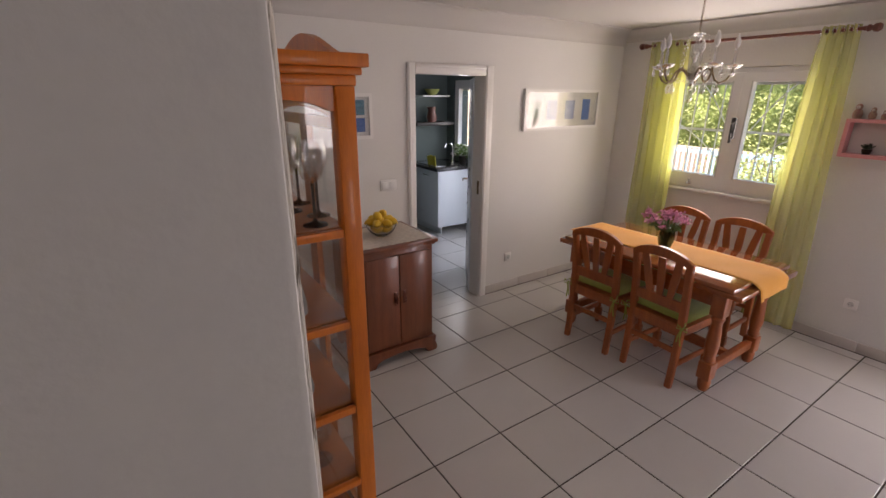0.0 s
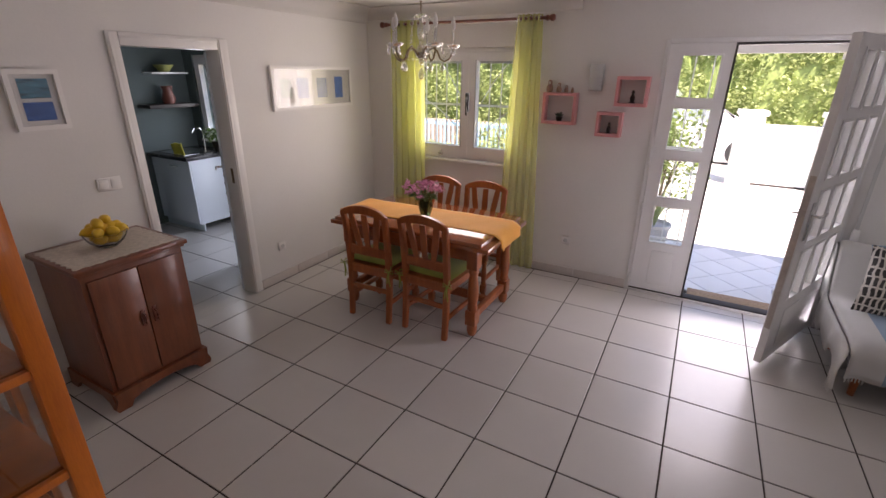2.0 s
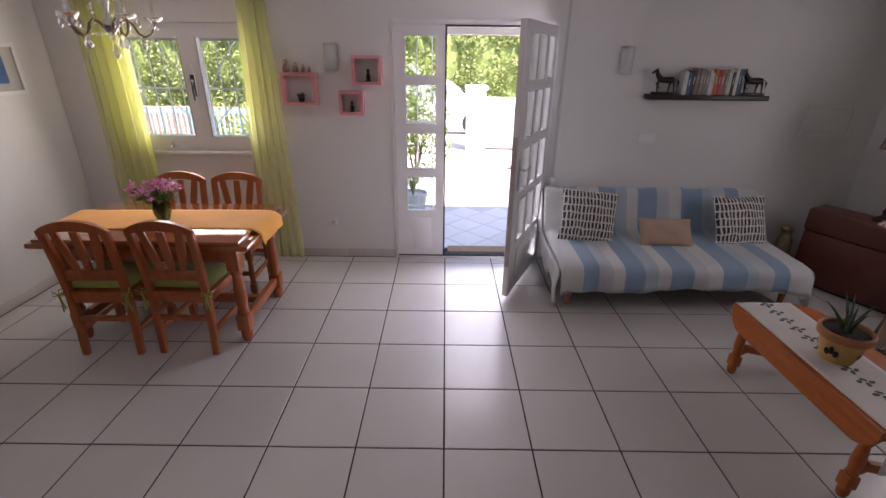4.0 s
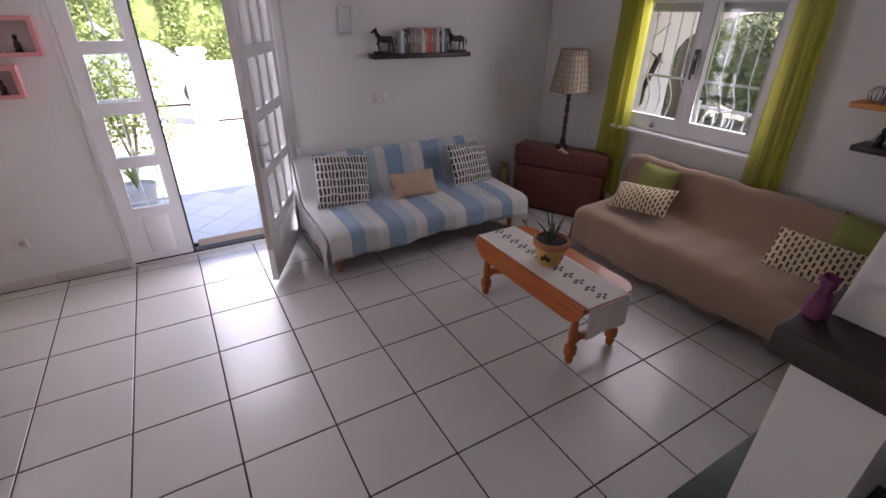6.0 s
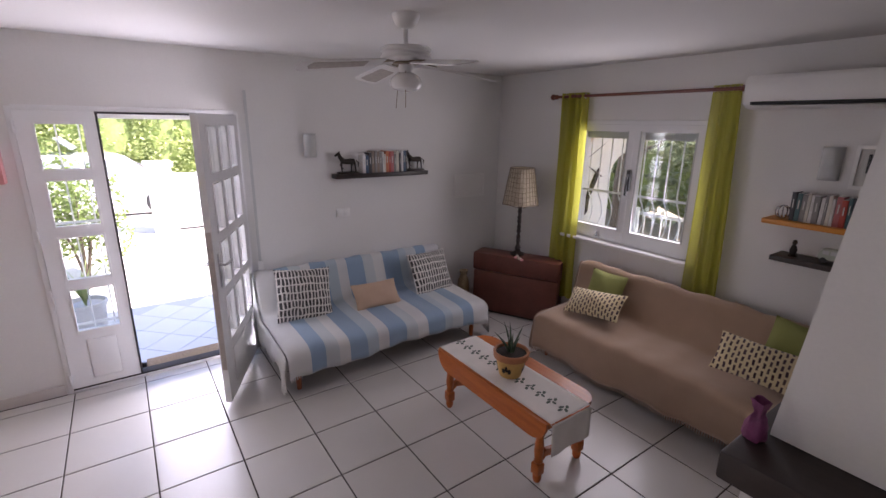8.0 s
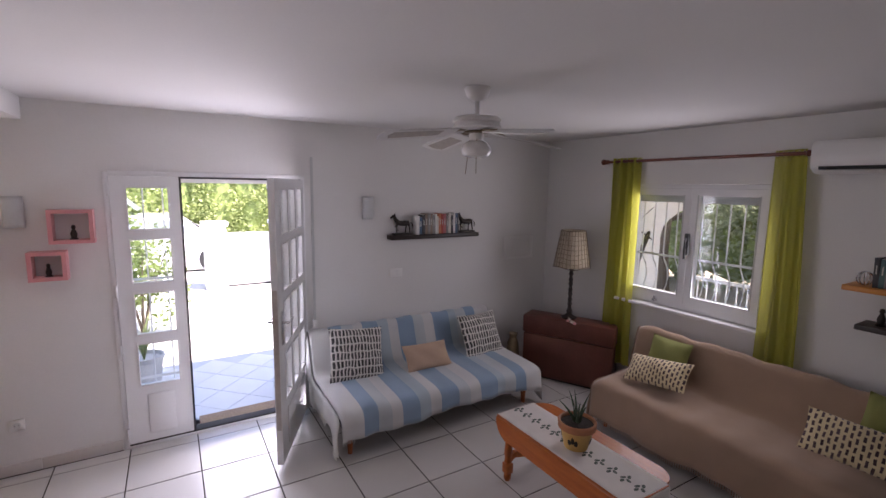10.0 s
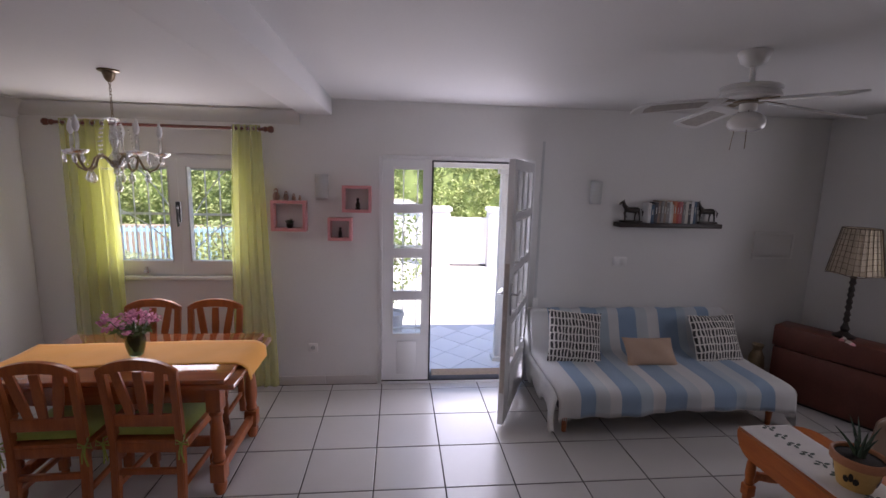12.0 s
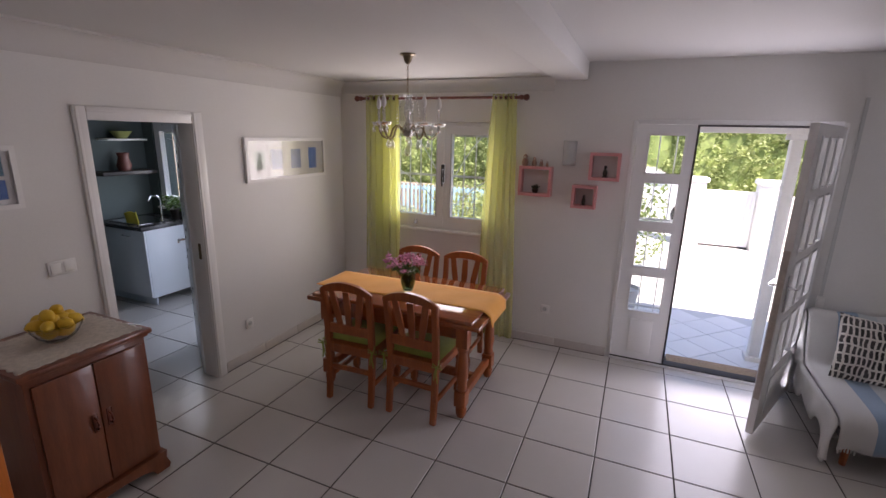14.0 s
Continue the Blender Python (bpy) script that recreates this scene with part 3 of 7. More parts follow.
def sash_window(name, m, wide, high, label, sill_out=0.10, mid=0.5, shutter=0.06, r=0.075):
    """Two white sashes in a frame. Local x runs along the wall, y out of the room, z up from the sill."""
    d = thing(name, m, label, "window", kind="structure")
    f = 0.035
    part("window_frame", wall_cells(bmesh.new(), "x", 0, wide, 0.0, 0.06, 0, high, [(f, wide - f, f, high - f)]), M_ALU, d, smooth=None)
    c = f + (wide - 2 * f) * mid
    for a, b, s in ((f + 0.002, c - 0.001, 1), (c + 0.001, wide - f - 0.002, -1)):
        if b - a < 0.2:
            continue
        sash = part("sash", wall_cells(bmesh.new(), "x", a, b, -0.018, 0.045, f + 0.002, high - f - 0.002, [(a + r, b - r, f + 0.095, high - f - r)]), M_ALU, d, smooth=None)
        bead = bmesh.new()
        x0, x1, z0, z1 = a + r, b - r, f + 0.095, high - f - r
        box(bead, x0 - 0.008, x0 + 0.004, -0.022, -0.0185, z0 - 0.008, z1 + 0.008)
        box(bead, x1 - 0.004, x1 + 0.008, -0.022, -0.0185, z0 - 0.008, z1 + 0.008)
        part("glazing_seal", bead, M_GREYPLAST, sash, smooth=None)
        g = part("pane", box(bmesh.new(), x0, x1, 0.012, 0.016, z0, z1), M_CLEAR, sash, smooth=None)
        g.visible_shadow = False
    hb = bmesh.new()
    box(hb, c - 0.02, c + 0.02, -0.045, -0.019, high * 0.45, high * 0.62, 0.008)
    tube(hb, [(c, -0.04, high * 0.58), (c + 0.004, -0.065, high * 0.565), (c + 0.006, -0.07, high * 0.50), (c + 0.008, -0.068, high * 0.42)], 0.011)
    part("window_handle", hb, M_BLACK, d, "black window handle")
    part("window_sill", box(bmesh.new(), -0.03, wide + 0.03, -sill_out, -0.0005, -0.03, -0.002, 0.006), M_WHITE, d)
    part("shutter_edge", box(bmesh.new(), f, wide - f, 0.10, 0.115, high - 0.07 - shutter, high, 0.003), M_GREYPLAST, d, "pale roller shutter edge")
    lk = bmesh.new()
    box(lk, wide * 0.28, wide * 0.28 + 0.04, -0.05, -0.019, 0.03, 0.055, 0.004)
    lathe(lk, [(0.0, 0.0), (0.012, 0.0), (0.012, 0.03), (0, 0.03)], 10, (wide * 0.28 + 0.02, -0.035, 0.05))
    part("window_lock", lk, M_CHROME, d)
    return d


def grille(name, m, wide, high, bars, label, curls=True):
    d = thing(name, m, label, "window grille")
    for i in range(bars):
        x = wide * (i + 0.5) / bars
        part("bar", rod(bmesh.new(), (x, 0, 0), (x, 0, high), 0.0065, seg=6), M_IRON, d)
    for z in (0.03, high * 0.5, high - 0.03):
        part("rail", box(bmesh.new(), 0, wide, -0.004, 0.004, z - 0.01, z + 0.01), M_IRON, d)
    if curls:
        for k, (x0, z0, x1, z1) in enumerate(((0.02, 0.55, 0.5, 0.12), (0.98, 0.55, 0.5, 0.12), (0.10, 0.98, 0.42, 0.52), (0.90, 0.98, 0.58, 0.52))):
            pts = [(wide * (x0 + (x1 - x0) * f), -0.012, high * (z0 + (z1 - z0) * f + 0.05 * math.sin(f * math.pi))) for f in [q / 10 for q in range(11)]]
            part("scroll", tube(bmesh.new(), pts, 0.005, 6), M_IRON, d)
    return d


M_FRONTWIN = Matrix(((0, 1, 0, X_FRONT + 0.0), (-1, 0, 0, 2.492), (0, 0, 1, 1.014), (0, 0, 0, 1)))
sash_window("window_1", M_FRONTWIN @ pose(0.0, 0.02, 0), 1.197, 1.028, "white aluminium window with two sashes over the dining table", sill_out=0.05, mid=0.537)
grille("window_grille", M_FRONTWIN @ pose(0.0, 0.20, 0), 1.197, 1.024, 10, "white wrought iron window grille with scrolls outside the pane")
M_SIDEWIN = Matrix(((-1, 0, 0, 3.215), (0, -1, 0, Y_RIGHT), (0, 0, 1, 0.963), (0, 0, 0, 1)))
sash_window("window_2", M_SIDEWIN @ pose(0.0, 0.02, 0), 1.255, 1.096, "white aluminium window with two sashes over the sofa", mid=0.5, shutter=0.09, r=0.062)


def bowed_grille():
    d = thing("window_grille", M_SIDEWIN @ pose(0.0, 0.20, 0), "white wrought iron grille with bulging bars outside the sofa window", "window grille")
    for i in range(11):
        x = 1.255 * (i + 0.5) / 11
        pts = [(x, 0.0 if z > 0.42 else 0.10 * math.sin((0.42 - z) / 0.42 * math.pi) ** 1.0, z) for z in [1.06 * k / 16 for k in range(17)]]
        part("bar", tube(bmesh.new(), pts, 0.0065, 6), M_IRON, d)
    for z in (0.0, 0.42, 1.05):
        part("rail", box(bmesh.new(), 0, 1.255, -0.004, 0.004, z, z + 0.02), M_IRON, d)


bowed_grille()

K_WIN = Matrix(((0, 1, 0, K_EAST), (-1, 0, 0, 5.45), (0, 0, 1, 1.003), (0, 0, 0, 1)))
sash_window("window_3", K_WIN @ pose(0, 0.02, 0), 0.70, 0.994, "white kitchen window above the sink", sill_out=0.05, mid=0.93)


def kitchen_doorway():
    d = thing("door_4", pose(0, 0, 0), "white moulded door surround of the kitchen doorway", "door", kind="structure")
    y0 = Y_LEFT
    for x0, x1 in ((1.800, 1.869), (2.534, 2.617)):
        bm = box(bmesh.new(), x0, x1, y0 - 0.018, y0 - 0.0005, 0, 2.040, 0.005)
        box(bm, x0 + 0.01, x0 + 0.028, y0 - 0.024, y0 - 0.0175, 0, 2.035, 0.003)
        part("architrave", bm, M_WHITE, d)
    bm = box(bmesh.new(), 1.8695, 2.5335, y0 - 0.018, y0 - 0.0005, 1.964, 2.040, 0.005)
    box(bm, 1.8695, 2.5335, y0 - 0.024, y0 - 0.0175, 2.010, 2.028, 0.003)
    part("architrave_head", bm, M_WHITE, d)
    for x0, x1 in ((1.8465, 1.869), (2.534, 2.5565)):
        part("jamb", box(bmesh.new(), x0, x1, y0 + 0.0005, y0 + 0.13, 0, 1.964, 0.002), M_WHITE, d)
    part("jamb_head", box(bmesh.new(), 1.869, 2.534, y0 + 0.0005, y0 + 0.13, 1.964, 1.987, 0.002), M_WHITE, d)
    part("strike_plate", box(bmesh.new(), 2.530, 2.5335, y0 + 0.03, y0 + 0.055, 0.98, 1.10), M_BRASS, d)
    return d


kitchen_doorway()


def kitchen_door():
    d = thing("door_5", pose(2.527, Y_LEFT + 0.14, 0, 0, 0, 55.5), "white kitchen door open inward, with dark spot stickers", "door", kind="structure")
    part("leaf_panel", box(bmesh.new(), 0.0, 0.655, -0.035, 0.0, 0.008, 1.955, 0.003), M_KITCHUNIT, d)
    rng = random.Random(5)
    for i in range(16):
        z, x = 0.35 + i * 0.1, rng.uniform(0.25, 0.6)
        part("sticker", lathe(bmesh.new(), [(0, 0.0), (rng.uniform(0.015, 0.03), 0.0), (0.012, 0.003), (0, 0.003)], 7, (x, 0.0005, z), Euler((radians(-90), 0, 0))), M_DARKDECAL, d)
    part("door_handle", tube(bmesh.new(), [(0.595, 0, 1.0), (0.595, 0.05, 1.0), (0.495, 0.055, 1.0)], 0.009), M_CHROME, d)


kitchen_door()

# ---- curtains and poles ----
def curtain(name, m, wide_top, wide_foot, drop, folds, material, label, depth=0.035, seed=1):
    d = thing(name, m, label, "curtain", group="curtains")
    rng = random.Random(seed)
    ph = [rng.uniform(0, 6.28) for _ in range(4)]

    def fn(u, v):
        w = wide_top + (wide_foot - wide_top) * (v ** 0.8)
        x = (u - 0.5) * w
        wave = math.sin(u * folds * 2 * math.pi + ph[0]) + 0.35 * math.sin(u * folds * 3.3 * math.pi + ph[1] + v * 2)
        amp = depth * (0.75 + 0.35 * math.sin(v * 3 + ph[2]))
        return (x + 0.012 * math.sin(v * 5 + ph[3]) * v, amp * wave, 0.03 - v * drop)
    part("cloth", sheet(bmesh.new(), folds * 12, 26, fn), material, d, smooth=80)
    for i in range(folds * 2):
        u = (i + 0.5) / (folds * 2)
        x = (u - 0.5) * wide_top
        pts = [(x, 0.022 * math.cos(a), 0.0 + 0.022 * math.sin(a)) for a in [2 * math.pi * k / 12 for k in range(12)]]
        part("eyelet", tube(bmesh.new(), pts + pts[:1], 0.004, 5), M_CHROME, d)
    return d


def pole(m, length, label):
    d = thing("curtain_pole", m, label, "curtain pole")
    part("rail", rod(bmesh.new(), (0, 0, 0), (length, 0, 0), 0.013, seg=12), M_ROD, d)
    for x, s in ((0, -1), (length, 1)):
        part("finial", lathe(bmesh.new(), [(0.0, 0.0), (0.015, 0.0), (0.015, 0.012), (0.022, 0.018), (0.022, 0.03), (0.014, 0.04), (0.026, 0.055), (0.028, 0.075), (0.018, 0.09), (0, 0.092)], 14, (x - s * 0.02, 0, 0), Euler((0, radians(90 * s), 0))), M_ROD, d)
    for x in (0.10, length - 0.10):
        bm = rod(bmesh.new(), (x, 0.0, 0), (x, 0.085, 0), 0.012)
        lathe(bm, [(0, 0), (0.03, 0), (0.03, 0.01), (0, 0.01)], 12, (x, 0.0845, 0), Euler((radians(90), 0, 0)))
        part("bracket", bm, M_ROD, d)


pole(Matrix(((0, 1, 0, 4.217), (-1, 0, 0, 2.712), (0, 0, 1, 2.254), (0, 0, 0, 1))), 1.60, "dark red wooden curtain pole above the dining window")
pole(Matrix(((-1, 0, 0, 3.40), (0, -1, 0, Y_RIGHT + 0.09), (0, 0, 1, 2.27), (0, 0, 0, 1))), 1.64, "dark red wooden curtain pole above the sofa window")
FRONTWALL = Matrix(((0, 1, 0, 4.211), (-1, 0, 0, 0), (0, 0, 1, 2.254), (0, 0, 0, 1)))
curtain("curtain", FRONTWALL @ pose(-2.472, 0, 0), 0.36, 0.42, 2.22, 5, M_CURTAIN, "sheer lime green curtain hanging to the floor", seed=2)
curtain("curtain", FRONTWALL @ pose(-1.261, 0, 0), 0.22, 0.38, 2.25, 5, M_CURTAIN, "sheer lime green curtain hanging to the floor beside the table", seed=3)
SIDEWALL = Matrix(((-1, 0, 0, 0), (0, -1, 0, Y_RIGHT + 0.075), (0, 0, 1, 2.27), (0, 0, 0, 1)))
curtain("curtain", SIDEWALL @ pose(-3.20, 0, 0), 0.30, 0.34, 2.0, 4, M_CURTAIN_B, "olive green curtain behind the lamp", seed=4)
curtain("curtain", SIDEWALL @ pose(-1.86, 0, 0, 0, -1.5, 0), 0.19, 0.28, 2.0, 3, M_CURTAIN_B, "olive green curtain behind the beige sofa", depth=0.022, seed=5)

# ---- dining corner ----
def turned_leg(x, y, h, r, seg=14):
    """A square-blocked, turned rustic leg."""
    bm = bmesh.new()
    box(bm, x - r, x + r, y - r, y + r, h * 0.78, h, 0.006)
    lathe(bm, [(r * 0.75, h * 0.78), (r * 0.98, h * 0.75), (r * 0.72, h * 0.71), (r * 0.9, h * 0.6), (r * 1.02, h * 0.48), (r * 0.78, h * 0.36), (r * 0.95, h * 0.33), (r * 0.8, h * 0.30)], seg, (x, y, 0))
    box(bm, x - r, x + r, y - r, y + r, h * 0.13, h * 0.30, 0.006)
    lathe(bm, [(r * 0.7, h * 0.13), (r * 0.95, h * 0.10), (r * 0.9, h * 0.04), (r * 0.65, 0.0), (0, 0)], seg, (x, y, 0))
    return bm


def dining_table():
    d = thing("dining_table", pose(3.19, 1.628, 0), "stained pine draw-leaf dining table with turned legs", "table")
    hx, hy = 0.385, 0.69
    part("tabletop", box(bmesh.new(), -hx, hx, -hy + 0.05, hy - 0.05, 0.728, 0.758, 0.008), M_TABLE, d)
    for s in (-1, 1):
        a, b = sorted((s * (hy - 0.28), s * hy))
        part("draw_leaf", box(bmesh.new(), -hx, hx, a, b, 0.692, 0.7265, 0.008), M_TABLE, d)
    for x in (-0.30, 0.30):
        part("apron", box(bmesh.new(), x - 0.014, x + 0.014, -0.52, 0.52, 0.585, 0.691, 0.004), M_TABLE, d)
    for y in (-0.55, 0.55):
        part("apron", box(bmesh.new(), -0.27, 0.27, y - 0.014, y + 0.014, 0.585, 0.691, 0.004), M_TABLE, d)
    for x in (-0.305, 0.305):
        for y in (-0.555, 0.555):
            part("leg", turned_leg(x, y, 0.69, 0.042), M_CHAIR, d)
    for y in (-0.555, 0.555):
        part("stretcher", box(bmesh.new(), -0.264, 0.264, y - 0.022, y + 0.022, 0.12, 0.18, 0.005), M_CHAIR, d)
    part("stretcher", box(bmesh.new(), -0.022, 0.022, -0.532, 0.532, 0.125, 0.175, 0.005), M_CHAIR, d)
    return d


dining_table()


def runner():
    def fn(u, v):
        y = -0.80 + 1.53 * u
        x = -0.175 - 0.03 * u + 0.40 * v + 0.012 * math.sin(u * 5)
        z = 0.7615 + 0.0012 * math.sin(u * 31 + v * 9)
        if y < -0.645:
            z -= min(0.11, (-0.645 - y) * 0.75 + (0.05 if y < -0.70 else 0))
            y = max(y, -0.70) if v > 0.15 else max(y, -0.715)
        return (x, y, z)
    bm = sheet(bmesh.new(), 44, 12, fn)
    ob = single("table_runner", bm, M_RUNNER, pose(3.19, 1.628, 0), "orange linen runner laid along the dining table", "table runner", smooth=60)
    md = ob.modifiers.new("thickness", "SOLIDIFY")
    md.thickness = 0.002


runner()


def dining_chair(m, label, first=None):
    if first:
        c = copy_thing(first, m)
        c["label"] = label
        return c
    d = thing("dining_chair", m, label, "chair", group="chairs round the dining table")
    # local: seat faces +x, back at -x
    for s in (-1, 1):
        pts = [(-0.02, s * 0.175, 0.0), (0.0, s * 0.175, 0.22), (0.01, s * 0.175, 0.44), (-0.008, s * 0.178, 0.66), (-0.035, s * 0.182, 0.86)]
        bm = bmesh.new()
        rings = []
        for (x, y, z), w in zip(pts, (0.017, 0.021, 0.023, 0.021, 0.018)):
            rings.append([bm.verts.new((x + dx * w, y + dy * 0.021, z)) for dx, dy in ((-1, -1), (1, -1), (1, 1), (-1, 1))])
        for p, q in zip(rings, rings[1:]):
            for i in range(4):
                bm.faces.new((p[i], p[(i + 1) % 4], q[(i + 1) % 4], q[i]))
        bm.faces.new(rings[0][::-1]), bm.faces.new(rings[-1])
        bmesh.ops.bevel(bm, geom=[e for e in bm.edges], offset=0.005, segments=2, affect="EDGES")
        part("back_leg", bm, M_CHAIR, d)
        part("front_leg", turned_leg(0.38, s * 0.185, 0.435, 0.024, 10), M_CHAIR, d)
        part("side_stretcher", box(bmesh.new(), 0.025, 0.355, s * 0.18 - 0.011, s * 0.18 + 0.011, 0.15, 0.185, 0.004), M_CHAIR, d)
        part("seat_rail", box(bmesh.new(), 0.03, 0.36, s * 0.185 - 0.012, s * 0.185 + 0.012, 0.375, 0.432, 0.004), M_CHAIR, d)
    top, low = [], []
    for i in range(15):
        y = -0.205 + 0.41 * i / 14
        k = 1 - (y / 0.205) ** 2
        top.append((y, 0.868 + 0.062 * k ** 0.8))
        low.append((y, 0.838 + 0.032 * k))
    bm = slab(bmesh.new(), top + low[::-1], 0.030, "x", -0.052)
    bmesh.ops.bevel(bm, geom=[e for e in bm.edges if abs(e.verts[0].co.x - e.verts[1].co.x) < 1e-6], offset=0.005, segments=2, affect="EDGES")
    part("crest_rail", bm, M_CHAIR, d)
    part("lower_back_rail", box(bmesh.new(), -0.012, 0.014, -0.16, 0.16, 0.53, 0.60, 0.005), M_CHAIR, d)
    for i, (y0, y1) in enumerate(((-0.07, -0.115), (0.0, 0.0), (0.07, 0.115))):
        bm = bmesh.new()
        rings = []
        for z, x, y, w in ((0.59, 0.0, y0, 0.020), (0.72, -0.016, (y0 + y1) / 2, 0.026), (0.86, -0.034, y1, 0.023)):
            rings.append([bm.verts.new((x + dx * 0.007, y + dy * w, z)) for dx, dy in ((-1, -1), (1, -1), (1, 1), (-1, 1))])
        for p, q in zip(rings, rings[1:]):
            for k in range(4):
                bm.faces.new((p[k], p[(k + 1) % 4], q[(k + 1) % 4], q[k]))
        bm.faces.new(rings[0][::-1]), bm.faces.new(rings[-1])
        part("back_slat", bm, M_CHAIR, d)
    part("seat", box(bmesh.new(), -0.01, 0.42, -0.215, 0.215, 0.4325, 0.452, 0.006), M_CHAIR, d)
    part("front_stretcher", box(bmesh.new(), 0.368, 0.392, -0.165, 0.165, 0.20, 0.235, 0.004), M_CHAIR, d)
    part("rear_stretcher", box(bmesh.new(), -0.008, 0.016, -0.155, 0.155, 0.24, 0.275, 0.004), M_CHAIR, d)
    part("back_seat_rail", box(bmesh.new(), -0.008, 0.016, -0.155, 0.155, 0.375, 0.432, 0.004), M_CHAIR, d)
    return d


def seat_cushion(m):
    d = thing("seat_cushion", m, "lime green tie-on cushion on a dining chair", "cushion", group="seat cushions")

    bm = bmesh.new()
    for s in (1, -1):
        def puff(u, v, s=s):
            a, b = 2 * u - 1, 2 * v - 1
            h = max(0.0, (1 - abs(a) ** 4) * (1 - abs(b) ** 4)) ** 0.5
            return (0.215 + 0.205 * a, 0.205 * b, 0.022 + s * 0.020 * h)
        sheet(bm, 12, 12, puff)
    bmesh.ops.remove_doubles(bm, verts=bm.verts, dist=0.0005)
    part("pad", bm, M_LIME, d, smooth=60)
    for s in (-1, 1):
        bm = tube(bmesh.new(), [(0.012, s * 0.19, 0.022), (-0.02, s * 0.212, 0.02), (-0.040, s * 0.205, -0.005), (-0.040, s * 0.20, -0.06), (-0.034, s * 0.21, -0.12)], 0.005, 5)
        tube(bm, [(-0.041, s * 0.205, 0.0), (-0.042, s * 0.235, 0.02), (-0.042, s * 0.24, -0.01), (-0.04, s * 0.205, -0.005)], 0.004, 5)
        tube(bm, [(-0.041, s * 0.205, 0.0), (-0.042, s * 0.175, 0.018), (-0.042, s * 0.172, -0.008), (-0.04, s * 0.2, -0.004)], 0.004, 5)
        tube(bm, [(-0.040, s * 0.20, -0.005), (-0.044, s * 0.19, -0.05), (-0.04, s * 0.185, -0.10)], 0.004, 5)
        part("tie", bm, M_LIME, d, "lime green fabric tie")
    return d


first_chair = None
for x, y, turn, text in ((2.715, 1.875, 2, "stained pine dining chair with lime cushion, back to the room"), (2.735, 1.385, -2, "stained pine dining chair with lime cushion beside the table end"),
                         (3.84, 1.895, 180, "stained pine dining chair pushed in on the window side"), (3.84, 1.435, 181, "stained pine dining chair pushed in under the window")):
    m = pose(x, y, 0, 0, 0, turn)
    c = dining_chair(m, text, first_chair)
    first_chair = first_chair or c
    seat_cushion(m @ pose(0, 0, 0.4525))


def flower_vase():
    d = thing("flower_vase", pose(3.175, 1.648, 0.7635), "dark green glass vase of pink flowers on the runner", "vase")
    part("vase", lathe(bmesh.new(), [(0.0, 0.0), (0.036, 0.0), (0.042, 0.01), (0.055, 0.06), (0.058, 0.10), (0.05, 0.145), (0.054, 0.16), (0.05, 0.16), (0.046, 0.145), (0.053, 0.10), (0.05, 0.06), (0.036, 0.015), (0, 0.012)], 24), M_GREENGLASS, d, "dark green glass")
    rng = random.Random(11)
    stems, leaves, petals = bmesh.new(), bmesh.new(), bmesh.new()
    for i in range(30):
        a, r = rng.uniform(0, 6.28), rng.uniform(0.02, 0.165)
        top = Vector((r * math.cos(a), r * math.sin(a) * 1.35 + (0.05 if i < 4 else 0), 0.245 + rng.uniform(-0.03, 0.05) - r * 0.30))
        tube(stems, [(0.01 * math.cos(a), 0.01 * math.sin(a), 0.02), (top.x * 0.4, top.y * 0.4, 0.14), top], 0.0025, 5)
        for k in range(18):
            c = top + Vector((rng.gauss(0, 0.012), rng.gauss(0, 0.012), rng.gauss(0, 0.008)))
            q = Euler((rng.uniform(-0.9, 0.9), rng.uniform(-0.9, 0.9), rng.uniform(0, 6.3))).to_matrix()
            s = rng.uniform(0.013, 0.022)
            petals.faces.new([petals.verts.new(c + q @ Vector(p) * s) for p in ((0, -0.3, 0), (0.6, 0.3, 0.2), (0, 1, 0.3), (-0.6, 0.3, 0.2))])
    for i in range(60):
        a, r = rng.uniform(0, 6.28), rng.uniform(0.01, 0.11)
        c = Vector((r * math.cos(a), r * math.sin(a), 0.165 + rng.uniform(-0.02, 0.035) - r * 0.2))
        q = Euler((rng.uniform(-0.8, 0.8), rng.uniform(-0.8, 0.8), rng.uniform(0, 6.3))).to_matrix()
        s = rng.uniform(0.018, 0.034)
        leaves.faces.new([leaves.verts.new(c + q @ Vector(p) * s) for p in ((0, -1, 0), (0.45, 0, 0.12), (0, 1, 0), (-0.45, 0, 0.12))])
    part("stems", stems, M_LEAF, d)
    part("leaves", leaves, M_LEAF, d)
    part("blossoms", petals, M_PETAL, d, "pink blossoms")


flower_vase()


M_BULB = mat("frosted_bulb_glass", (0.72, 0.71, 0.69), 0.3, var=0.03)


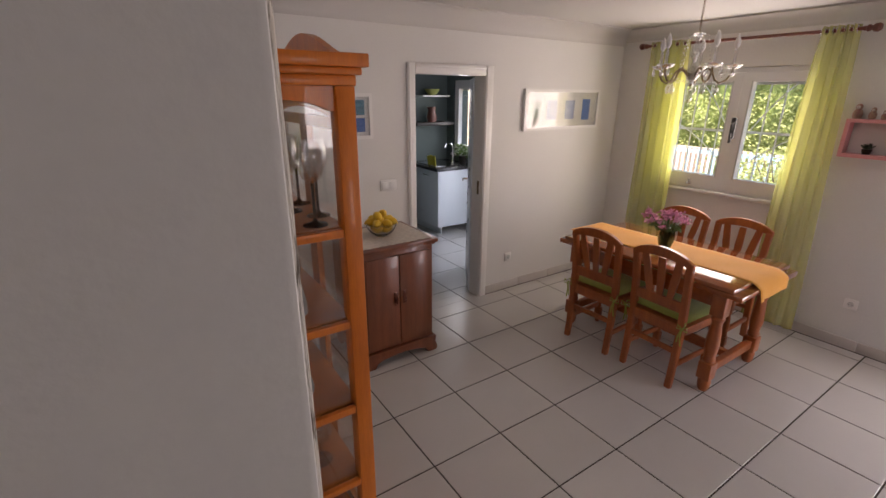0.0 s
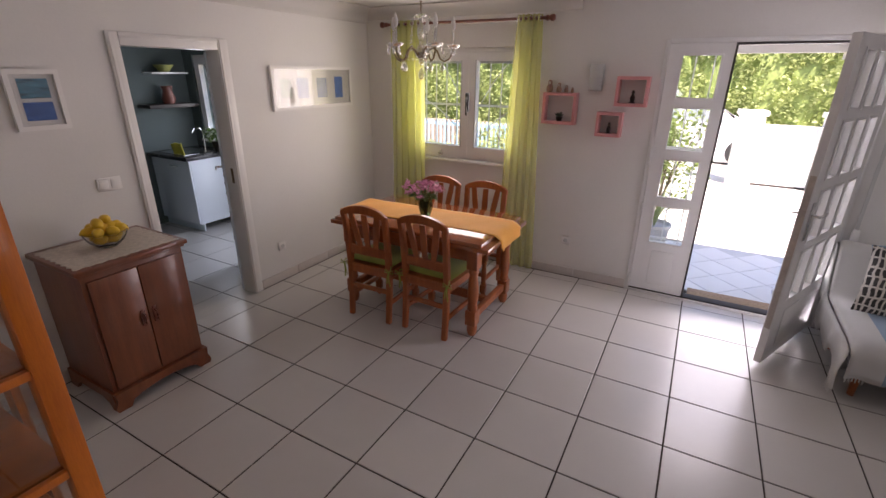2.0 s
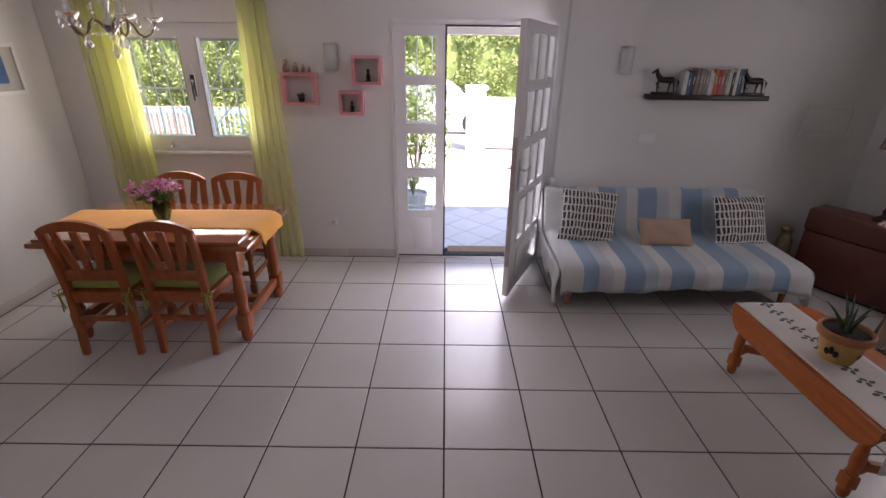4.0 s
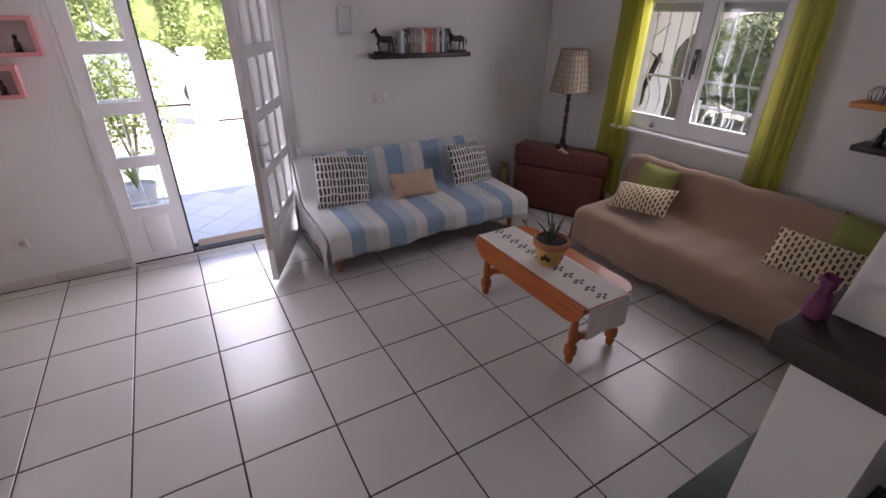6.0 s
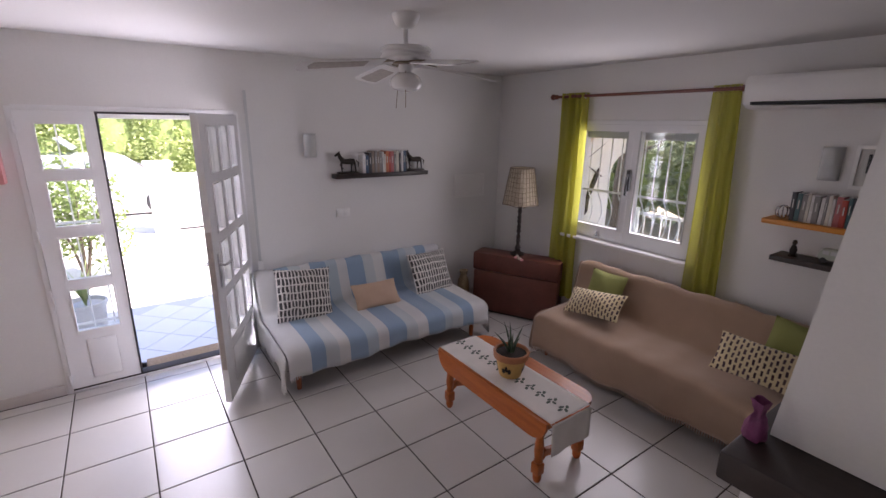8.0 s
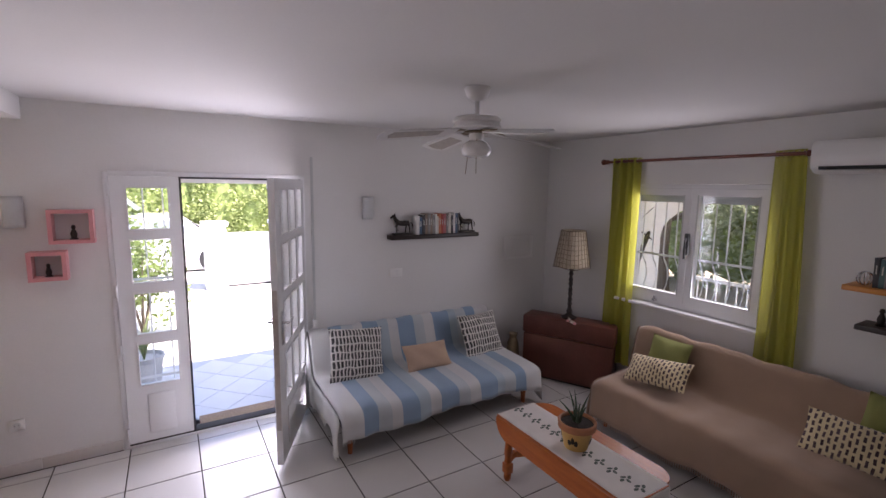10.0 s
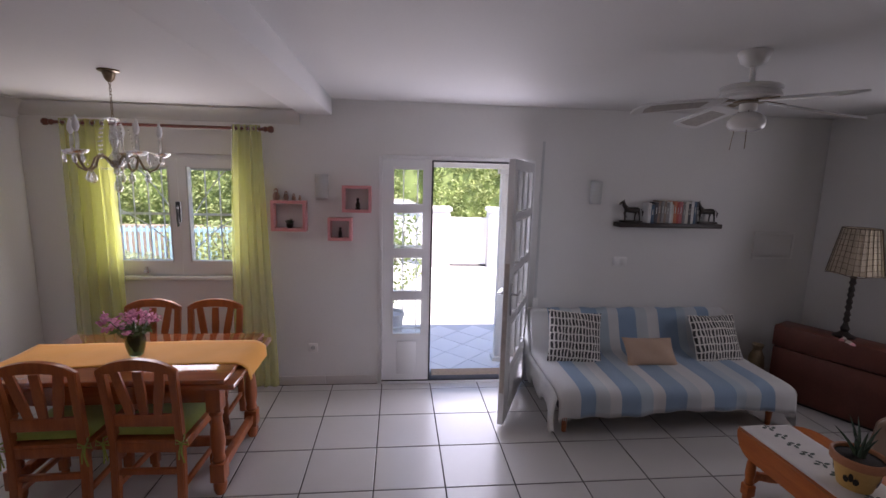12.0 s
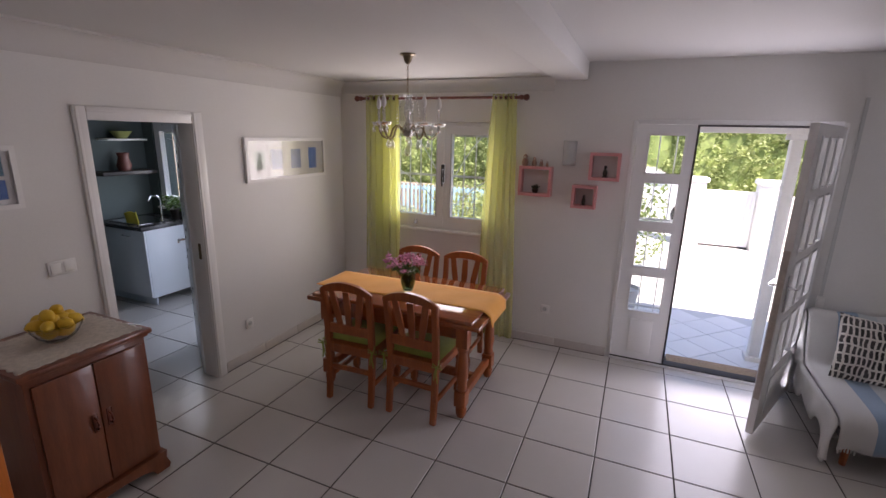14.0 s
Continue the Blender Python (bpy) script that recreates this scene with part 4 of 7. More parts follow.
def chandelier():
    cx, cy = 2.96, 1.545
    d = thing("chandelier", pose(cx, cy, Z_DINING) @ Matrix.Diagonal((1.04, 1.04, 1.03, 1)), "brass chandelier with crystal drops over the table", "chandelier")
    part("canopy", lathe(bmesh.new(), [(0, 0), (0.048, 0), (0.05, -0.008), (0.03, -0.014), (0.022, -0.045), (0.009, -0.06), (0, -0.062)], 20), M_BRASS, d)
    ch = bmesh.new()
    for i in range(11):
        z = -0.065 - i * 0.016
        pts = [((0.006 * math.cos(a) if i % 2 else 0), (0 if i % 2 else 0.006 * math.cos(a)), z + 0.011 * math.sin(a)) for a in [2 * math.pi * k / 8 for k in range(9)]]
        tube(ch, pts, 0.0018, 5)
    part("chain", ch, M_BRASS, d)
    part("stem", lathe(bmesh.new(), [(0, -0.235), (0.012, -0.24), (0.020, -0.26), (0.010, -0.28), (0.022, -0.31), (0.026, -0.35), (0.012, -0.39), (0.016, -0.41), (0.034, -0.44), (0.040, -0.455), (0.03, -0.48), (0.012, -0.50), (0.018, -0.515), (0.0, -0.535)], 16), M_CUTGLASS, d, "cut glass stem")
    part("crown", lathe(bmesh.new(), [(0.0, -0.235), (0.030, -0.238), (0.034, -0.244), (0.03, -0.25), (0.0, -0.246)], 16), M_CUTGLASS, d)
    part("hub", lathe(bmesh.new(), [(0, -0.45), (0.03, -0.452), (0.034, -0.47), (0.02, -0.49), (0, -0.495)], 14), M_BRASS, d)
    for i in range(5):
        a = radians(72 * i + 20)
        ca, sa = math.cos(a), math.sin(a)

        def at(r, z):
            return (r * ca, r * sa, z)
        arm = part("arm", tube(bmesh.new(), [at(r, z) for r, z in ((0.025, -0.475), (0.05, -0.442), (0.078, -0.425), (0.102, -0.445), (0.12, -0.49), (0.148, -0.508), (0.18, -0.492), (0.20, -0.455), (0.203, -0.43))], 0.0058, 8), M_BRASS, d)
        part("drip_pan", lathe(bmesh.new(), [(0.012, -0.43), (0.035, -0.424), (0.048, -0.41), (0.046, -0.406), (0.03, -0.418), (0.008, -0.422)], 14, at(0.203, 0)), M_CUTGLASS, arm, "glass drip pan")
        part("candle", lathe(bmesh.new(), [(0, -0.42), (0.009, -0.42), (0.009, -0.335), (0.007, -0.332), (0.007, -0.325), (0, -0.325)], 10, at(0.203, 0)), M_CUTGLASS, arm, "clear glass candle sleeve")
        part("bulb", lathe(bmesh.new(), [(0, -0.325), (0.008, -0.322), (0.016, -0.30), (0.013, -0.275), (0.004, -0.248), (0, -0.244)], 10, at(0.203, 0)), M_BULB, arm, "clear candle bulb")
        for k in range(2):
            b = a + radians(180 * k + 70)
            x, y = 0.203 * ca + 0.044 * math.cos(b), 0.203 * sa + 0.044 * math.sin(b)
            part("drop", lathe(bmesh.new(), [(0, 0), (0.004, -0.006), (0.003, -0.014), (0.009, -0.032), (0.011, -0.044), (0.006, -0.056), (0, -0.06)], 7, (x, y, -0.412)), M_CUTGLASS, arm)
        part("drop", lathe(bmesh.new(), [(0, 0), (0.004, -0.008), (0.014, -0.032), (0.017, -0.046), (0.009, -0.062), (0, -0.068)], 8, at(0.135, -0.503)), M_CUTGLASS, arm)
        beads = bmesh.new()
        for k in range(10):
            f = k / 9
            bmesh.ops.create_icosphere(beads, subdivisions=1, radius=0.0055, matrix=Matrix.Translation(at(0.052 + 0.018 * math.sin(f * 2.4) + 0.01 * f, -0.252 - 0.19 * f)))
        part("bead_string", beads, M_CUTGLASS, d)
        beads = bmesh.new()
        a2 = radians(72 * (i + 1) + 20)
        for k in range(15):
            f = k / 14
            x = 0.19 * (ca * (1 - f) + math.cos(a2) * f)
            y = 0.19 * (sa * (1 - f) + math.sin(a2) * f)
            bmesh.ops.create_icosphere(beads, subdivisions=1, radius=0.0042, matrix=Matrix.Translation((x, y, -0.425 - 0.30 * f * (1 - f))))
        if i % 2 == 0:
            part("bead_swag", beads, M_CUTGLASS, d)
        else:
            beads.free()
    bmesh_drop = lathe(bmesh.new(), [(0, 0), (0.005, -0.01), (0.018, -0.04), (0.022, -0.058), (0.012, -0.078), (0, -0.086)], 10, (0, 0, -0.535))
    part("drop", bmesh_drop, M_CUTGLASS, d)


chandelier()


def framed(name, m, wide, high, border, mats, label, pics):
    """A glazed frame hung on a wall. Local x along the wall, y into the wall, z up, from its lower corner."""
    d = thing(name, m, label, "picture")
    part("frame", wall_cells(bmesh.new(), "x", 0, wide, -0.028, -0.003, 0, high, [(border, wide - border, border, high - border)]), M_WHITE, d, smooth=None)
    part("mount", box(bmesh.new(), border, wide - border, -0.012, -0.004, border, high - border), mats, d, smooth=None)
    for x0, x1, z0, z1, mm in pics:
        part("print", box(bmesh.new(), x0, x1, -0.0135, -0.0122, z0, z1), mm, d, smooth=None)
    g = part("glazing", box(bmesh.new(), border, wide - border, -0.020, -0.018, border, high - border), M_FRAMEGLASS, d, smooth=None)
    g.visible_shadow = False


M_PRINT_BLUE = mat("blue_seascape_print", (0.06, 0.16, 0.42), 0.5, var=0.6, scale=14, tint=(0.015, 0.05, 0.2), stretch=(1, 1, 6), fine=50)
M_PRINT_TEAL = mat("teal_seascape_print", (0.10, 0.30, 0.42), 0.5, var=0.6, scale=16, tint=(0.03, 0.035, 0.05), stretch=(1, 1, 5), fine=40)
M_PRINT_GREY = mat("slate_blue_print", (0.16, 0.20, 0.33), 0.5, var=0.4, scale=20)
M_PRINT_GREEN = mat("pale_green_print", (0.36, 0.42, 0.34), 0.5, var=0.3, scale=20)
M_MOUNT = mat("pale_mount_card", (0.55, 0.54, 0.50), 0.7, var=0.04)
M_MOUNT_W = mat("white_mount_card", (0.74, 0.73, 0.72), 0.7, var=0.03)
LEFTWALL = Matrix(((1, 0, 0, 0), (0, 1, 0, Y_LEFT), (0, 0, 1, 0), (0, 0, 0, 1)))
framed("framed_picture", LEFTWALL @ pose(2.975, 0, 1.512), 1.0, 0.357, 0.026, M_MOUNT, "wide white framed picture with four small prints",
       [(0.10, 0.22, 0.10, 0.25, M_PRINT_GREEN), (0.29, 0.42, 0.09, 0.26, M_PRINT_GREY), (0.53, 0.66, 0.09, 0.26, M_PRINT_GREY), (0.77, 0.88, 0.08, 0.27, M_PRINT_BLUE)])
framed("framed_picture", LEFTWALL @ pose(1.262, 0, 1.515), 0.245, 0.312, 0.024, M_MOUNT_W, "white framed picture with two blue seascapes",
       [(0.055, 0.19, 0.165, 0.265, M_PRINT_TEAL), (0.055, 0.19, 0.05, 0.145, M_PRINT_BLUE)])


def cube_shelf(y0, y1, z0, z1, label):
    d = thing("cube_shelf", pose(X_FRONT - 0.001, y0, z0), label, "wall shelf", group="coral wall cubes")
    w, h, t = y1 - y0, z1 - z0, 0.024
    bm = wall_cells(bmesh.new(), "y", 0, w, -0.095, 0, 0, h, [(t, w - t, t, h - t)])
    bmesh.ops.remove_doubles(bm, verts=bm.verts, dist=0.0002)
    part("box_frame", bm, M_PINK, d, smooth=None)
    return d


cube_shelf(0.803, 1.088, 1.422, 1.680, "coral pink box shelf with a small plant and dolls on top")
cube_shelf(0.257, 0.500, 1.590, 1.816, "coral pink box shelf holding a small dark figure")
cube_shelf(0.420, 0.622, 1.346, 1.540, "small coral pink box shelf holding a figure")


def small_figure(m, h, material, label, name="figurine"):
    bm = lathe(bmesh.new(), [(0, 0), (h * 0.24, 0), (h * 0.25, h * 0.06), (h * 0.15, h * 0.12), (h * 0.20, h * 0.38), (h * 0.13, h * 0.6), (h * 0.08, h * 0.68), (h * 0.13, h * 0.8), (h * 0.10, h * 0.95), (0, h)], 14)
    return single(name, bm, material, m, label, "ornament", smooth=50)


def tiny_plant(m, label):
    d = thing("potted_plant", m, label, "plant")
    part("pot", lathe(bmesh.new(), [(0, 0), (0.022, 0), (0.03, 0.035), (0.027, 0.035), (0, 0.03)], 14), M_BRONZE, d)
    rng = random.Random(3)
    bm = bmesh.new()
    for i in range(26):
        q = Euler((rng.uniform(-1, 1), rng.uniform(-1, 1), rng.uniform(0, 6.3))).to_matrix()
        c = Vector((0, 0, 0.035))
        bm.faces.new([bm.verts.new(c + q @ Vector(p)) for p in ((0, 0, 0), (0.009, 0, 0.022), (0, 0, 0.05), (-0.009, 0, 0.022))])
    part("leaves", bm, M_ALOE, d)


tiny_plant(pose(4.257, 0.944, 1.447), "tiny dark plant in a pot inside a coral box shelf")
small_figure(pose(4.257, 0.372, 1.615), 0.10, M_BRONZE, "small dark figurine in a coral box shelf")
small_figure(pose(4.257, 0.522, 1.371), 0.09, M_BRONZE, "small dark figurine in the lowest coral box shelf")
M_DOLL = mat("painted_doll_wood", (0.16, 0.05, 0.045), 0.4, var=0.6, scale=60, tint=(0.35, 0.25, 0.15))


def nesting_doll(m, h):
    """A round-bellied doll with a smaller round head and a pale face."""
    d = thing("nesting_doll", m, "painted wooden nesting doll in a row on the box shelf", "ornament", group="nesting dolls")
    part("body", lathe(bmesh.new(), [(0, 0), (h * 0.22, 0), (h * 0.27, h * 0.10), (h * 0.30, h * 0.32), (h * 0.25, h * 0.52), (h * 0.17, h * 0.62), (h * 0.20, h * 0.74), (h * 0.18, h * 0.88), (h * 0.10, h * 0.97), (0, h)], 16), M_DOLL, d, smooth=60)
    part("face", lathe(bmesh.new(), [(0, 0.0), (h * 0.11, 0.0), (h * 0.08, h * 0.03), (0, h * 0.035)], 12, (-h * 0.185, 0, h * 0.76), Euler((0, radians(-90), 0))), M_LACE, d, "pale painted face")


for y, h in ((1.047, 0.10), (0.966, 0.078), (0.904, 0.06), (0.853, 0.045)):
    nesting_doll(pose(4.25, y, 1.681), h)


def sconce(m, label="pale plaster wall light"):
    d = thing("wall_light", m, label, "wall light", group="wall lights")
    bm = sheet(bmesh.new(), 10, 8, lambda u, v: (-0.012 - 0.055 * math.sin(u * math.pi) ** 0.6 * (0.6 + 0.4 * v), (u - 0.5) * 0.105, v * 0.205))
    part("shade", bm, M_GREYPLAST, d, thick=0.008)
    part("back_plate", box(bmesh.new(), -0.012, 0, -0.04, 0.04, 0.05, 0.16, 0.004), M_WHITE, d)


sconce(pose(X_FRONT - 0.001, 0.677, 1.70))
sconce(pose(X_FRONT - 0.001, -1.756, 1.70))
sconce(pose(1.21, Y_RIGHT + 0.001, 1.70, 0, 0, -90), "pale plaster wall light above the orange shelf")


def socket(m, label="white wall socket with a dark centre"):
    d = thing("wall_socket", m, label, "socket")
    part("plate", box(bmesh.new(), -0.010, 0, -0.041, 0.041, -0.041, 0.041, 0.006), M_WHITE, d)
    part("well", lathe(bmesh.new(), [(0, 0), (0.019, 0), (0.021, 0.003), (0.0, 0.0035)], 14, (-0.0102, 0, 0), Euler((0, radians(-90), 0))), M_GREYPLAST, d)
    bm = bmesh.new()
    for y in (-0.0095, 0.0095):
        rod(bm, (-0.0142, y, 0), (-0.0135, y, 0), 0.0025, seg=8)
    part("holes", bm, M_BLACK, d)


socket(pose(X_FRONT - 0.0005, 0.778, 0.357))
socket(pose(2.89, Y_LEFT - 0.0005, 0.332, 0, 0, 90))


def light_switch(m, label="white double light switch"):
    d = thing("light_switch", m, label, "switch")
    part("plate", box(bmesh.new(), -0.009, 0, -0.07, 0.07, -0.041, 0.041, 0.005), M_WHITE, d)
    for y in (-0.033, 0.033):
        part("rocker", box(bmesh.new(), -0.0125, -0.0095, y - 0.026, y + 0.026, -0.028, 0.028, 0.002), M_WHITE, d)


light_switch(pose(1.626, Y_LEFT - 0.0005, 1.162, 0, 0, 90))
light_switch(pose(X_FRONT - 0.0005, -2.045, 1.172), "white wall switch above the striped sofa")

# ---- sideboard, glass cabinet, old board ----
def sideboard():
    d = thing("sideboard", pose(1.408, 2.985, 0) @ Matrix.Diagonal((0.955, 1.0, 1.02, 1)), "small mahogany sideboard with two doors and bracket feet", "sideboard")
    part("body", box(bmesh.new(), -0.285, 0.285, -0.50, 0.0, 0.105, 0.815, 0.004), M_MAHOG, d)
    bm = box(bmesh.new(), -0.315, 0.315, -0.535, 0.0, 0.832, 0.86, 0.008)
    box(bm, -0.30, 0.30, -0.518, 0.0, 0.8155, 0.8315, 0.006)
    part("top", bm, M_MAHOG, d)
    for a, b, s in ((-0.262, -0.002, 1), (0.002, 0.262, -1)):
        door = part("door", box(bmesh.new(), a, b, -0.518, -0.5005, 0.125, 0.785, 0.005), M_MAHOG, d)
        x = -0.035 if s == 1 else 0.035
        bm = box(bmesh.new(), x - 0.012, x + 0.012, -0.5225, -0.5185, 0.43, 0.53, 0.004)
        tube(bm, [(x, -0.52, 0.51), (x, -0.542, 0.50), (x, -0.545, 0.475), (x, -0.54, 0.455), (x, -0.52, 0.45)], 0.005, 6)
        part("handle", bm, M_ROD, door, "dark wooden drop handle")
    out = [(-0.30, 0.0), (-0.225, 0.0), (-0.205, 0.035), (-0.15, 0.052), (-0.05, 0.066), (0.05, 0.066), (0.15, 0.052), (0.205, 0.035), (0.225, 0.0), (0.30, 0.0), (0.312, 0.02), (0.292, 0.07), (0.298, 0.115), (-0.298, 0.115), (-0.292, 0.07), (-0.312, 0.02)]
    part("front_plinth", slab(bmesh.new(), out, 0.03, "y", -0.535), M_MAHOG, d)
    for s in (-1, 1):
        side = [(-0.535, 0.0), (-0.47, 0.0), (-0.45, 0.035), (-0.38, 0.06), (-0.13, 0.06), (-0.09, 0.035), (-0.07, 0.0), (0.0, 0.0), (0.0, 0.115), (-0.50, 0.115)]
        part("side_plinth", slab(bmesh.new(), side, 0.022, "x", s * 0.289 - 0.011), M_MAHOG, d)


sideboard()


def lace_cloth():
    def fn(u, v):
        a, b = 2 * u - 1, 2 * v - 1
        edge = 1 + 0.02 * math.sin(u * 60) * (abs(b) > 0.92) + 0.02 * math.sin(v * 50) * (abs(a) > 0.92)
        return (0.275 * a * edge, 0.225 * b * edge, 0.0016 + 0.0006 * math.sin(a * 13) * math.sin(b * 11))
    ob = single("lace_cloth", sheet(bmesh.new(), 60, 40, fn), M_LACE, pose(1.405, 2.71, 0.8778), "cream lace cloth on the mahogany sideboard", "cloth")
    md = ob.modifiers.new("thickness", "SOLIDIFY")
    md.thickness = 0.0015


lace_cloth()


def lemon_bowl():
    d = thing("fruit_bowl", pose(1.405, 2.715, 0.8815), "clear glass bowl heaped with yellow lemons", "fruit bowl")
    part("bowl", lathe(bmesh.new(), [(0, 0.0), (0.05, 0.0), (0.055, 0.006), (0.085, 0.03), (0.108, 0.07), (0.115, 0.095), (0.111, 0.095), (0.103, 0.07), (0.08, 0.034), (0.05, 0.012), (0, 0.01)], 28), M_CRYSTAL, d, "clear glass")
    return d


lemon_bowl()


def lemon(m):
    bm = lathe(bmesh.new(), [(0, -0.042), (0.006, -0.039), (0.018, -0.03), (0.027, -0.012), (0.029, 0.004), (0.024, 0.022), (0.012, 0.034), (0.007, 0.039), (0.0, 0.043)], 14)
    return single("lemon", bm, M_LEMON, m, "ripe yellow lemon in the glass bowl", "lemon", group="lemons in the bowl", smooth=60)


rng = random.Random(8)
spots = [(0, 0, 0.042)] + [(0.055 * math.cos(a), 0.055 * math.sin(a), 0.055) for a in [k * 1.257 for k in range(5)]]
spots += [(0.078 * math.cos(a), 0.078 * math.sin(a), 0.100) for a in [0.3 + k * 0.898 for k in range(7)]] + [(0.036 * math.cos(a), 0.036 * math.sin(a), 0.112) for a in [0.9 + k * 1.571 for k in range(4)]] + [(0.02, 0.01, 0.15), (-0.035, -0.02, 0.145)]
for x, y, z in spots:
    lemon(pose(1.405 + x, 2.715 + y, 0.8815 + z, rng.uniform(60, 120), rng.uniform(-40, 40), rng.uniform(0, 360)))

VX0, VX1, VY0, VY1, VTOP = 0.165, 0.553, 1.09, 1.85, 1.845
SHELVES = (0.585, 0.882, 1.186, 1.472)


def arched(lo, hi, top, drop, n=18):
    """A valance whose lower edge rises in a shouldered arch."""
    pts = [(lo, top), (lo, top - drop)]
    for i in range(1, n):
        u = i / n
        s = abs(2 * u - 1)
        pts.append((lo + (hi - lo) * u, top - drop + 0.028 * (0 if s > 0.86 else math.sin((0.86 - s) / 0.86 * math.pi / 2) ** 0.7)))
    return pts + [(hi, top - drop), (hi, top)]


def vitrine():
    d = thing("display_cabinet", pose(0, 0, 0), "tall cherry wood display cabinet with glass sides and shelves", "display cabinet")
    for x, y in ((VX0, VY0), (VX1 - 0.052, VY0), (VX0, VY1 - 0.052), (VX1 - 0.052, VY1 - 0.052)):
        part("post", box(bmesh.new(), x, x + 0.052, y, y + 0.052, 0.06, VTOP, 0.003), M_VITRINE, d)
    part("plinth", box(bmesh.new(), VX0 - 0.01, VX1 + 0.012, VY0 - 0.012, VY1 + 0.012, 0.0, 0.12, 0.008), M_VITRINE, d)
    part("floor_panel", box(bmesh.new(), VX0 + 0.01, VX1 - 0.01, VY0 + 0.01, VY1 - 0.01, 0.121, 0.30, 0.004), M_VITRINE, d)
    for y in (VY0 + 0.012, VY1 - 0.032):
        part("side_valance", slab(bmesh.new(), arched(VX0 + 0.0525, VX1 - 0.0525, VTOP, 0.060), 0.02, "y", y), M_VITRINE, d)
        for z in SHELVES:
            part("side_rail", box(bmesh.new(), VX0 + 0.0525, VX1 - 0.0525, y - 0.008, y + 0.012, z - 0.026, z - 0.002, 0.003), M_VITRINE, d)
        g = part("side_pane", box(bmesh.new(), VX0 + 0.0525, VX1 - 0.0525, y + 0.0125, y + 0.0155, 0.302, VTOP - 0.028), M_CABGLASS, d, smooth=None)
        g.visible_shadow = False
    part("front_valance", slab(bmesh.new(), arched(VY0 + 0.0525, VY1 - 0.0525, VTOP, 0.085), 0.02, "x", VX1 - 0.032), M_VITRINE, d)
    mid = (VY0 + VY1) / 2
    for a, b in ((VY0 + 0.053, mid - 0.001), (mid + 0.001, VY1 - 0.053)):
        door = part("door", wall_cells(bmesh.new(), "y", a, b, VX1 - 0.024, VX1 - 0.004, 0.302, VTOP - 0.082, [(a + 0.035, b - 0.035, 0.34, VTOP - 0.115)]), M_VITRINE_IN, d, smooth=None)
        g = part("door_pane", box(bmesh.new(), VX1 - 0.016, VX1 - 0.013, a + 0.035, b - 0.035, 0.34, VTOP - 0.115), M_CABGLASS, door, smooth=None)
        g.visible_shadow = False
        part("door_knob", lathe(bmesh.new(), [(0.006, 0), (0.006, 0.012), (0.012, 0.02), (0.008, 0.028), (0, 0.03)], 12, (VX1 - 0.004, mid + (-0.02 if a < mid - 0.1 else 0.02), 1.02), Euler((0, radians(90), 0))), M_BRASS, door)
    part("back_panel", box(bmesh.new(), VX0 + 0.002, VX0 + 0.012, VY0 + 0.053, VY1 - 0.053, 0.302, VTOP), M_WHITE, d, "pale mirrored back", smooth=None)
    for z in SHELVES:
        part("shelf", box(bmesh.new(), VX0 + 0.0125, VX1 - 0.034, VY0 + 0.033, VY1 - 0.033, z - 0.020, z, 0.003), M_VITRINE_IN, d)
    for out, z0, z1 in ((0.004, VTOP + 0.0005, VTOP + 0.026), (0.016, VTOP + 0.0265, VTOP + 0.044), (0.030, VTOP + 0.0445, VTOP + 0.077)):
        part("cornice_moulding", box(bmesh.new(), VX0, VX1 + out, VY0 - out, VY1 + out, z0, z1, 0.004), M_VITRINE, d)
    top = [(VY0 + 0.06, VTOP + 0.0775)]
    for i in range(21):
        u = i / 20
        s = abs(2 * u - 1)
        top.append((VY0 + 0.06 + (VY1 - VY0 - 0.12) * u, VTOP + 0.0795 + 0.076 * (math.cos(s * math.pi) * 0.5 + 0.5) ** 0.8))
    top.append((VY1 - 0.06, VTOP + 0.0775))
    part("pediment", slab(bmesh.new(), top, 0.024, "x", VX1 - 0.012), M_VITRINE, d)


vitrine()


def wine_glass(m, h, bowl, material, stem_material, label, group):
    d = thing("wine_glass", m, label, "glass", group=group)
    part("foot", lathe(bmesh.new(), [(0, 0), (bowl * 0.95, 0), (bowl * 0.92, 0.003), (0.012, 0.008), (0.0045, 0.018), (0.0045, h * 0.5), (0.008, h * 0.52), (0, h * 0.525)], 16), stem_material, d, "slim stem and foot")
    part("bowl", lathe(bmesh.new(), [(0.008, h * 0.52), (bowl * 0.75, h * 0.60), (bowl, h * 0.74), (bowl * 0.95, h * 0.88), (bowl * 0.82, h)], 16), material, d)
    return d


rng = random.Random(21)
w1 = w2 = None
for i in range(5):
    for j in range(2):
        m = pose(VX0 + 0.12 + (i % 2) * 0.04 + j * 0.16 + rng.uniform(-0.01, 0.01), VY0 + 0.085 + i * 0.098 + rng.uniform(-0.012, 0.012), SHELVES[3])
        if w1:
            copy_thing(w1, m)
        else:
            w1 = wine_glass(m, 0.228, 0.038, M_THINGLASS, M_SMOKE, "clear wine glass with smoked stem in the cabinet", "wine glasses on the top shelf")
for x, y in ((0.22, 1.19), (0.30, 1.21), (0.24, 1.30), (0.33, 1.33), (0.22, 1.42), (0.40, 1.43), (0.26, 1.52), (0.36, 1.55)):
    m = pose(x, y, SHELVES[2])
    if w2:
        copy_thing(w2, m)
    else:
        w2 = wine_glass(m, 0.16, 0.042, M_THINGLASS, M_THINGLASS, "cut crystal goblet on a cabinet shelf", "crystal goblets")
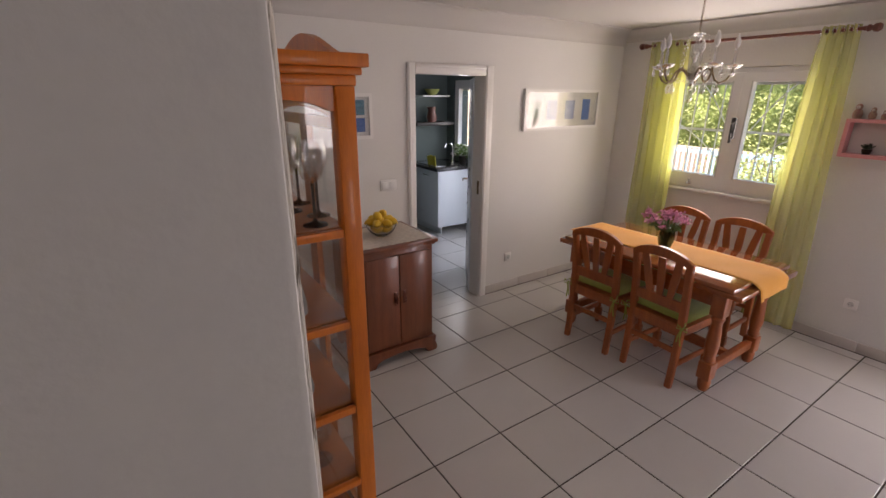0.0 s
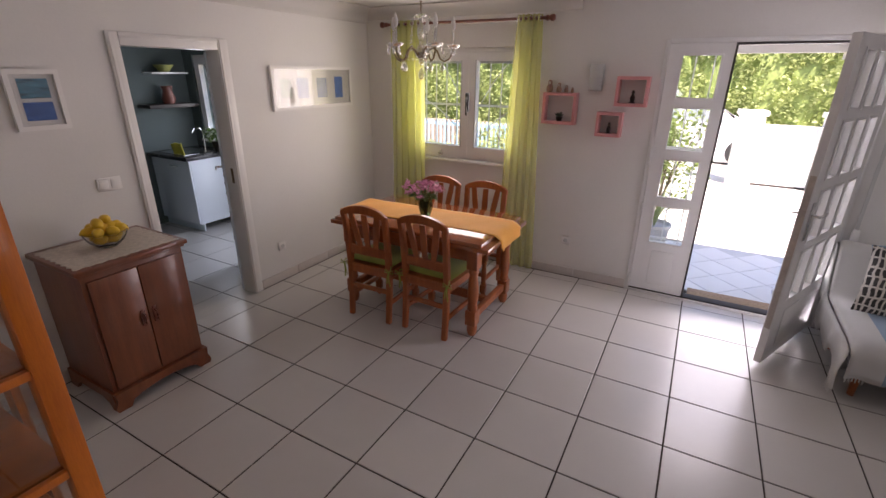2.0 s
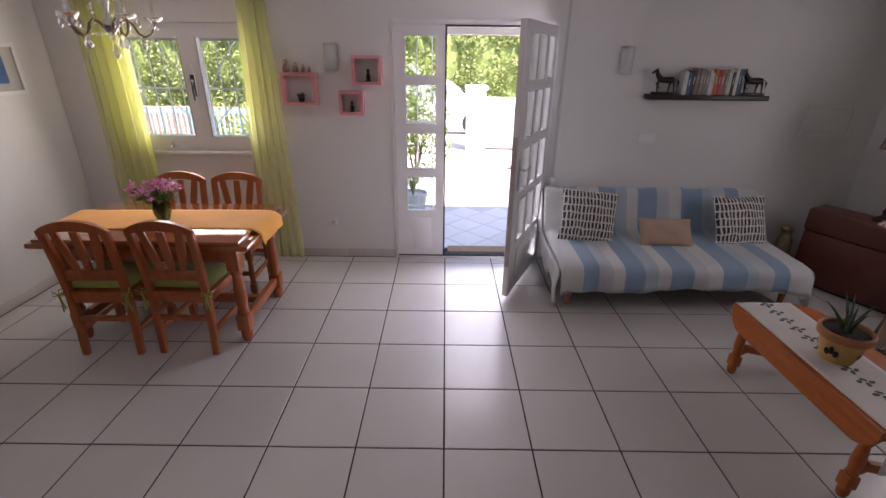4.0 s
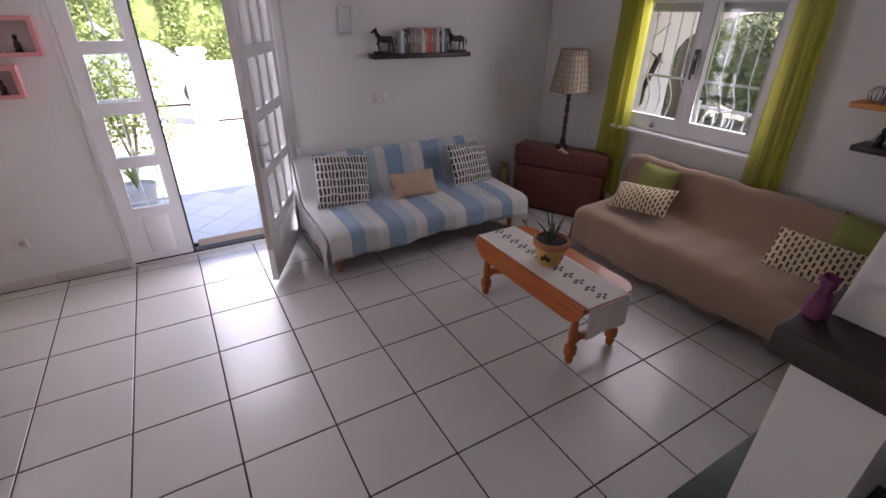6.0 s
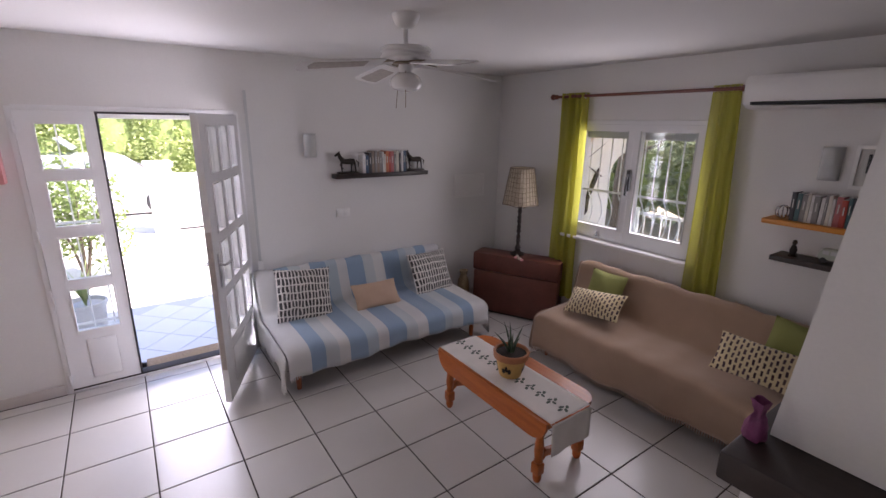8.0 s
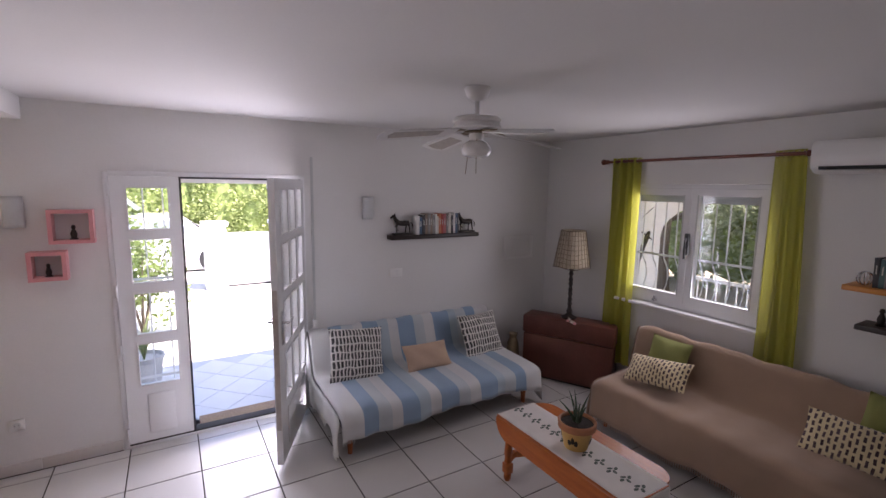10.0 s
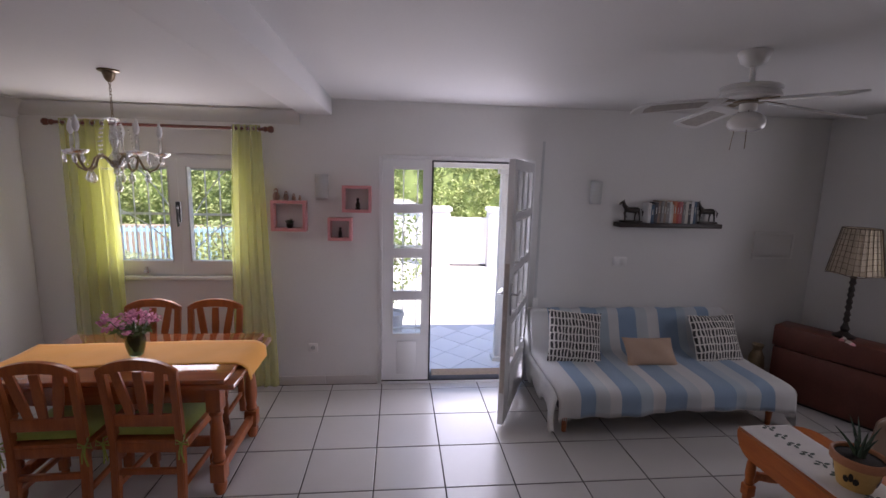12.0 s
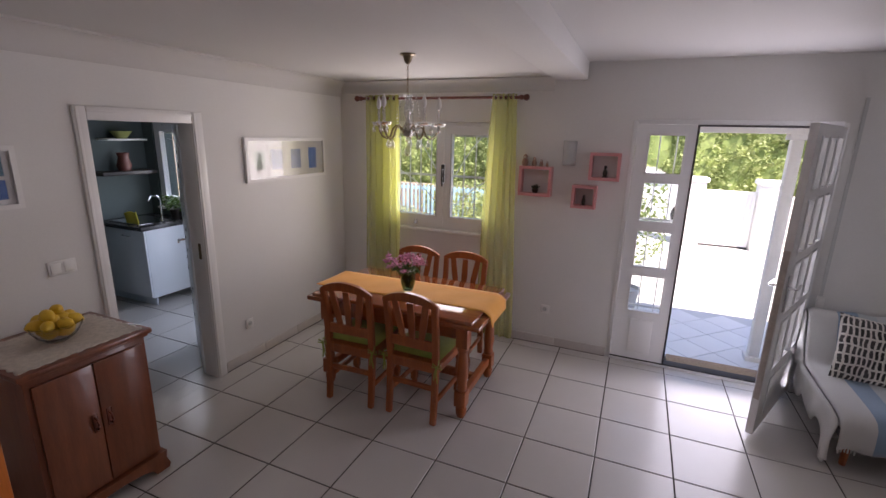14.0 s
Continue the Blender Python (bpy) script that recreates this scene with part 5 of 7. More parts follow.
for x, y in ((0.27, 1.22), (0.35, 1.20), (0.31, 1.30), (0.42, 1.25), (0.23, 1.34), (0.39, 1.35)):
    copy_thing(w2, pose(x, y, SHELVES[0]))
    copy_thing(w2, pose(x + 0.01, y + 0.30, SHELVES[0]))
M_CERAMIC = mat("grey_glazed_ceramic", (0.30, 0.30, 0.30), 0.25, var=0.4, scale=14, coat=0.4)
M_CERAMIC_D = mat("blue_grey_ceramic", (0.10, 0.125, 0.15), 0.3, var=0.5, scale=12, coat=0.4)


def porcelain_figure(m, h, material, label):
    bm = bmesh.new()
    rings = []
    for k in range(15):
        f = k / 14
        r = h * (0.075 + 0.085 * (1 - f) ** 3 + 0.028 * math.sin(f * 9 + 0.6)) * (1 if f < 0.9 else 0.6)
        cx = h * 0.05 * math.sin(f * 4.0)
        rings.append([bm.verts.new((cx + r * (1 + 0.15 * math.sin(3 * a + f * 4)) * math.cos(a), 0.75 * r * math.sin(a), h * f)) for a in [2 * math.pi * i / 14 for i in range(14)]])
    for p, q in zip(rings, rings[1:]):
        for i in range(14):
            bm.faces.new((p[i], p[(i + 1) % 14], q[(i + 1) % 14], q[i]))
    bm.faces.new(rings[0][::-1]), bm.faces.new(rings[-1])
    return single("figurine", bm, material, m, label, "ornament", smooth=60)


porcelain_figure(pose(0.385, 1.225, SHELVES[2], 0, 0, 30), 0.21, M_CERAMIC, "slim grey glazed figurine on a cabinet shelf")
porcelain_figure(pose(0.38, 1.25, SHELVES[1], 0, 0, -20), 0.20, M_CERAMIC, "pale grey ceramic figurine on a cabinet shelf")
porcelain_figure(pose(0.31, 1.41, SHELVES[1], 0, 0, 60), 0.22, M_CERAMIC_D, "dark blue-grey ceramic figurine on a cabinet shelf")

casing = thing("wooden_casing", pose(0, 0, 0), "whitewashed weathered wooden casing on the wall end", "casing")
part("batten", box(bmesh.new(), 0.0505, 0.064, 0.3305, 0.384, 0.0, 2.30, 0.003), M_OLDWOOD, casing)
part("board", box(bmesh.new(), 0.1345, 0.161, 0.335, 0.384, 0.0, 2.30, 0.004), M_OLDWOOD, casing)
# Dark strip added in place of the shadow between wall end and board
part("gap_shade_strip", box(bmesh.new(), 0.0645, 0.134, 0.350, 0.384, 0.0, 2.30), M_WENGE, casing, "dark strip standing in for the gap's shade")

# ---- sofas, trunk, coffee table ----
C_WHITE, C_SKY, C_BLUE, C_GREY = (0.60, 0.60, 0.59), (0.40, 0.48, 0.53), (0.24, 0.345, 0.47), (0.48, 0.525, 0.54)
M_STRIPES = banded("striped_throw", "y", [(0.0, C_WHITE), (0.17, C_BLUE), (0.285, C_GREY), (0.39, C_WHITE), (0.476, C_BLUE), (0.63, C_SKY), (0.73, C_WHITE), (0.83, C_BLUE), (1.0, C_GREY), (1.10, C_WHITE), (1.21, C_BLUE), (1.40, C_SKY), (1.48, C_GREY), (1.60, C_BLUE), (1.72, C_WHITE)], length=1.9)


def draped(bm, profile, y0, y1, n, sag):
    """A cloth that follows a sofa's side profile of (x, z), drawn along y."""
    k = len(profile)
    g = []
    for i in range(n + 1):
        y = y0 + (y1 - y0) * i / n
        row = []
        for j, (x, z) in enumerate(profile):
            w = sag(i / n, j / (k - 1))
            row.append(bm.verts.new((x + w[0], y + w[1], z + w[2])))
        g.append(row)
    for i in range(n):
        for j in range(k - 1):
            bm.faces.new((g[i][j], g[i + 1][j], g[i + 1][j + 1], g[i][j + 1]))
    return bm


def smooth_line(pts, n):
    """Points spread evenly along a rounded line."""
    ps = [Vector((x, 0, z)) for x, z in pts]
    for _ in range(2):
        q = [ps[0]]
        for a, b in zip(ps, ps[1:]):
            q += [a.lerp(b, 0.25), a.lerp(b, 0.75)]
        ps = q + [ps[-1]]
    total = [0.0]
    for a, b in zip(ps, ps[1:]):
        total.append(total[-1] + (b - a).length)
    out = []
    for i in range(n + 1):
        s = total[-1] * i / n
        k = max(j for j in range(len(total)) if total[j] <= s + 1e-9)
        if k == len(ps) - 1:
            out.append((ps[-1].x, ps[-1].z))
        else:
            f = (s - total[k]) / max(1e-9, total[k + 1] - total[k])
            p = ps[k].lerp(ps[k + 1], f)
            out.append((p.x, p.z))
    return out


def sofa_bed(name, m, length, throw, label, fringe, hang, seat_material):
    """A low armless sofa bed under a throw. Local: faces -x, runs from y 0 to length; back at +x."""
    d = thing(name, m, label, "sofa")
    seat = part("seat", box(bmesh.new(), 0.03, 0.66, 0.04, length - 0.04, 0.235, 0.385, 0.05), seat_material, d)
    tilt = bmesh.new()
    box(tilt, -0.06, 0.05, 0.04, length - 0.04, 0.0, 0.44, 0.04)
    bmesh.ops.transform(tilt, matrix=pose(0.765, 0, 0.31, 0, 13, 0), verts=tilt.verts)
    part("backrest", tilt, seat_material, d)
    bm = box(bmesh.new(), 0.06, 0.66, 0.06, 0.10, 0.18, 0.235)
    box(bm, 0.06, 0.66, length - 0.10, length - 0.06, 0.18, 0.235)
    box(bm, 0.06, 0.10, 0.10, length - 0.10, 0.18, 0.235)
    part("frame", bm, M_WENGE, d)
    for x in (0.10, 0.62):
        for y in (0.10, length - 0.10):
            part("leg", lathe(bmesh.new(), [(0, 0), (0.018, 0), (0.026, 0.18), (0, 0.18)], 10, (x, y, 0)), M_CHAIR, d)
    prof = smooth_line([(0.005, hang), (-0.004, 0.30), (0.005, 0.40), (0.30, 0.405), (0.60, 0.415), (0.66, 0.44), (0.74, 0.70), (0.77, 0.795), (0.84, 0.80), (0.88, 0.72), (0.84, 0.35)], 46)
    rng = random.Random(len(label))
    ph = [rng.uniform(0, 6.28) for _ in range(6)]

    def sag(u, v):
        ruck = 0.006 * math.sin(u * 23 + ph[0] + 3 * v) * math.sin(v * 9 + ph[1]) + 0.004 * math.sin(u * 51 + ph[2])
        low = max(0.0, 1 - v * 9)
        end = max(0.0, 1 - min(u, 1 - u) * 40)
        return (ruck - 0.012 * low * math.sin(u * 19 + ph[3]) - 0.02 * low, 0.0, -0.02 * low * math.sin(u * 7 + ph[4]) - 0.02 * end + ruck)
    cloth = draped(bmesh.new(), prof, 0.0, length, 90, sag)
    t = part("throw", cloth, throw, d, smooth=70, thick=0.006)
    # the hanging ends of the throw
    for s, y in ((-1, 0.0), (1, length)):
        bm = bmesh.new()
        rows = []
        for j, (x, z) in enumerate(prof[4:40]):
            drop = min(z - 0.06, 0.20 + 0.05 * math.sin(j * 0.9 + s) + (0.10 if j < 4 else 0))
            rows.append([bm.verts.new((x + 0.015 * math.sin(k * 1.3 + j * 0.7) * k / 4, y + s * (0.012 + 0.02 * math.sin(k / 4 * 2.2) + 0.010 * math.sin(j * 1.1) * k / 4), z - 0.02 - drop * k / 4)) for k in range(5)])
        for p, q in zip(rows, rows[1:]):
            for k in range(4):
                bm.faces.new((p[k], q[k], q[k + 1], p[k + 1]))
        part("throw_end", bm, throw if fringe == "beige" else M_ENDWHITE, d, smooth=70, thick=0.004)
    fr = bmesh.new()
    n = int(length / 0.016)
    for i in range(n):
        y = length * (i + 0.5) / n
        u = y / length
        w = sag(u, 0)
        x, z = prof[0][0] + w[0], prof[0][1] + w[2]
        ln = rng.uniform(0.022, 0.036)
        if fringe == "white" and 0.05 < u < 0.95:
            ln *= 0.25
        box(fr, x - 0.002, x + 0.002, y - 0.003, y + 0.003, z - ln, z + 0.004)
    part("fringe", fr, M_BEIGE if fringe == "beige" else M_ENDWHITE, d, "short knotted fringe", smooth=None)
    if fringe == "white":
        fr = bmesh.new()
        for i in range(16):
            x, y = 0.02 + 0.004 * i, -0.025 + 0.004 * math.sin(i * 2)
            tube(fr, [(x, y, 0.19), (x - 0.006, y - 0.008, 0.11), (x - 0.004 + 0.008 * math.sin(i), y - 0.012, 0.035)], 0.003, 5)
        part("fringe", fr, M_ENDWHITE, d, "long white corner fringe")
    return d


M_ENDWHITE = mat("white_cotton_throw", (0.64, 0.64, 0.62), 0.9, var=0.08, scale=9, bump=0.35, fine=240, sheen=0.3)
sofa_bed("sofa", pose(3.32, -1.16, 0) @ Matrix.Diagonal((1.10, -1, 0.94, 1)), 1.90, M_STRIPES, "low sofa under a blue and white striped throw", "white", 0.205, M_ENDWHITE)
sofa_bed("sofa", pose(2.84, -3.21, 0, 0, 0, -90) @ Matrix.Diagonal((0.75, -1, 1.0, 1)), 2.02, M_BEIGE, "long sofa under a beige throw with a fringed hem", "beige", 0.09, M_BEIGE)

M_MARKS = checked("black_white_print", (0.70, 0.67, 0.62), (0.03, 0.027, 0.027), 8.0, bricks=(0.52, 0.235), gap=0.05, noise_mix=0.03, shift=0.0)
M_DASHES = checked("dash_print", (0.68, 0.56, 0.34), (0.045, 0.02, 0.025), 10.5, bricks=(0.50, 0.30), gap=0.085, noise_mix=0.015)


def pillow(m, wide, high, thick, material, label, edge=None):
    bm = bmesh.new()
    for s in (1, -1):
        def fn(u, v, s=s):
            a, b = 2 * u - 1, 2 * v - 1
            h = (max(0.0, 1 - a * a) ** 0.55) * (max(0.0, 1 - b * b) ** 0.55)
            pinch = 1 - 0.07 * (1 - a * a) if abs(b) > abs(a) else 1 - 0.07 * (1 - b * b)
            k = 1 - 0.06 * (abs(a * b) < 0.5) * 0
            return (wide / 2 * a * (1 - 0.06 * (1 - b * b)) * k, high / 2 * b * (1 - 0.06 * (1 - a * a)), s * thick / 2 * h + 0.008 * math.sin(a * 5 + b * 3) * h)
        sheet(bm, 16, 16, fn)
    bmesh.ops.remove_doubles(bm, verts=bm.verts, dist=0.0006)
    return single("throw_pillow", bm, material, m, label, "pillow", group="scatter cushions", smooth=70)


def leaning(x, y, z, yaw, lean, spin=0):
    """Upright pillow facing yaw, tipped back by lean, turned in its own plane by spin."""
    return pose(x, y, z, 0, 0, yaw) @ pose(0, 0, 0, 90 - lean, 0, 0) @ pose(0, 0, 0, 0, 0, spin)


pillow(leaning(3.92, -1.50, 0.575, -90, 24, -6), 0.48, 0.45, 0.13, M_MARKS, "black and white patterned pillow on the striped sofa")
pillow(leaning(3.90, -2.79, 0.555, -86, 26, 0), 0.47, 0.43, 0.13, M_MARKS, "black and white patterned pillow at the striped sofa's end")
pillow(leaning(3.81, -2.13, 0.480, -90, 40, -1), 0.45, 0.25, 0.12, M_PEACH, "peach coloured plain oblong pillow on the striped sofa")
pillow(leaning(2.47, -3.655, 0.62, 180, 22, 0), 0.35, 0.35, 0.12, M_OLIVE, "sage green pillow on the beige sofa")
pillow(leaning(2.45, -3.50, 0.55, 178, 42, 9), 0.52, 0.25, 0.12, M_DASHES, "cream pillow with dark dashes on the beige sofa")
pillow(leaning(1.03, -3.64, 0.64, 195, 24, -10), 0.42, 0.40, 0.12, M_OLIVE, "sage green pillow at the beige sofa's end")
pillow(leaning(1.19, -3.445, 0.595, 196, 36, -6), 0.48, 0.26, 0.12, M_DASHES, "cream pillow with dark dashes at the sofa's end")


def trunk():
    way = math.degrees(math.atan2(-0.34, -0.66))
    d = thing("trunk", pose(3.94, -3.385, 0, 0, 0, way), "oxblood leather covered trunk standing across the corner", "trunk")
    w, dp = 0.93, 0.24
    # local: x along the front, y towards the corner is +y
    part("body", box(bmesh.new(), 0, w, 0.0, dp, 0.02, 0.47, 0.012), M_TRUNK, d)
    part("lid", box(bmesh.new(), -0.01, w + 0.01, -0.012, dp + 0.004, 0.4745, 0.671, 0.022), M_TRUNK, d)
    part("foot_rail", box(bmesh.new(), 0.02, w - 0.02, 0.02, dp - 0.02, 0.0, 0.0195), M_WENGE, d)
    return d


trunk()


M_CAGE = mat("brown_wire", (0.14, 0.10, 0.07), 0.5, var=0.2)


def table_lamp():
    d = thing("table_lamp", pose(3.60, -3.70, 0.672), "tall turned dark wood lamp with a mesh shade on the trunk", "lamp")
    prof = [(0, 0.0), (0.075, 0.0), (0.078, 0.015), (0.045, 0.03), (0.025, 0.05), (0.032, 0.075), (0.018, 0.11)]
    for k in range(4):
        z = 0.13 + k * 0.105
        prof += [(0.015, z), (0.025, z + 0.02), (0.016, z + 0.045), (0.024, z + 0.065), (0.014, z + 0.095)]
    prof += [(0.02, 0.56), (0.012, 0.58), (0, 0.585)]
    part("stem", lathe(bmesh.new(), prof, 16), M_WENGE, d)
    sh = bmesh.new()
    n, z0, z1 = 8, 0.545, 0.915
    for k in range(n + 1):
        f = k / n
        r = 0.185 - 0.062 * f + 0.006 * math.sin(f * math.pi)
        pts = [(r * math.cos(a), r * math.sin(a), z0 + (z1 - z0) * f + 0.012 * math.cos(4 * a) * (1 - f)) for a in [2 * math.pi * i / 24 for i in range(25)]]
        tube(sh, pts, 0.0035 if k in (0, n) else 0.0018, 5)
    for i in range(28):
        a = 2 * math.pi * i / 28
        tube(sh, [((0.185 - 0.062 * f) * math.cos(a), (0.185 - 0.062 * f) * math.sin(a), z0 + (z1 - z0) * f) for f in (0, 0.5, 1)], 0.0022, 5)
    part("wire_cage", sh, M_CAGE, d)["kind"] = "stuff"
    cloth = sheet(bmesh.new(), 32, 6, lambda u, v: ((0.181 - 0.062 * v) * math.cos(2 * math.pi * u), (0.181 - 0.062 * v) * math.sin(2 * math.pi * u), z0 + (z1 - z0) * v))
    part("shade", cloth, M_RAFFIA, d, "beige gauze shade", thick=0.002)
    return d


table_lamp()
rng = random.Random(4)
bits = thing("trinket_heap", pose(3.56, -3.60, 0.671), "small pale shells and trinkets beside the lamp", "trinkets")
for i in range(9):
    x, y = -0.15 + 0.03 * i + rng.uniform(-0.01, 0.01), rng.uniform(-0.03, 0.03) + 0.05 - 0.018 * i
    part("shell", lathe(bmesh.new(), [(0, 0), (0.018, 0.002), (0.014, 0.014), (0.006, 0.022), (0, 0.024)], 9, (x, y, 0)), M_LACE if i % 3 else M_PINK, bits)


def small_urn():
    d = thing("lantern", pose(3.97, -3.27, 0), "small brass jar on the floor between sofa and trunk", "jar")
    part("body", lathe(bmesh.new(), [(0, 0), (0.05, 0), (0.06, 0.02), (0.075, 0.2), (0.06, 0.36), (0.035, 0.42), (0.05, 0.47), (0.045, 0.47), (0.03, 0.43), (0, 0.42)], 18), M_BRASS, d)


small_urn()


def coffee_table():
    d = thing("coffee_table", pose(1.622, -2.395, 0), "honey pine drop-leaf coffee table with turned legs", "coffee table")
    L, W = 1.07, 0.33
    part("tabletop", box(bmesh.new(), 0, L, 0.0, W, 0.428, 0.45, 0.006), M_PINE, d)
    part("apron", box(bmesh.new(), 0.08, L - 0.08, 0.05, 0.07, 0.33, 0.4275, 0.003), M_PINE, d)
    part("apron", box(bmesh.new(), 0.08, L - 0.08, W - 0.07, W - 0.05, 0.33, 0.4275, 0.003), M_PINE, d)
    for x in (0.10, L - 0.10):
        part("end_rail", box(bmesh.new(), x - 0.012, x + 0.012, 0.072, W - 0.072, 0.33, 0.4275, 0.003), M_PINE, d)
        arch = [(1.22 * (a - 0.2) + 0.1215, b) for a, b in ((0.055, 0.12), (0.10, 0.155), (0.15, 0.14), (0.20, 0.13), (0.25, 0.14), (0.30, 0.155), (0.345, 0.12), (0.345, 0.165), (0.30, 0.20), (0.20, 0.175), (0.10, 0.20), (0.055, 0.165))]
        part("end_stretcher", slab(bmesh.new(), arch, 0.026, "x", x - 0.013), M_PINE, d)
        for y in (-0.055, W - 0.032):
            part("leg", turned_leg(x, y, 0.4275, 0.028, 12), M_PINE, d)
    # the leaf that hangs down on the room side, with rounded lower corners
    def dshape(n=10, r=0.12, dep=0.135):
        pts = [(0.02, 0.0)]
        for i in range(n + 1):
            a = math.pi / 2 * i / n
            pts.append((0.02 + r - r * math.cos(a) , -dep + r - r * math.sin(a) if dep > r else -dep * math.sin(a)))
        for i in range(n + 1):
            a = math.pi / 2 * (1 - i / n)
            pts.append((L - 0.02 - r + r * math.cos(a), -dep + r - r * math.sin(a) if dep > r else -dep * math.sin(a)))
        return pts + [(L - 0.02, 0.0)]
    part("hanging_leaf", slab(bmesh.new(), [(u, v + 0.446) for u, v in dshape()], 0.018, "y", W + 0.002), M_PINE, d)
    far = bmesh.new()
    slab(far, [(u, v) for u, v in dshape(dep=0.11)], 0.02, "z", 0.0)
    bmesh.ops.transform(far, matrix=pose(0, -0.002, 0.43), verts=far.verts)
    part("raised_leaf", far, M_PINE, d)
    return d


coffee_table()


def table_scarf():
    d = thing("table_scarf", pose(1.622, -2.395, 0.4515), "white cotton scarf embroidered with grey-green leaves", "table scarf")
    L = 1.06

    def fn(u, v):
        x, y = -0.12 + (L + 0.12) * u, 0.0 + 0.328 * v
        z = 0.001
        if x < 0.004:
            z -= min(0.20, (0.004 - x) * 2.0)
            x = -0.004 - 0.012 * (0.5 + 0.5 * math.sin(v * 9)) * min(1, -z * 6)
        return (x, y, z + 0.0007 * math.sin(u * 40) * math.sin(v * 12))
    part("cloth", sheet(bmesh.new(), 80, 14, fn), M_SCARF, d, thick=0.0018)
    rng = random.Random(2)
    for i in range(12):
        bm = bmesh.new()
        x = 0.06 + i * 0.088
        for dx, dy, a in ((0, 0, 0.3), (0.018, 0.028, -0.5), (-0.018, 0.03, 1.2), (0.004, 0.055, 0.2)):
            c = Vector((x + dx, 0.135 + dy, 0.0034))
            q = Euler((0, 0, a + rng.uniform(-0.3, 0.3))).to_matrix()
            vs = [bm.verts.new(c + q @ Vector((0.010 * math.cos(t), 0.018 * math.sin(t), 0.0))) for t in [2 * math.pi * k / 8 for k in range(8)]]
            bm.faces.new(vs)
        part("embroidered_sprig", bm, M_STITCH, d, "grey-green leaf embroidery", smooth=None)


M_SCARF = mat("white_cotton_scarf", (0.66, 0.62, 0.58), 0.9, var=0.08, scale=10, bump=0.3, fine=260)
M_STITCH = mat("grey_green_thread", (0.11, 0.13, 0.11), 0.9, var=0.3, scale=50)
table_scarf()


def aloe_pot():
    d = thing("potted_plant", pose(2.13, -2.235, 0.4545), "aloe in a yellow painted terracotta pot", "plant")
    part("pot", lathe(bmesh.new(), [(0, 0), (0.068, 0), (0.072, 0.01), (0.098, 0.125), (0, 0.12)], 28), M_TERRA, d)
    part("rim", lathe(bmesh.new(), [(0.097, 0.122), (0.112, 0.128), (0.115, 0.165), (0.108, 0.172), (0.100, 0.168), (0.098, 0.14), (0.0, 0.135)], 28), M_TERRA_RIM, d, "terracotta rim")
    part("soil", lathe(bmesh.new(), [(0.0988, 0.150), (0.05, 0.158), (0, 0.16)], 20), M_SOIL, d)
    rng = random.Random(6)
    for i in range(6):
        a = i * 2.4
        lean = 0.12 + 0.10 * (i % 4)
        ln = rng.uniform(0.13, 0.20)
        pts, rs = [], []
        for k in range(7):
            f = k / 6
            r = ln * f * (lean + 0.25 * f)
            pts.append((0.012 * math.cos(a) + r * math.cos(a), 0.012 * math.sin(a) + r * math.sin(a), 0.155 + ln * f * (1 - 0.25 * f * lean)))
            rs.append(0.011 * (1 - f) ** 0.8 + 0.0008)
        part("leaf", tube(bmesh.new(), pts, rs, 6), M_ALOE, d)
    bm = bmesh.new()
    for k in range(4):
        a0 = k * 1.571 + 0.5
        for s, w, h, z in ((-0.22, 0.012, 0.04, 0.06), (0.22, 0.012, 0.04, 0.06), (0, 0.010, 0.05, 0.075)):
            a = a0 + s
            r = 0.072 + 0.026 * z / 0.125 + 0.003
            c = Vector((r * math.cos(a), r * math.sin(a), z))
            e = Vector((-math.sin(a), math.cos(a), 0))
            up = Vector((0.2 * math.cos(a), 0.2 * math.sin(a), 1)).normalized()
            vs = [bm.verts.new(c + e * w * math.cos(t) + up * h * 0.5 * math.sin(t)) for t in [2 * math.pi * j / 10 for j in range(10)]]
            bm.faces.new(vs)
    part("painted_tulips", bm, M_BRONZE, d, "dark painted tulip motif", smooth=None)["kind"] = "stuff"


aloe_pot()

# ---- shelves, books, bronze horses ----
single("floating_shelf", box(bmesh.new(), 4.185, 4.304, -2.939, -1.950, 1.503, 1.543, 0.004), M_WENGE, pose(0, 0, 0), "dark brown floating shelf above the striped sofa", "shelf")


def book(m, thick, high, deep, material, label, group):
    d = thing("book", m, label, "book", group=group)
    part("cover", box(bmesh.new(), 0, thick, 0, deep, 0, high, 0.0015), material, d)
    part("pages", box(bmesh.new(), 0.002, thick - 0.002, -0.0008, deep - 0.004, high + 0.0001, high + 0.0008), M_MOUNT_W, d, smooth=None)
    part("title_bar", box(bmesh.new(), thick * 0.38, thick * 0.62, deep + 0.0001, deep + 0.0007, high * 0.45, high * 0.75), M_MOUNT, d, smooth=None)
    return d


BOOKS = [mat("book_" + n, c, 0.45, var=0.15, scale=12) for n, c in (("grey", (0.24, 0.23, 0.22)), ("charcoal", (0.05, 0.05, 0.055)), ("cream", (0.58, 0.55, 0.48)), ("red", (0.42, 0.06, 0.04)),
         ("taupe", (0.24, 0.18, 0.14)), ("blue", (0.05, 0.10, 0.17)), ("white", (0.66, 0.65, 0.63)), ("orange", (0.5, 0.16, 0.07)), ("rose", (0.42, 0.13, 0.13)), ("teal", (0.06, 0.13, 0.14)))]


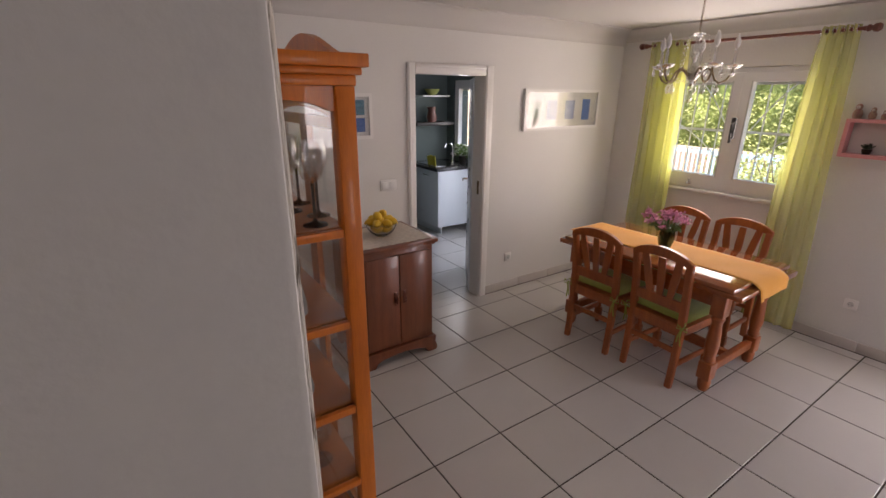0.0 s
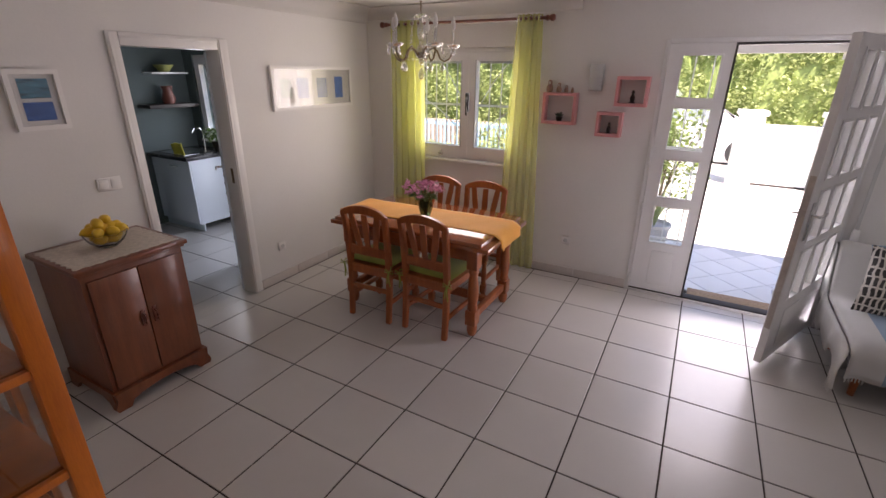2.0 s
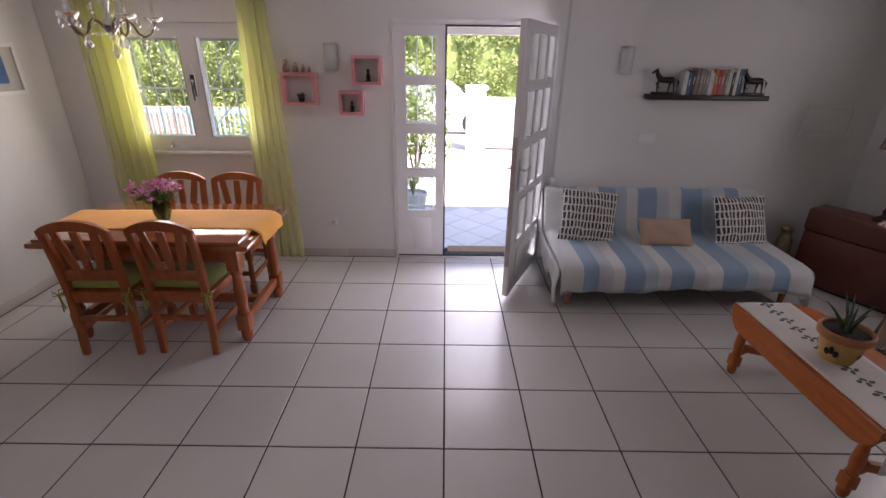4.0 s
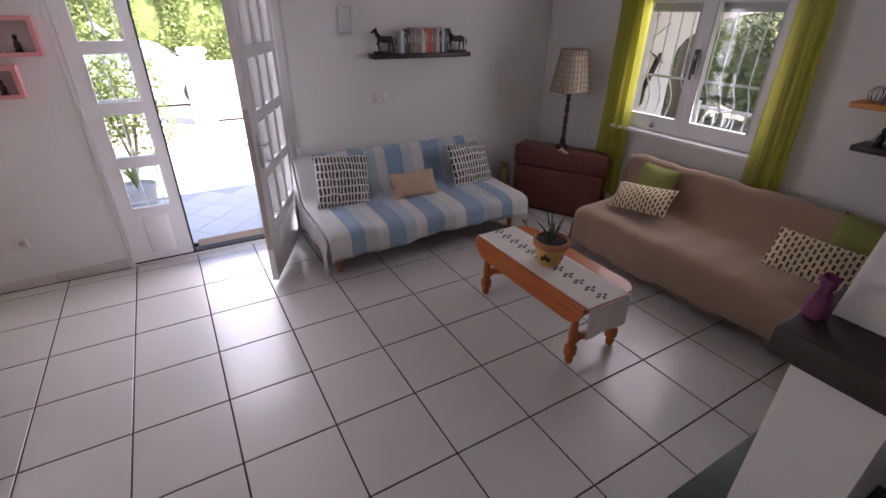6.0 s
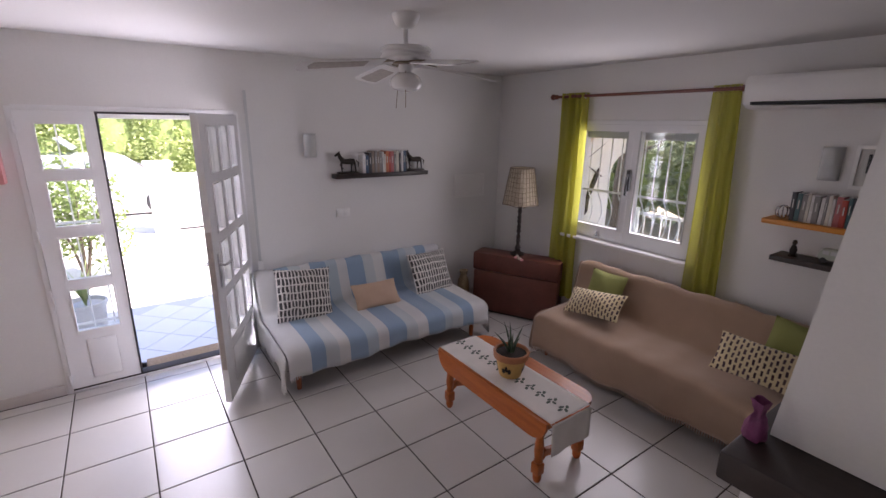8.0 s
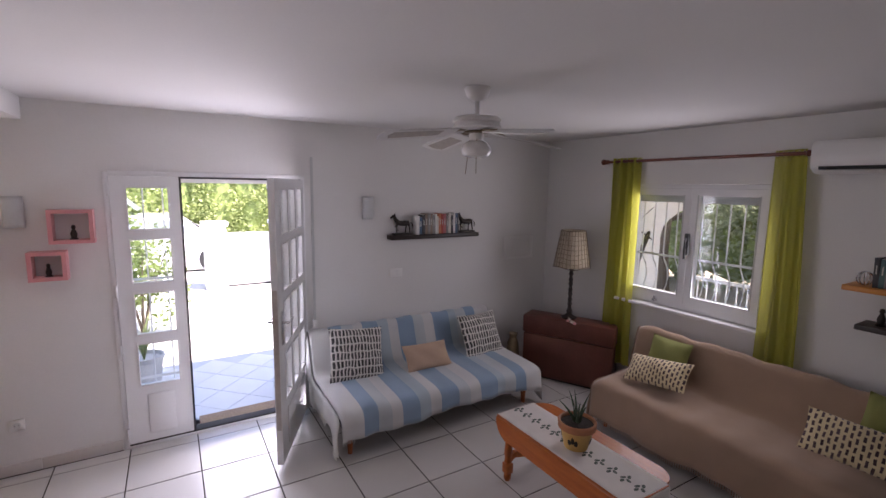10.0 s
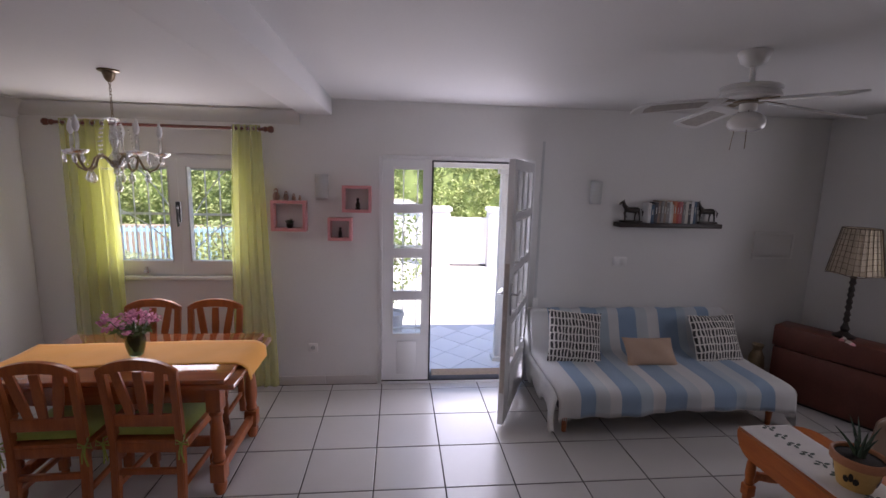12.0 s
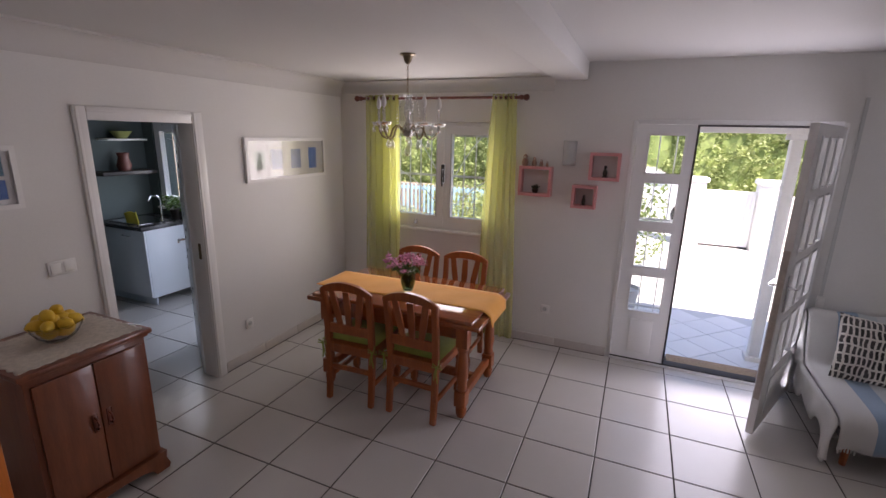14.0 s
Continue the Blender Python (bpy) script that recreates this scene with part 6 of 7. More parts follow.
def book_row(m, length, order, seed, group, hmin, hmax, label):
    rng = random.Random(seed)
    s, k = 0.0, 0
    while s < length - 0.014:
        t = min(rng.uniform(0.016, 0.034), length - s)
        book(m @ pose(s, rng.uniform(-0.008, 0), 0, 0, rng.choice((0, 0, 0, 1.5)), 0), t - 0.001, rng.uniform(hmin, hmax), 0.10, BOOKS[order[k % len(order)]], label, group)
        s += t
        k += 1


# spines face the room: local y points into the room
book_row(Matrix(((0, -1, 0, 4.300), (1, 0, 0, -2.703), (0, 0, 1, 1.5435), (0, 0, 0, 1))), 0.49, (1, 5, 6, 1, 2, 0, 8, 3, 7, 2, 6, 0, 4, 0, 4), 3, "books on the dark shelf", 0.165, 0.205, "paperback in a row between bronze horses")


def horse(m, label):
    d = bmesh.new()
    box(d, -0.095, 0.095, -0.034, 0.034, 0.0, 0.018, 0.003)
    tube(d, [(-0.065, 0, 0.115), (-0.03, 0, 0.112), (0.02, 0, 0.112), (0.055, 0, 0.12)], [0.022, 0.028, 0.025, 0.026], 10)
    tube(d, [(0.045, 0, 0.12), (0.075, 0, 0.155), (0.085, 0, 0.185)], [0.024, 0.018, 0.013], 10)
    tube(d, [(0.078, 0, 0.187), (0.10, 0, 0.178), (0.122, 0, 0.162)], [0.014, 0.012, 0.008], 8)
    for y in (-0.006, 0.006):
        tube(d, [(0.08, y, 0.19), (0.078, y, 0.208)], [0.004, 0.001], 5)
    for x, y, b, f in ((-0.06, 0.014, -0.01, -0.015), (-0.055, -0.014, 0.012, 0.015), (0.05, 0.014, 0.03, 0.0), (0.05, -0.014, 0.006, 0.0)):
        lift = 0.03 if b == 0.03 else 0.0
        tube(d, [(x, y, 0.11), (x + b, y, 0.065 + lift * 0.6), (x + f, y, 0.018 + lift)], [0.013, 0.007, 0.006], 7)
    tube(d, [(-0.085, 0, 0.12), (-0.108, 0, 0.10), (-0.105, 0, 0.055)], [0.006, 0.008, 0.002], 6)
    return single("horse_bookend", d, M_BRONZE, m, label, "bookend", group="horse bookends", smooth=55)


horse(pose(4.245, -2.086, 1.5435, 0, 0, 90), "dark bronze horse bookend facing outward")
horse(pose(4.245, -2.812, 1.5435, 0, 0, 90), "dark bronze horse bookend against the books")


def wall_niche():
    d = thing("wall_panel", pose(X_FRONT - 0.0005, -3.575, 1.336), "white flush meter cabinet door on the wall", "meter cabinet")
    part("panel_frame", wall_cells(bmesh.new(), "y", -0.21, 0.21, -0.012, 0, -0.13, 0.13, [(-0.185, 0.185, -0.105, 0.105)]), M_WHITE, d, smooth=None)
    part("panel_door", box(bmesh.new(), -0.008, -0.001, -0.182, 0.182, -0.10, 0.102, 0.002), M_WHITE, d)


wall_niche()

ROT = Matrix(((1, 0, 0, 0), (0, 1, 0, Y_RIGHT), (0, 0, 1, 0), (0, 0, 0, 1)))
single("floating_shelf", box(bmesh.new(), 0.72, 1.457, 0.001, 0.20, 1.405, 1.438, 0.004), M_ORANGE, ROT, "orange lacquered floating shelf with books", "shelf")
single("floating_shelf", box(bmesh.new(), 0.72, 1.370, 0.001, 0.20, 1.170, 1.203, 0.004), M_WENGE, ROT, "dark brown floating shelf with small ornaments", "shelf")
book_row(ROT @ pose(0.89, 0.06, 1.4385), 0.44, (0, 6, 2, 0, 9, 1, 9, 3, 8, 6, 2, 0, 6), 9, "books on the orange shelf", 0.16, 0.185, "paperback standing on the orange shelf")


def wire_ball(m):
    bm = bmesh.new()
    for k in range(5):
        t = radians(36 * k)
        tube(bm, [(0.042 * math.cos(a) * math.cos(t), 0.042 * math.cos(a) * math.sin(t), 0.045 + 0.042 * math.sin(a)) for a in [2 * math.pi * i / 16 for i in range(17)]], 0.004, 5)
    return single("wire_ornament", bm, M_CHROME, m, "round silver wire ornament on the orange shelf", "ornament")


wire_ball(ROT @ pose(1.376, 0.11, 1.4385))
small_figure(ROT @ pose(1.272, 0.11, 1.2035), 0.11, M_BRONZE, "small bronze figure on the dark shelf")


def toy_van(m):
    d = thing("toy_van", m, "small pale green toy van on the dark shelf", "toy")
    side = [(-0.085, 0.022), (0.085, 0.022), (0.088, 0.05), (0.07, 0.088), (-0.08, 0.09), (-0.088, 0.055)]
    bm = slab(bmesh.new(), side, 0.07, "y", -0.035)
    bmesh.ops.bevel(bm, geom=bm.edges[:], offset=0.006, segments=2, affect="EDGES")
    part("body", bm, M_TOY, d)
    for x in (-0.055, 0.055):
        for y in (-0.036, 0.028):
            part("wheel", rod(bmesh.new(), (x, y, 0.018), (x, y + 0.008, 0.018), 0.018, seg=14), M_TYRE, d)
    for x0, x1 in ((-0.07, -0.025), (-0.018, 0.025), (0.032, 0.065)):
        part("window", box(bmesh.new(), x0, x1, 0.0352, 0.0362, 0.056, 0.08), M_GREYPLAST, d, smooth=None)


M_TOY = mat("pale_green_enamel", (0.42, 0.46, 0.38), 0.3, var=0.06, coat=0.4)
toy_van(ROT @ pose(1.05, 0.10, 1.2035))
framed("framed_picture", Matrix(((-1, 0, 0, 1.10), (0, -1, 0, Y_RIGHT), (0, 0, 1, 1.66), (0, 0, 0, 1))), 0.30, 0.26, 0.02, M_MOUNT, "small grey framed picture with a dark print", [(0.06, 0.17, 0.10, 0.21, M_BLACK)])


def air_conditioner():
    d = thing("air_conditioner", pose(1.70, Y_RIGHT, 2.13) @ Matrix.Diagonal((1, 1, 0.85, 1)), "white wall-mounted air conditioner beside the curtain", "air conditioner")
    prof = [(0.0, 0.0), (0.14, 0.0), (0.20, 0.035), (0.215, 0.10), (0.215, 0.20), (0.19, 0.245), (0.0, 0.25)]
    bm = bmesh.new()
    a = [bm.verts.new((0, y, z)) for y, z in prof]
    b = [bm.verts.new((-0.85, y, z)) for y, z in prof]
    bm.faces.new(a), bm.faces.new(b[::-1])
    for i in range(len(prof)):
        j = (i + 1) % len(prof)
        bm.faces.new((a[i], b[i], b[j], a[j]))
    bmesh.ops.bevel(bm, geom=bm.edges[:], offset=0.008, segments=2, affect="EDGES")
    part("housing", bm, M_WHITE, d)
    part("outlet", box(bmesh.new(), -0.80, -0.05, 0.1965, 0.2185, 0.028, 0.052, 0.004), M_BLACK, d, "dark air outlet slot")
    part("louvre", box(bmesh.new(), -0.79, -0.06, 0.150, 0.2165, 0.016, 0.021, 0.002), M_WHITE, d)


air_conditioner()


def ceiling_fan():
    d = thing("ceiling_fan", pose(2.40, -1.63, Z_LIVING) @ Matrix.Diagonal((1.1, 1.1, 1.0, 1)), "white ceiling fan with four cane blades and an opal lamp", "ceiling fan")
    part("canopy", lathe(bmesh.new(), [(0, 0), (0.062, 0), (0.064, -0.01), (0.05, -0.05), (0.025, -0.068), (0, -0.07)], 22), M_FANWHITE, d)
    part("down_rod", rod(bmesh.new(), (0, 0, -0.065), (0, 0, -0.155), 0.011), M_FANWHITE, d)
    part("motor", lathe(bmesh.new(), [(0, -0.145), (0.04, -0.148), (0.105, -0.155), (0.118, -0.165), (0.118, -0.178), (0.110, -0.182), (0.110, -0.195), (0.118, -0.199), (0.118, -0.212), (0.09, -0.222), (0, -0.224)], 28), M_FANWHITE, d)
    part("trim_ring", lathe(bmesh.new(), [(0.05, -0.2245), (0.06, -0.228), (0.06, -0.234), (0.045, -0.236), (0, -0.2365)], 20), M_BRASS, d, "brass ring")
    part("switch_cup", lathe(bmesh.new(), [(0.034, -0.237), (0.036, -0.262), (0.03, -0.274), (0, -0.275)], 18), M_FANWHITE, d)
    part("globe", lathe(bmesh.new(), [(0.034, -0.276), (0.045, -0.282), (0.066, -0.298), (0.074, -0.318), (0.073, -0.340), (0.062, -0.356), (0.034, -0.366), (0.0, -0.368)], 22), M_OPAL, d, "opal glass globe")
    for s in (-1, 1):
        part("pull_chain", rod(bmesh.new(), (0.03 * s, 0.02, -0.27), (0.045 * s, 0.03, -0.45), 0.0018, seg=5), M_BRASS, d)
    for k in range(4):
        a = radians(FAN_TURN + 90 * k)
        m = Matrix.Rotation(a, 4, "Z") @ pose(0, 0, -0.220, 0, 7, 0) @ pose(0, 0, 0, 12, 0, 0)
        out = [(0.12, -0.045), (0.14, -0.055), (0.47, -0.068), (0.50, -0.055), (0.51, 0.0), (0.50, 0.055), (0.47, 0.068), (0.14, 0.055), (0.12, 0.045)]
        bm = slab(bmesh.new(), out, 0.006, "z", -0.003)
        bmesh.ops.transform(bm, matrix=m, verts=bm.verts)
        blade = part("blade", bm, M_FANWHITE, d)
        bm = slab(bmesh.new(), [(0.2, -0.036), (0.45, -0.045), (0.465, 0.0), (0.45, 0.045), (0.2, 0.036)], 0.0012, "z", -0.0045)
        bmesh.ops.transform(bm, matrix=m, verts=bm.verts)
        part("cane_inset", bm, M_CANE, blade, "woven cane inset", smooth=None)
        bm = box(bmesh.new(), 0.06, 0.16, -0.014, 0.014, 0.0035, 0.008)
        bmesh.ops.transform(bm, matrix=m, verts=bm.verts)
        part("blade_iron", bm, M_BRASS, blade)


FAN_TURN = -3
ceiling_fan()


# ---- fireplace ----
def fireplace():
    d = thing("fireplace", pose(0, 0, 0), "white plastered fireplace with a dark wooden mantel", "fireplace")
    bm = bmesh.new()
    lo = [(-1.195, -1.81), (0.635, -1.84), (0.635, -2.45), (-1.195, -2.45)]
    hi = [(-1.195, -1.88), (0.53, -1.90), (0.53, -2.45), (-1.195, -2.45)]
    a = [bm.verts.new((x, y, 1.125)) for x, y in lo]
    b = [bm.verts.new((x, y, Z_LIVING - 0.003)) for x, y in hi]
    bm.faces.new(a[::-1]), bm.faces.new(b)
    for i in range(4):
        bm.faces.new((a[i], a[(i + 1) % 4], b[(i + 1) % 4], b[i]))
    part("hood", bm, M_WALL, d, smooth=None)
    bm = box(bmesh.new(), -1.195, 0.69, -2.45, -1.645, 1.03, 1.122, 0.012)
    part("mantel", bm, M_WENGE, d, "dark wooden mantel beam")
    part("pier", box(bmesh.new(), 0.40, 0.64, -2.44, -1.72, 0.345, 1.029), M_WALL, d, smooth=None)
    part("back_wall", box(bmesh.new(), -1.195, 0.40, -2.44, -2.30, 0.345, 1.029), M_WALL, d, smooth=None)
    part("hearth", box(bmesh.new(), -1.195, 0.74, -2.45, -1.60, 0.0, 0.31, 0.008), M_WALL, d)
    part("hearth_slab", box(bmesh.new(), -1.19, 0.76, -2.45, -1.58, 0.3105, 0.344, 0.004), M_HEARTH, d, "dark green stone slab")


fireplace()


def gift_bag():
    bm = bmesh.new()
    rings = []
    for z, r in ((0, 0.045), (0.02, 0.055), (0.07, 0.052), (0.11, 0.032), (0.125, 0.02), (0.15, 0.03), (0.185, 0.045)):
        rings.append([bm.verts.new(((r + 0.008 * math.sin(5 * a + z * 40)) * math.cos(a), 0.8 * (r + 0.008 * math.sin(4 * a)) * math.sin(a), z + 0.006 * math.sin(3 * a))) for a in [2 * math.pi * i / 20 for i in range(20)]])
    for p, q in zip(rings, rings[1:]):
        for i in range(20):
            bm.faces.new((p[i], p[(i + 1) % 20], q[(i + 1) % 20], q[i]))
    bm.faces.new(rings[0][::-1])
    return single("gift_bag", bm, M_PURPLE, pose(0.655, -1.78, 1.1225, 0, 0, 20) @ Matrix.Diagonal((0.56, 0.56, 0.70, 1)), "purple gauze bag tied shut on the mantel", "bag", smooth=60)


gift_bag()

# ---- kitchen seen through the doorway ----
def kitchen_run():
    d = thing("sink_cabinet", pose(3.30, 4.86, 0), "white kitchen base cabinet with a bright end panel", "kitchen cabinet")
    part("end_panel", box(bmesh.new(), 0.02, 0.60, 0.0, 0.018, 0.10, 0.86, 0.002), M_KITCHUNIT, d)
    part("body", box(bmesh.new(), 0.02, 0.60, 0.0185, 0.755, 0.10, 0.86), M_KITCHUNIT, d, smooth=None)
    for i in range(1):
        door = part("door", box(bmesh.new(), 0.0, 0.0195, 0.003 + i * 0.6, 0.597 + i * 0.6, 0.11, 0.855, 0.002), M_KITCHUNIT, d)
        part("handle", box(bmesh.new(), -0.02, -0.0005, 0.22 + i * 0.6, 0.36 + i * 0.6, 0.78, 0.79, 0.002), M_CHROME, door)
    for x in (0.08, 0.54):
        part("foot", rod(bmesh.new(), (x, 0.06, 0.0), (x, 0.06, 0.10), 0.018), M_BLACK, d)
    part("plinth", box(bmesh.new(), 0.06, 0.075, 0.02, 0.755, 0.002, 0.099), M_KITCHUNIT, d)
    return d


kitchen_run()
single("worktop", box(bmesh.new(), 3.27, 3.945, 4.845, K_NORTH - 0.002, 0.8605, 0.90, 0.004), M_WORKTOP, pose(0, 0, 0), "dark speckled kitchen worktop", "worktop")


def sink():
    d = thing("sink", pose(3.56, 5.25, 0.9005), "steel sink with a swan neck tap in the worktop", "sink")
    part("rim", wall_cells(bmesh.new(), "x", -0.2, 0.2, -0.25, 0.25, 0.0, 0.006, []), M_CHROME, d)
    part("tap", tube(bmesh.new(), [(0.17, -0.1, 0.005), (0.17, -0.1, 0.22), (0.14, -0.1, 0.27), (0.06, -0.1, 0.27), (0.03, -0.1, 0.22)], 0.011), M_CHROME, d)


sink()
bm = bmesh.new()
sheet(bm, 8, 10, lambda u, v: (0.03 * math.sin(u * 5) + 0.02 * v, (u - 0.5) * 0.14, 0.13 * (1 - v) + 0.01 * math.sin(u * 12)))
tea = single("tea_towel", bm, M_YELLOW, pose(3.38, 5.14, 0.9005), "yellow cloth hanging over the sink edge", "towel", smooth=60)
tea.modifiers.new("thickness", "SOLIDIFY").thickness = 0.006


def herb_pot():
    d = thing("potted_plant", pose(3.84, 5.06, 0.9005), "leafy green herb in a dark pot by the kitchen window", "plant")
    part("pot", lathe(bmesh.new(), [(0, 0), (0.05, 0), (0.065, 0.11), (0.06, 0.11), (0, 0.10)], 18), M_BRONZE, d)
    rng = random.Random(12)
    bm = bmesh.new()
    for i in range(170):
        a, r, z = rng.uniform(0, 6.28), 0.12 * math.sqrt(rng.random()), rng.uniform(0.10, 0.27)
        c = Vector((r * math.cos(a), r * math.sin(a), z))
        q = Euler((rng.uniform(-1, 1), rng.uniform(-1, 1), rng.uniform(0, 6.3))).to_matrix()
        s = rng.uniform(0.015, 0.028)
        bm.faces.new([bm.verts.new(c + q @ Vector(p) * s) for p in ((0, -1, 0), (0.6, 0, 0.15), (0, 1, 0), (-0.6, 0, 0.15))])
    part("leaves", bm, M_LEAF, d)


herb_pot()
single("kitchen_shelf", box(bmesh.new(), 3.42, 3.86, K_NORTH - 0.20, K_NORTH - 0.002, 1.78, 1.80, 0.003), M_WHITE, pose(0, 0, 0), "white kitchen wall shelf with a bowl", "shelf")
single("kitchen_shelf", box(bmesh.new(), 3.30, 3.90, K_NORTH - 0.24, K_NORTH - 0.002, 1.405, 1.445, 0.003), M_WENGE, pose(0, 0, 0), "dark kitchen wall shelf with a pot", "shelf")
single("bowl", lathe(bmesh.new(), [(0, 0), (0.05, 0), (0.11, 0.08), (0.105, 0.08), (0.045, 0.01), (0, 0.01)], 20), M_OLIVE, pose(3.62, K_NORTH - 0.115, 1.8005), "olive green bowl on the white kitchen shelf", "bowl")
single("jug", lathe(bmesh.new(), [(0, 0), (0.06, 0), (0.075, 0.06), (0.05, 0.15), (0.065, 0.20), (0.06, 0.20), (0.04, 0.15), (0, 0.14)], 20), M_TRUNK, pose(3.60, K_NORTH - 0.13, 1.4455), "dark brown jug on the dark kitchen shelf", "jug")

# ---- porch, drive and garden ----
X_OUT = X_FRONT + 0.25
structure("ground", box(bmesh.new(), -300, 300, -300, 300, -0.5, -0.17), M_EARTH, "dry garden ground reaching to the hills", "ground")
structure("pavement_drive", box(bmesh.new(), 6.25, 14.5, -9.0, 2.2, -0.1695, -0.115), M_PAVING, "pale sunlit paved drive", "pavement")
porch = structure("pavement_porch", box(bmesh.new(), X_OUT, 6.25, -4.3, 3.4, -0.1695, -0.095), M_GREYPLAST, "porch floor of pale tiles laid diagonally", "pavement")
structure("porch_roof", box(bmesh.new(), X_OUT, 5.15, -4.4, 0.95, 2.32, 2.48), M_STUCCO, "white porch roof slab", "roof")
structure("porch_beam", box(bmesh.new(), 4.95, 5.13, -4.4, 0.95, 2.005, 2.3195), M_STUCCO, "white porch edge beam", "beam")
structure("house_roof", box(bmesh.new(), -1.8, X_OUT - 0.002, -4.6, 6.8, 2.7005, 2.9), M_STUCCO, "flat white roof of the house", "roof")
structure("door_step", box(bmesh.new(), X_FRONT, X_OUT, -1.172, 0.177, -0.1495, -0.004), M_PORCH, "pale tiled door step", "step")
single("door_mat", box(bmesh.new(), 4.385, 4.553, -1.12, -0.31, -0.0035, 0.024, 0.005), M_COIR, pose(0, 0, 0), "brown coir door mat on the threshold", "door mat")


def porch_post(y):
    d = thing("porch_post", pose(5.04, y, -0.095), "slim white porch post", "post", group="porch posts")
    part("shaft", box(bmesh.new(), -0.045, 0.045, -0.045, 0.045, 0.05, 2.05, 0.008), M_STUCCO, d)
    part("foot", box(bmesh.new(), -0.07, 0.07, -0.07, 0.07, 0.0, 0.05, 0.006), M_STUCCO, d)
    part("capital", box(bmesh.new(), -0.07, 0.07, -0.07, 0.07, 2.05, 2.0995, 0.006), M_STUCCO, d)


for y in (-4.2, -1.09, 0.75):
    porch_post(y)


def leaf_cloud(bm, centre, radii, count, size, rng, shell=0.55):
    for _ in range(count):
        v = Vector((rng.gauss(0, 1), rng.gauss(0, 1), rng.gauss(0, 1))).normalized()
        k = shell + (1 - shell) * rng.random() ** 0.5
        c = Vector(centre) + Vector((v.x * radii[0], v.y * radii[1], v.z * radii[2])) * k
        q = Euler((rng.uniform(-1.2, 1.2), rng.uniform(-1.2, 1.2), rng.uniform(0, 6.3))).to_matrix()
        s = size * rng.uniform(0.6, 1.3)
        bm.faces.new([bm.verts.new(c + q @ Vector(p) * s) for p in ((0, -1, 0), (0.5, 0, 0.15), (0, 1, 0), (-0.5, 0, 0.15))])


def hedge(name, m, length, high, deep, count, size, material, label, seed):
    """A clipped but shaggy hedge along local y."""
    rng = random.Random(seed)
    d = thing(name, m, label, "hedge")
    core = bmesh.new()
    n = int(length / 0.9)
    for i in range(n):
        y = length * (i + 0.5) / n
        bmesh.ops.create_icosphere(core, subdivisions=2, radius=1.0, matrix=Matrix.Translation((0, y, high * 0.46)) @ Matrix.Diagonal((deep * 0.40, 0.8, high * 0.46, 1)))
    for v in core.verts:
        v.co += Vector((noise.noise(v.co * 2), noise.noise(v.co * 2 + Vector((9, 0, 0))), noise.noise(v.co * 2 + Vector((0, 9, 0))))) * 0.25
    # filler core whose dark green stands in for shade between the leaves
    part("shaded_core", core, M_SHADELEAF, d)
    leaves = bmesh.new()
    for _ in range(count):
        y = rng.uniform(0, length)
        z = high * rng.random() ** 0.8
        face = deep * (0.42 + 0.16 * noise.noise(Vector((y * 1.3, z * 1.6, seed))) + 0.10 * noise.noise(Vector((y * 4, z * 4, seed))))
        top = high * (0.95 + 0.14 * noise.noise(Vector((y * 0.7, 3.0, seed))))
        if z > top:
            continue
        if rng.random() < 0.22:
            c = Vector((rng.uniform(-1, 0.8) * deep * 0.5, y, top + rng.uniform(-0.12, 0.10)))
        else:
            c = Vector((-face + rng.uniform(-0.06, 0.12), y, z))
        q = Euler((rng.uniform(-1.1, 1.1), rng.uniform(-1.1, 1.1), rng.uniform(0, 6.3))).to_matrix()
        s = size * rng.uniform(0.6, 1.4)
        leaves.faces.new([leaves.verts.new(c + q @ Vector(p) * s) for p in ((0, -1, 0), (0.55, 0, 0.18), (0, 1, 0), (-0.55, 0, 0.18))])
    ob = part("leaves", leaves, material, d, smooth=None)
    ob["kind"] = "stuff"
    return d


# Leaf green darkened for the shade deep inside the hedges
M_SHADELEAF = mat("shaded_inner_leaf", (0.20, 0.26, 0.07), 0.8, var=0.5, scale=3, fine=12)
hedge("hedge", pose(14.8, -10, -0.17), 24, 3.8, 1.8, 46000, 0.055, M_HEDGE, "tall dense green hedge beyond the gate", 3)
hedge("hedge", pose(12.2, 3.1, -0.17), 11, 4.1, 1.6, 38000, 0.042, M_HEDGE, "tall green hedge behind the pool fence", 4)


def shrub(m, rx, rz, count, size, material, label, seed):
    rng = random.Random(seed)
    d = thing("shrub", m, label, "shrub")
    wd = bmesh.new()
    for i in range(6):
        a = i * 1.05 + rng.uniform(-0.2, 0.2)
        tube(wd, [(0, 0, 0), (0.2 * rx * math.cos(a), 0.2 * rx * math.sin(a), rz * 0.6), (0.6 * rx * math.cos(a), 0.6 * rx * math.sin(a), rz * 1.3)], [0.02, 0.014, 0.005], 6)
    part("stems", wd, M_BARK, d)
    bm = bmesh.new()
    for k in range(7):
        a = rng.uniform(0, 6.28)
        c = (0.45 * rx * math.cos(a), 0.45 * rx * math.sin(a), rz * rng.uniform(0.5, 1.5))
        leaf_cloud(bm, c, (rx * 0.6, rx * 0.6, rz * 0.55), count // 7, size, rng, 0.3)
    ob = part("leaves", bm, material, d, smooth=None)
    ob["kind"] = "stuff"


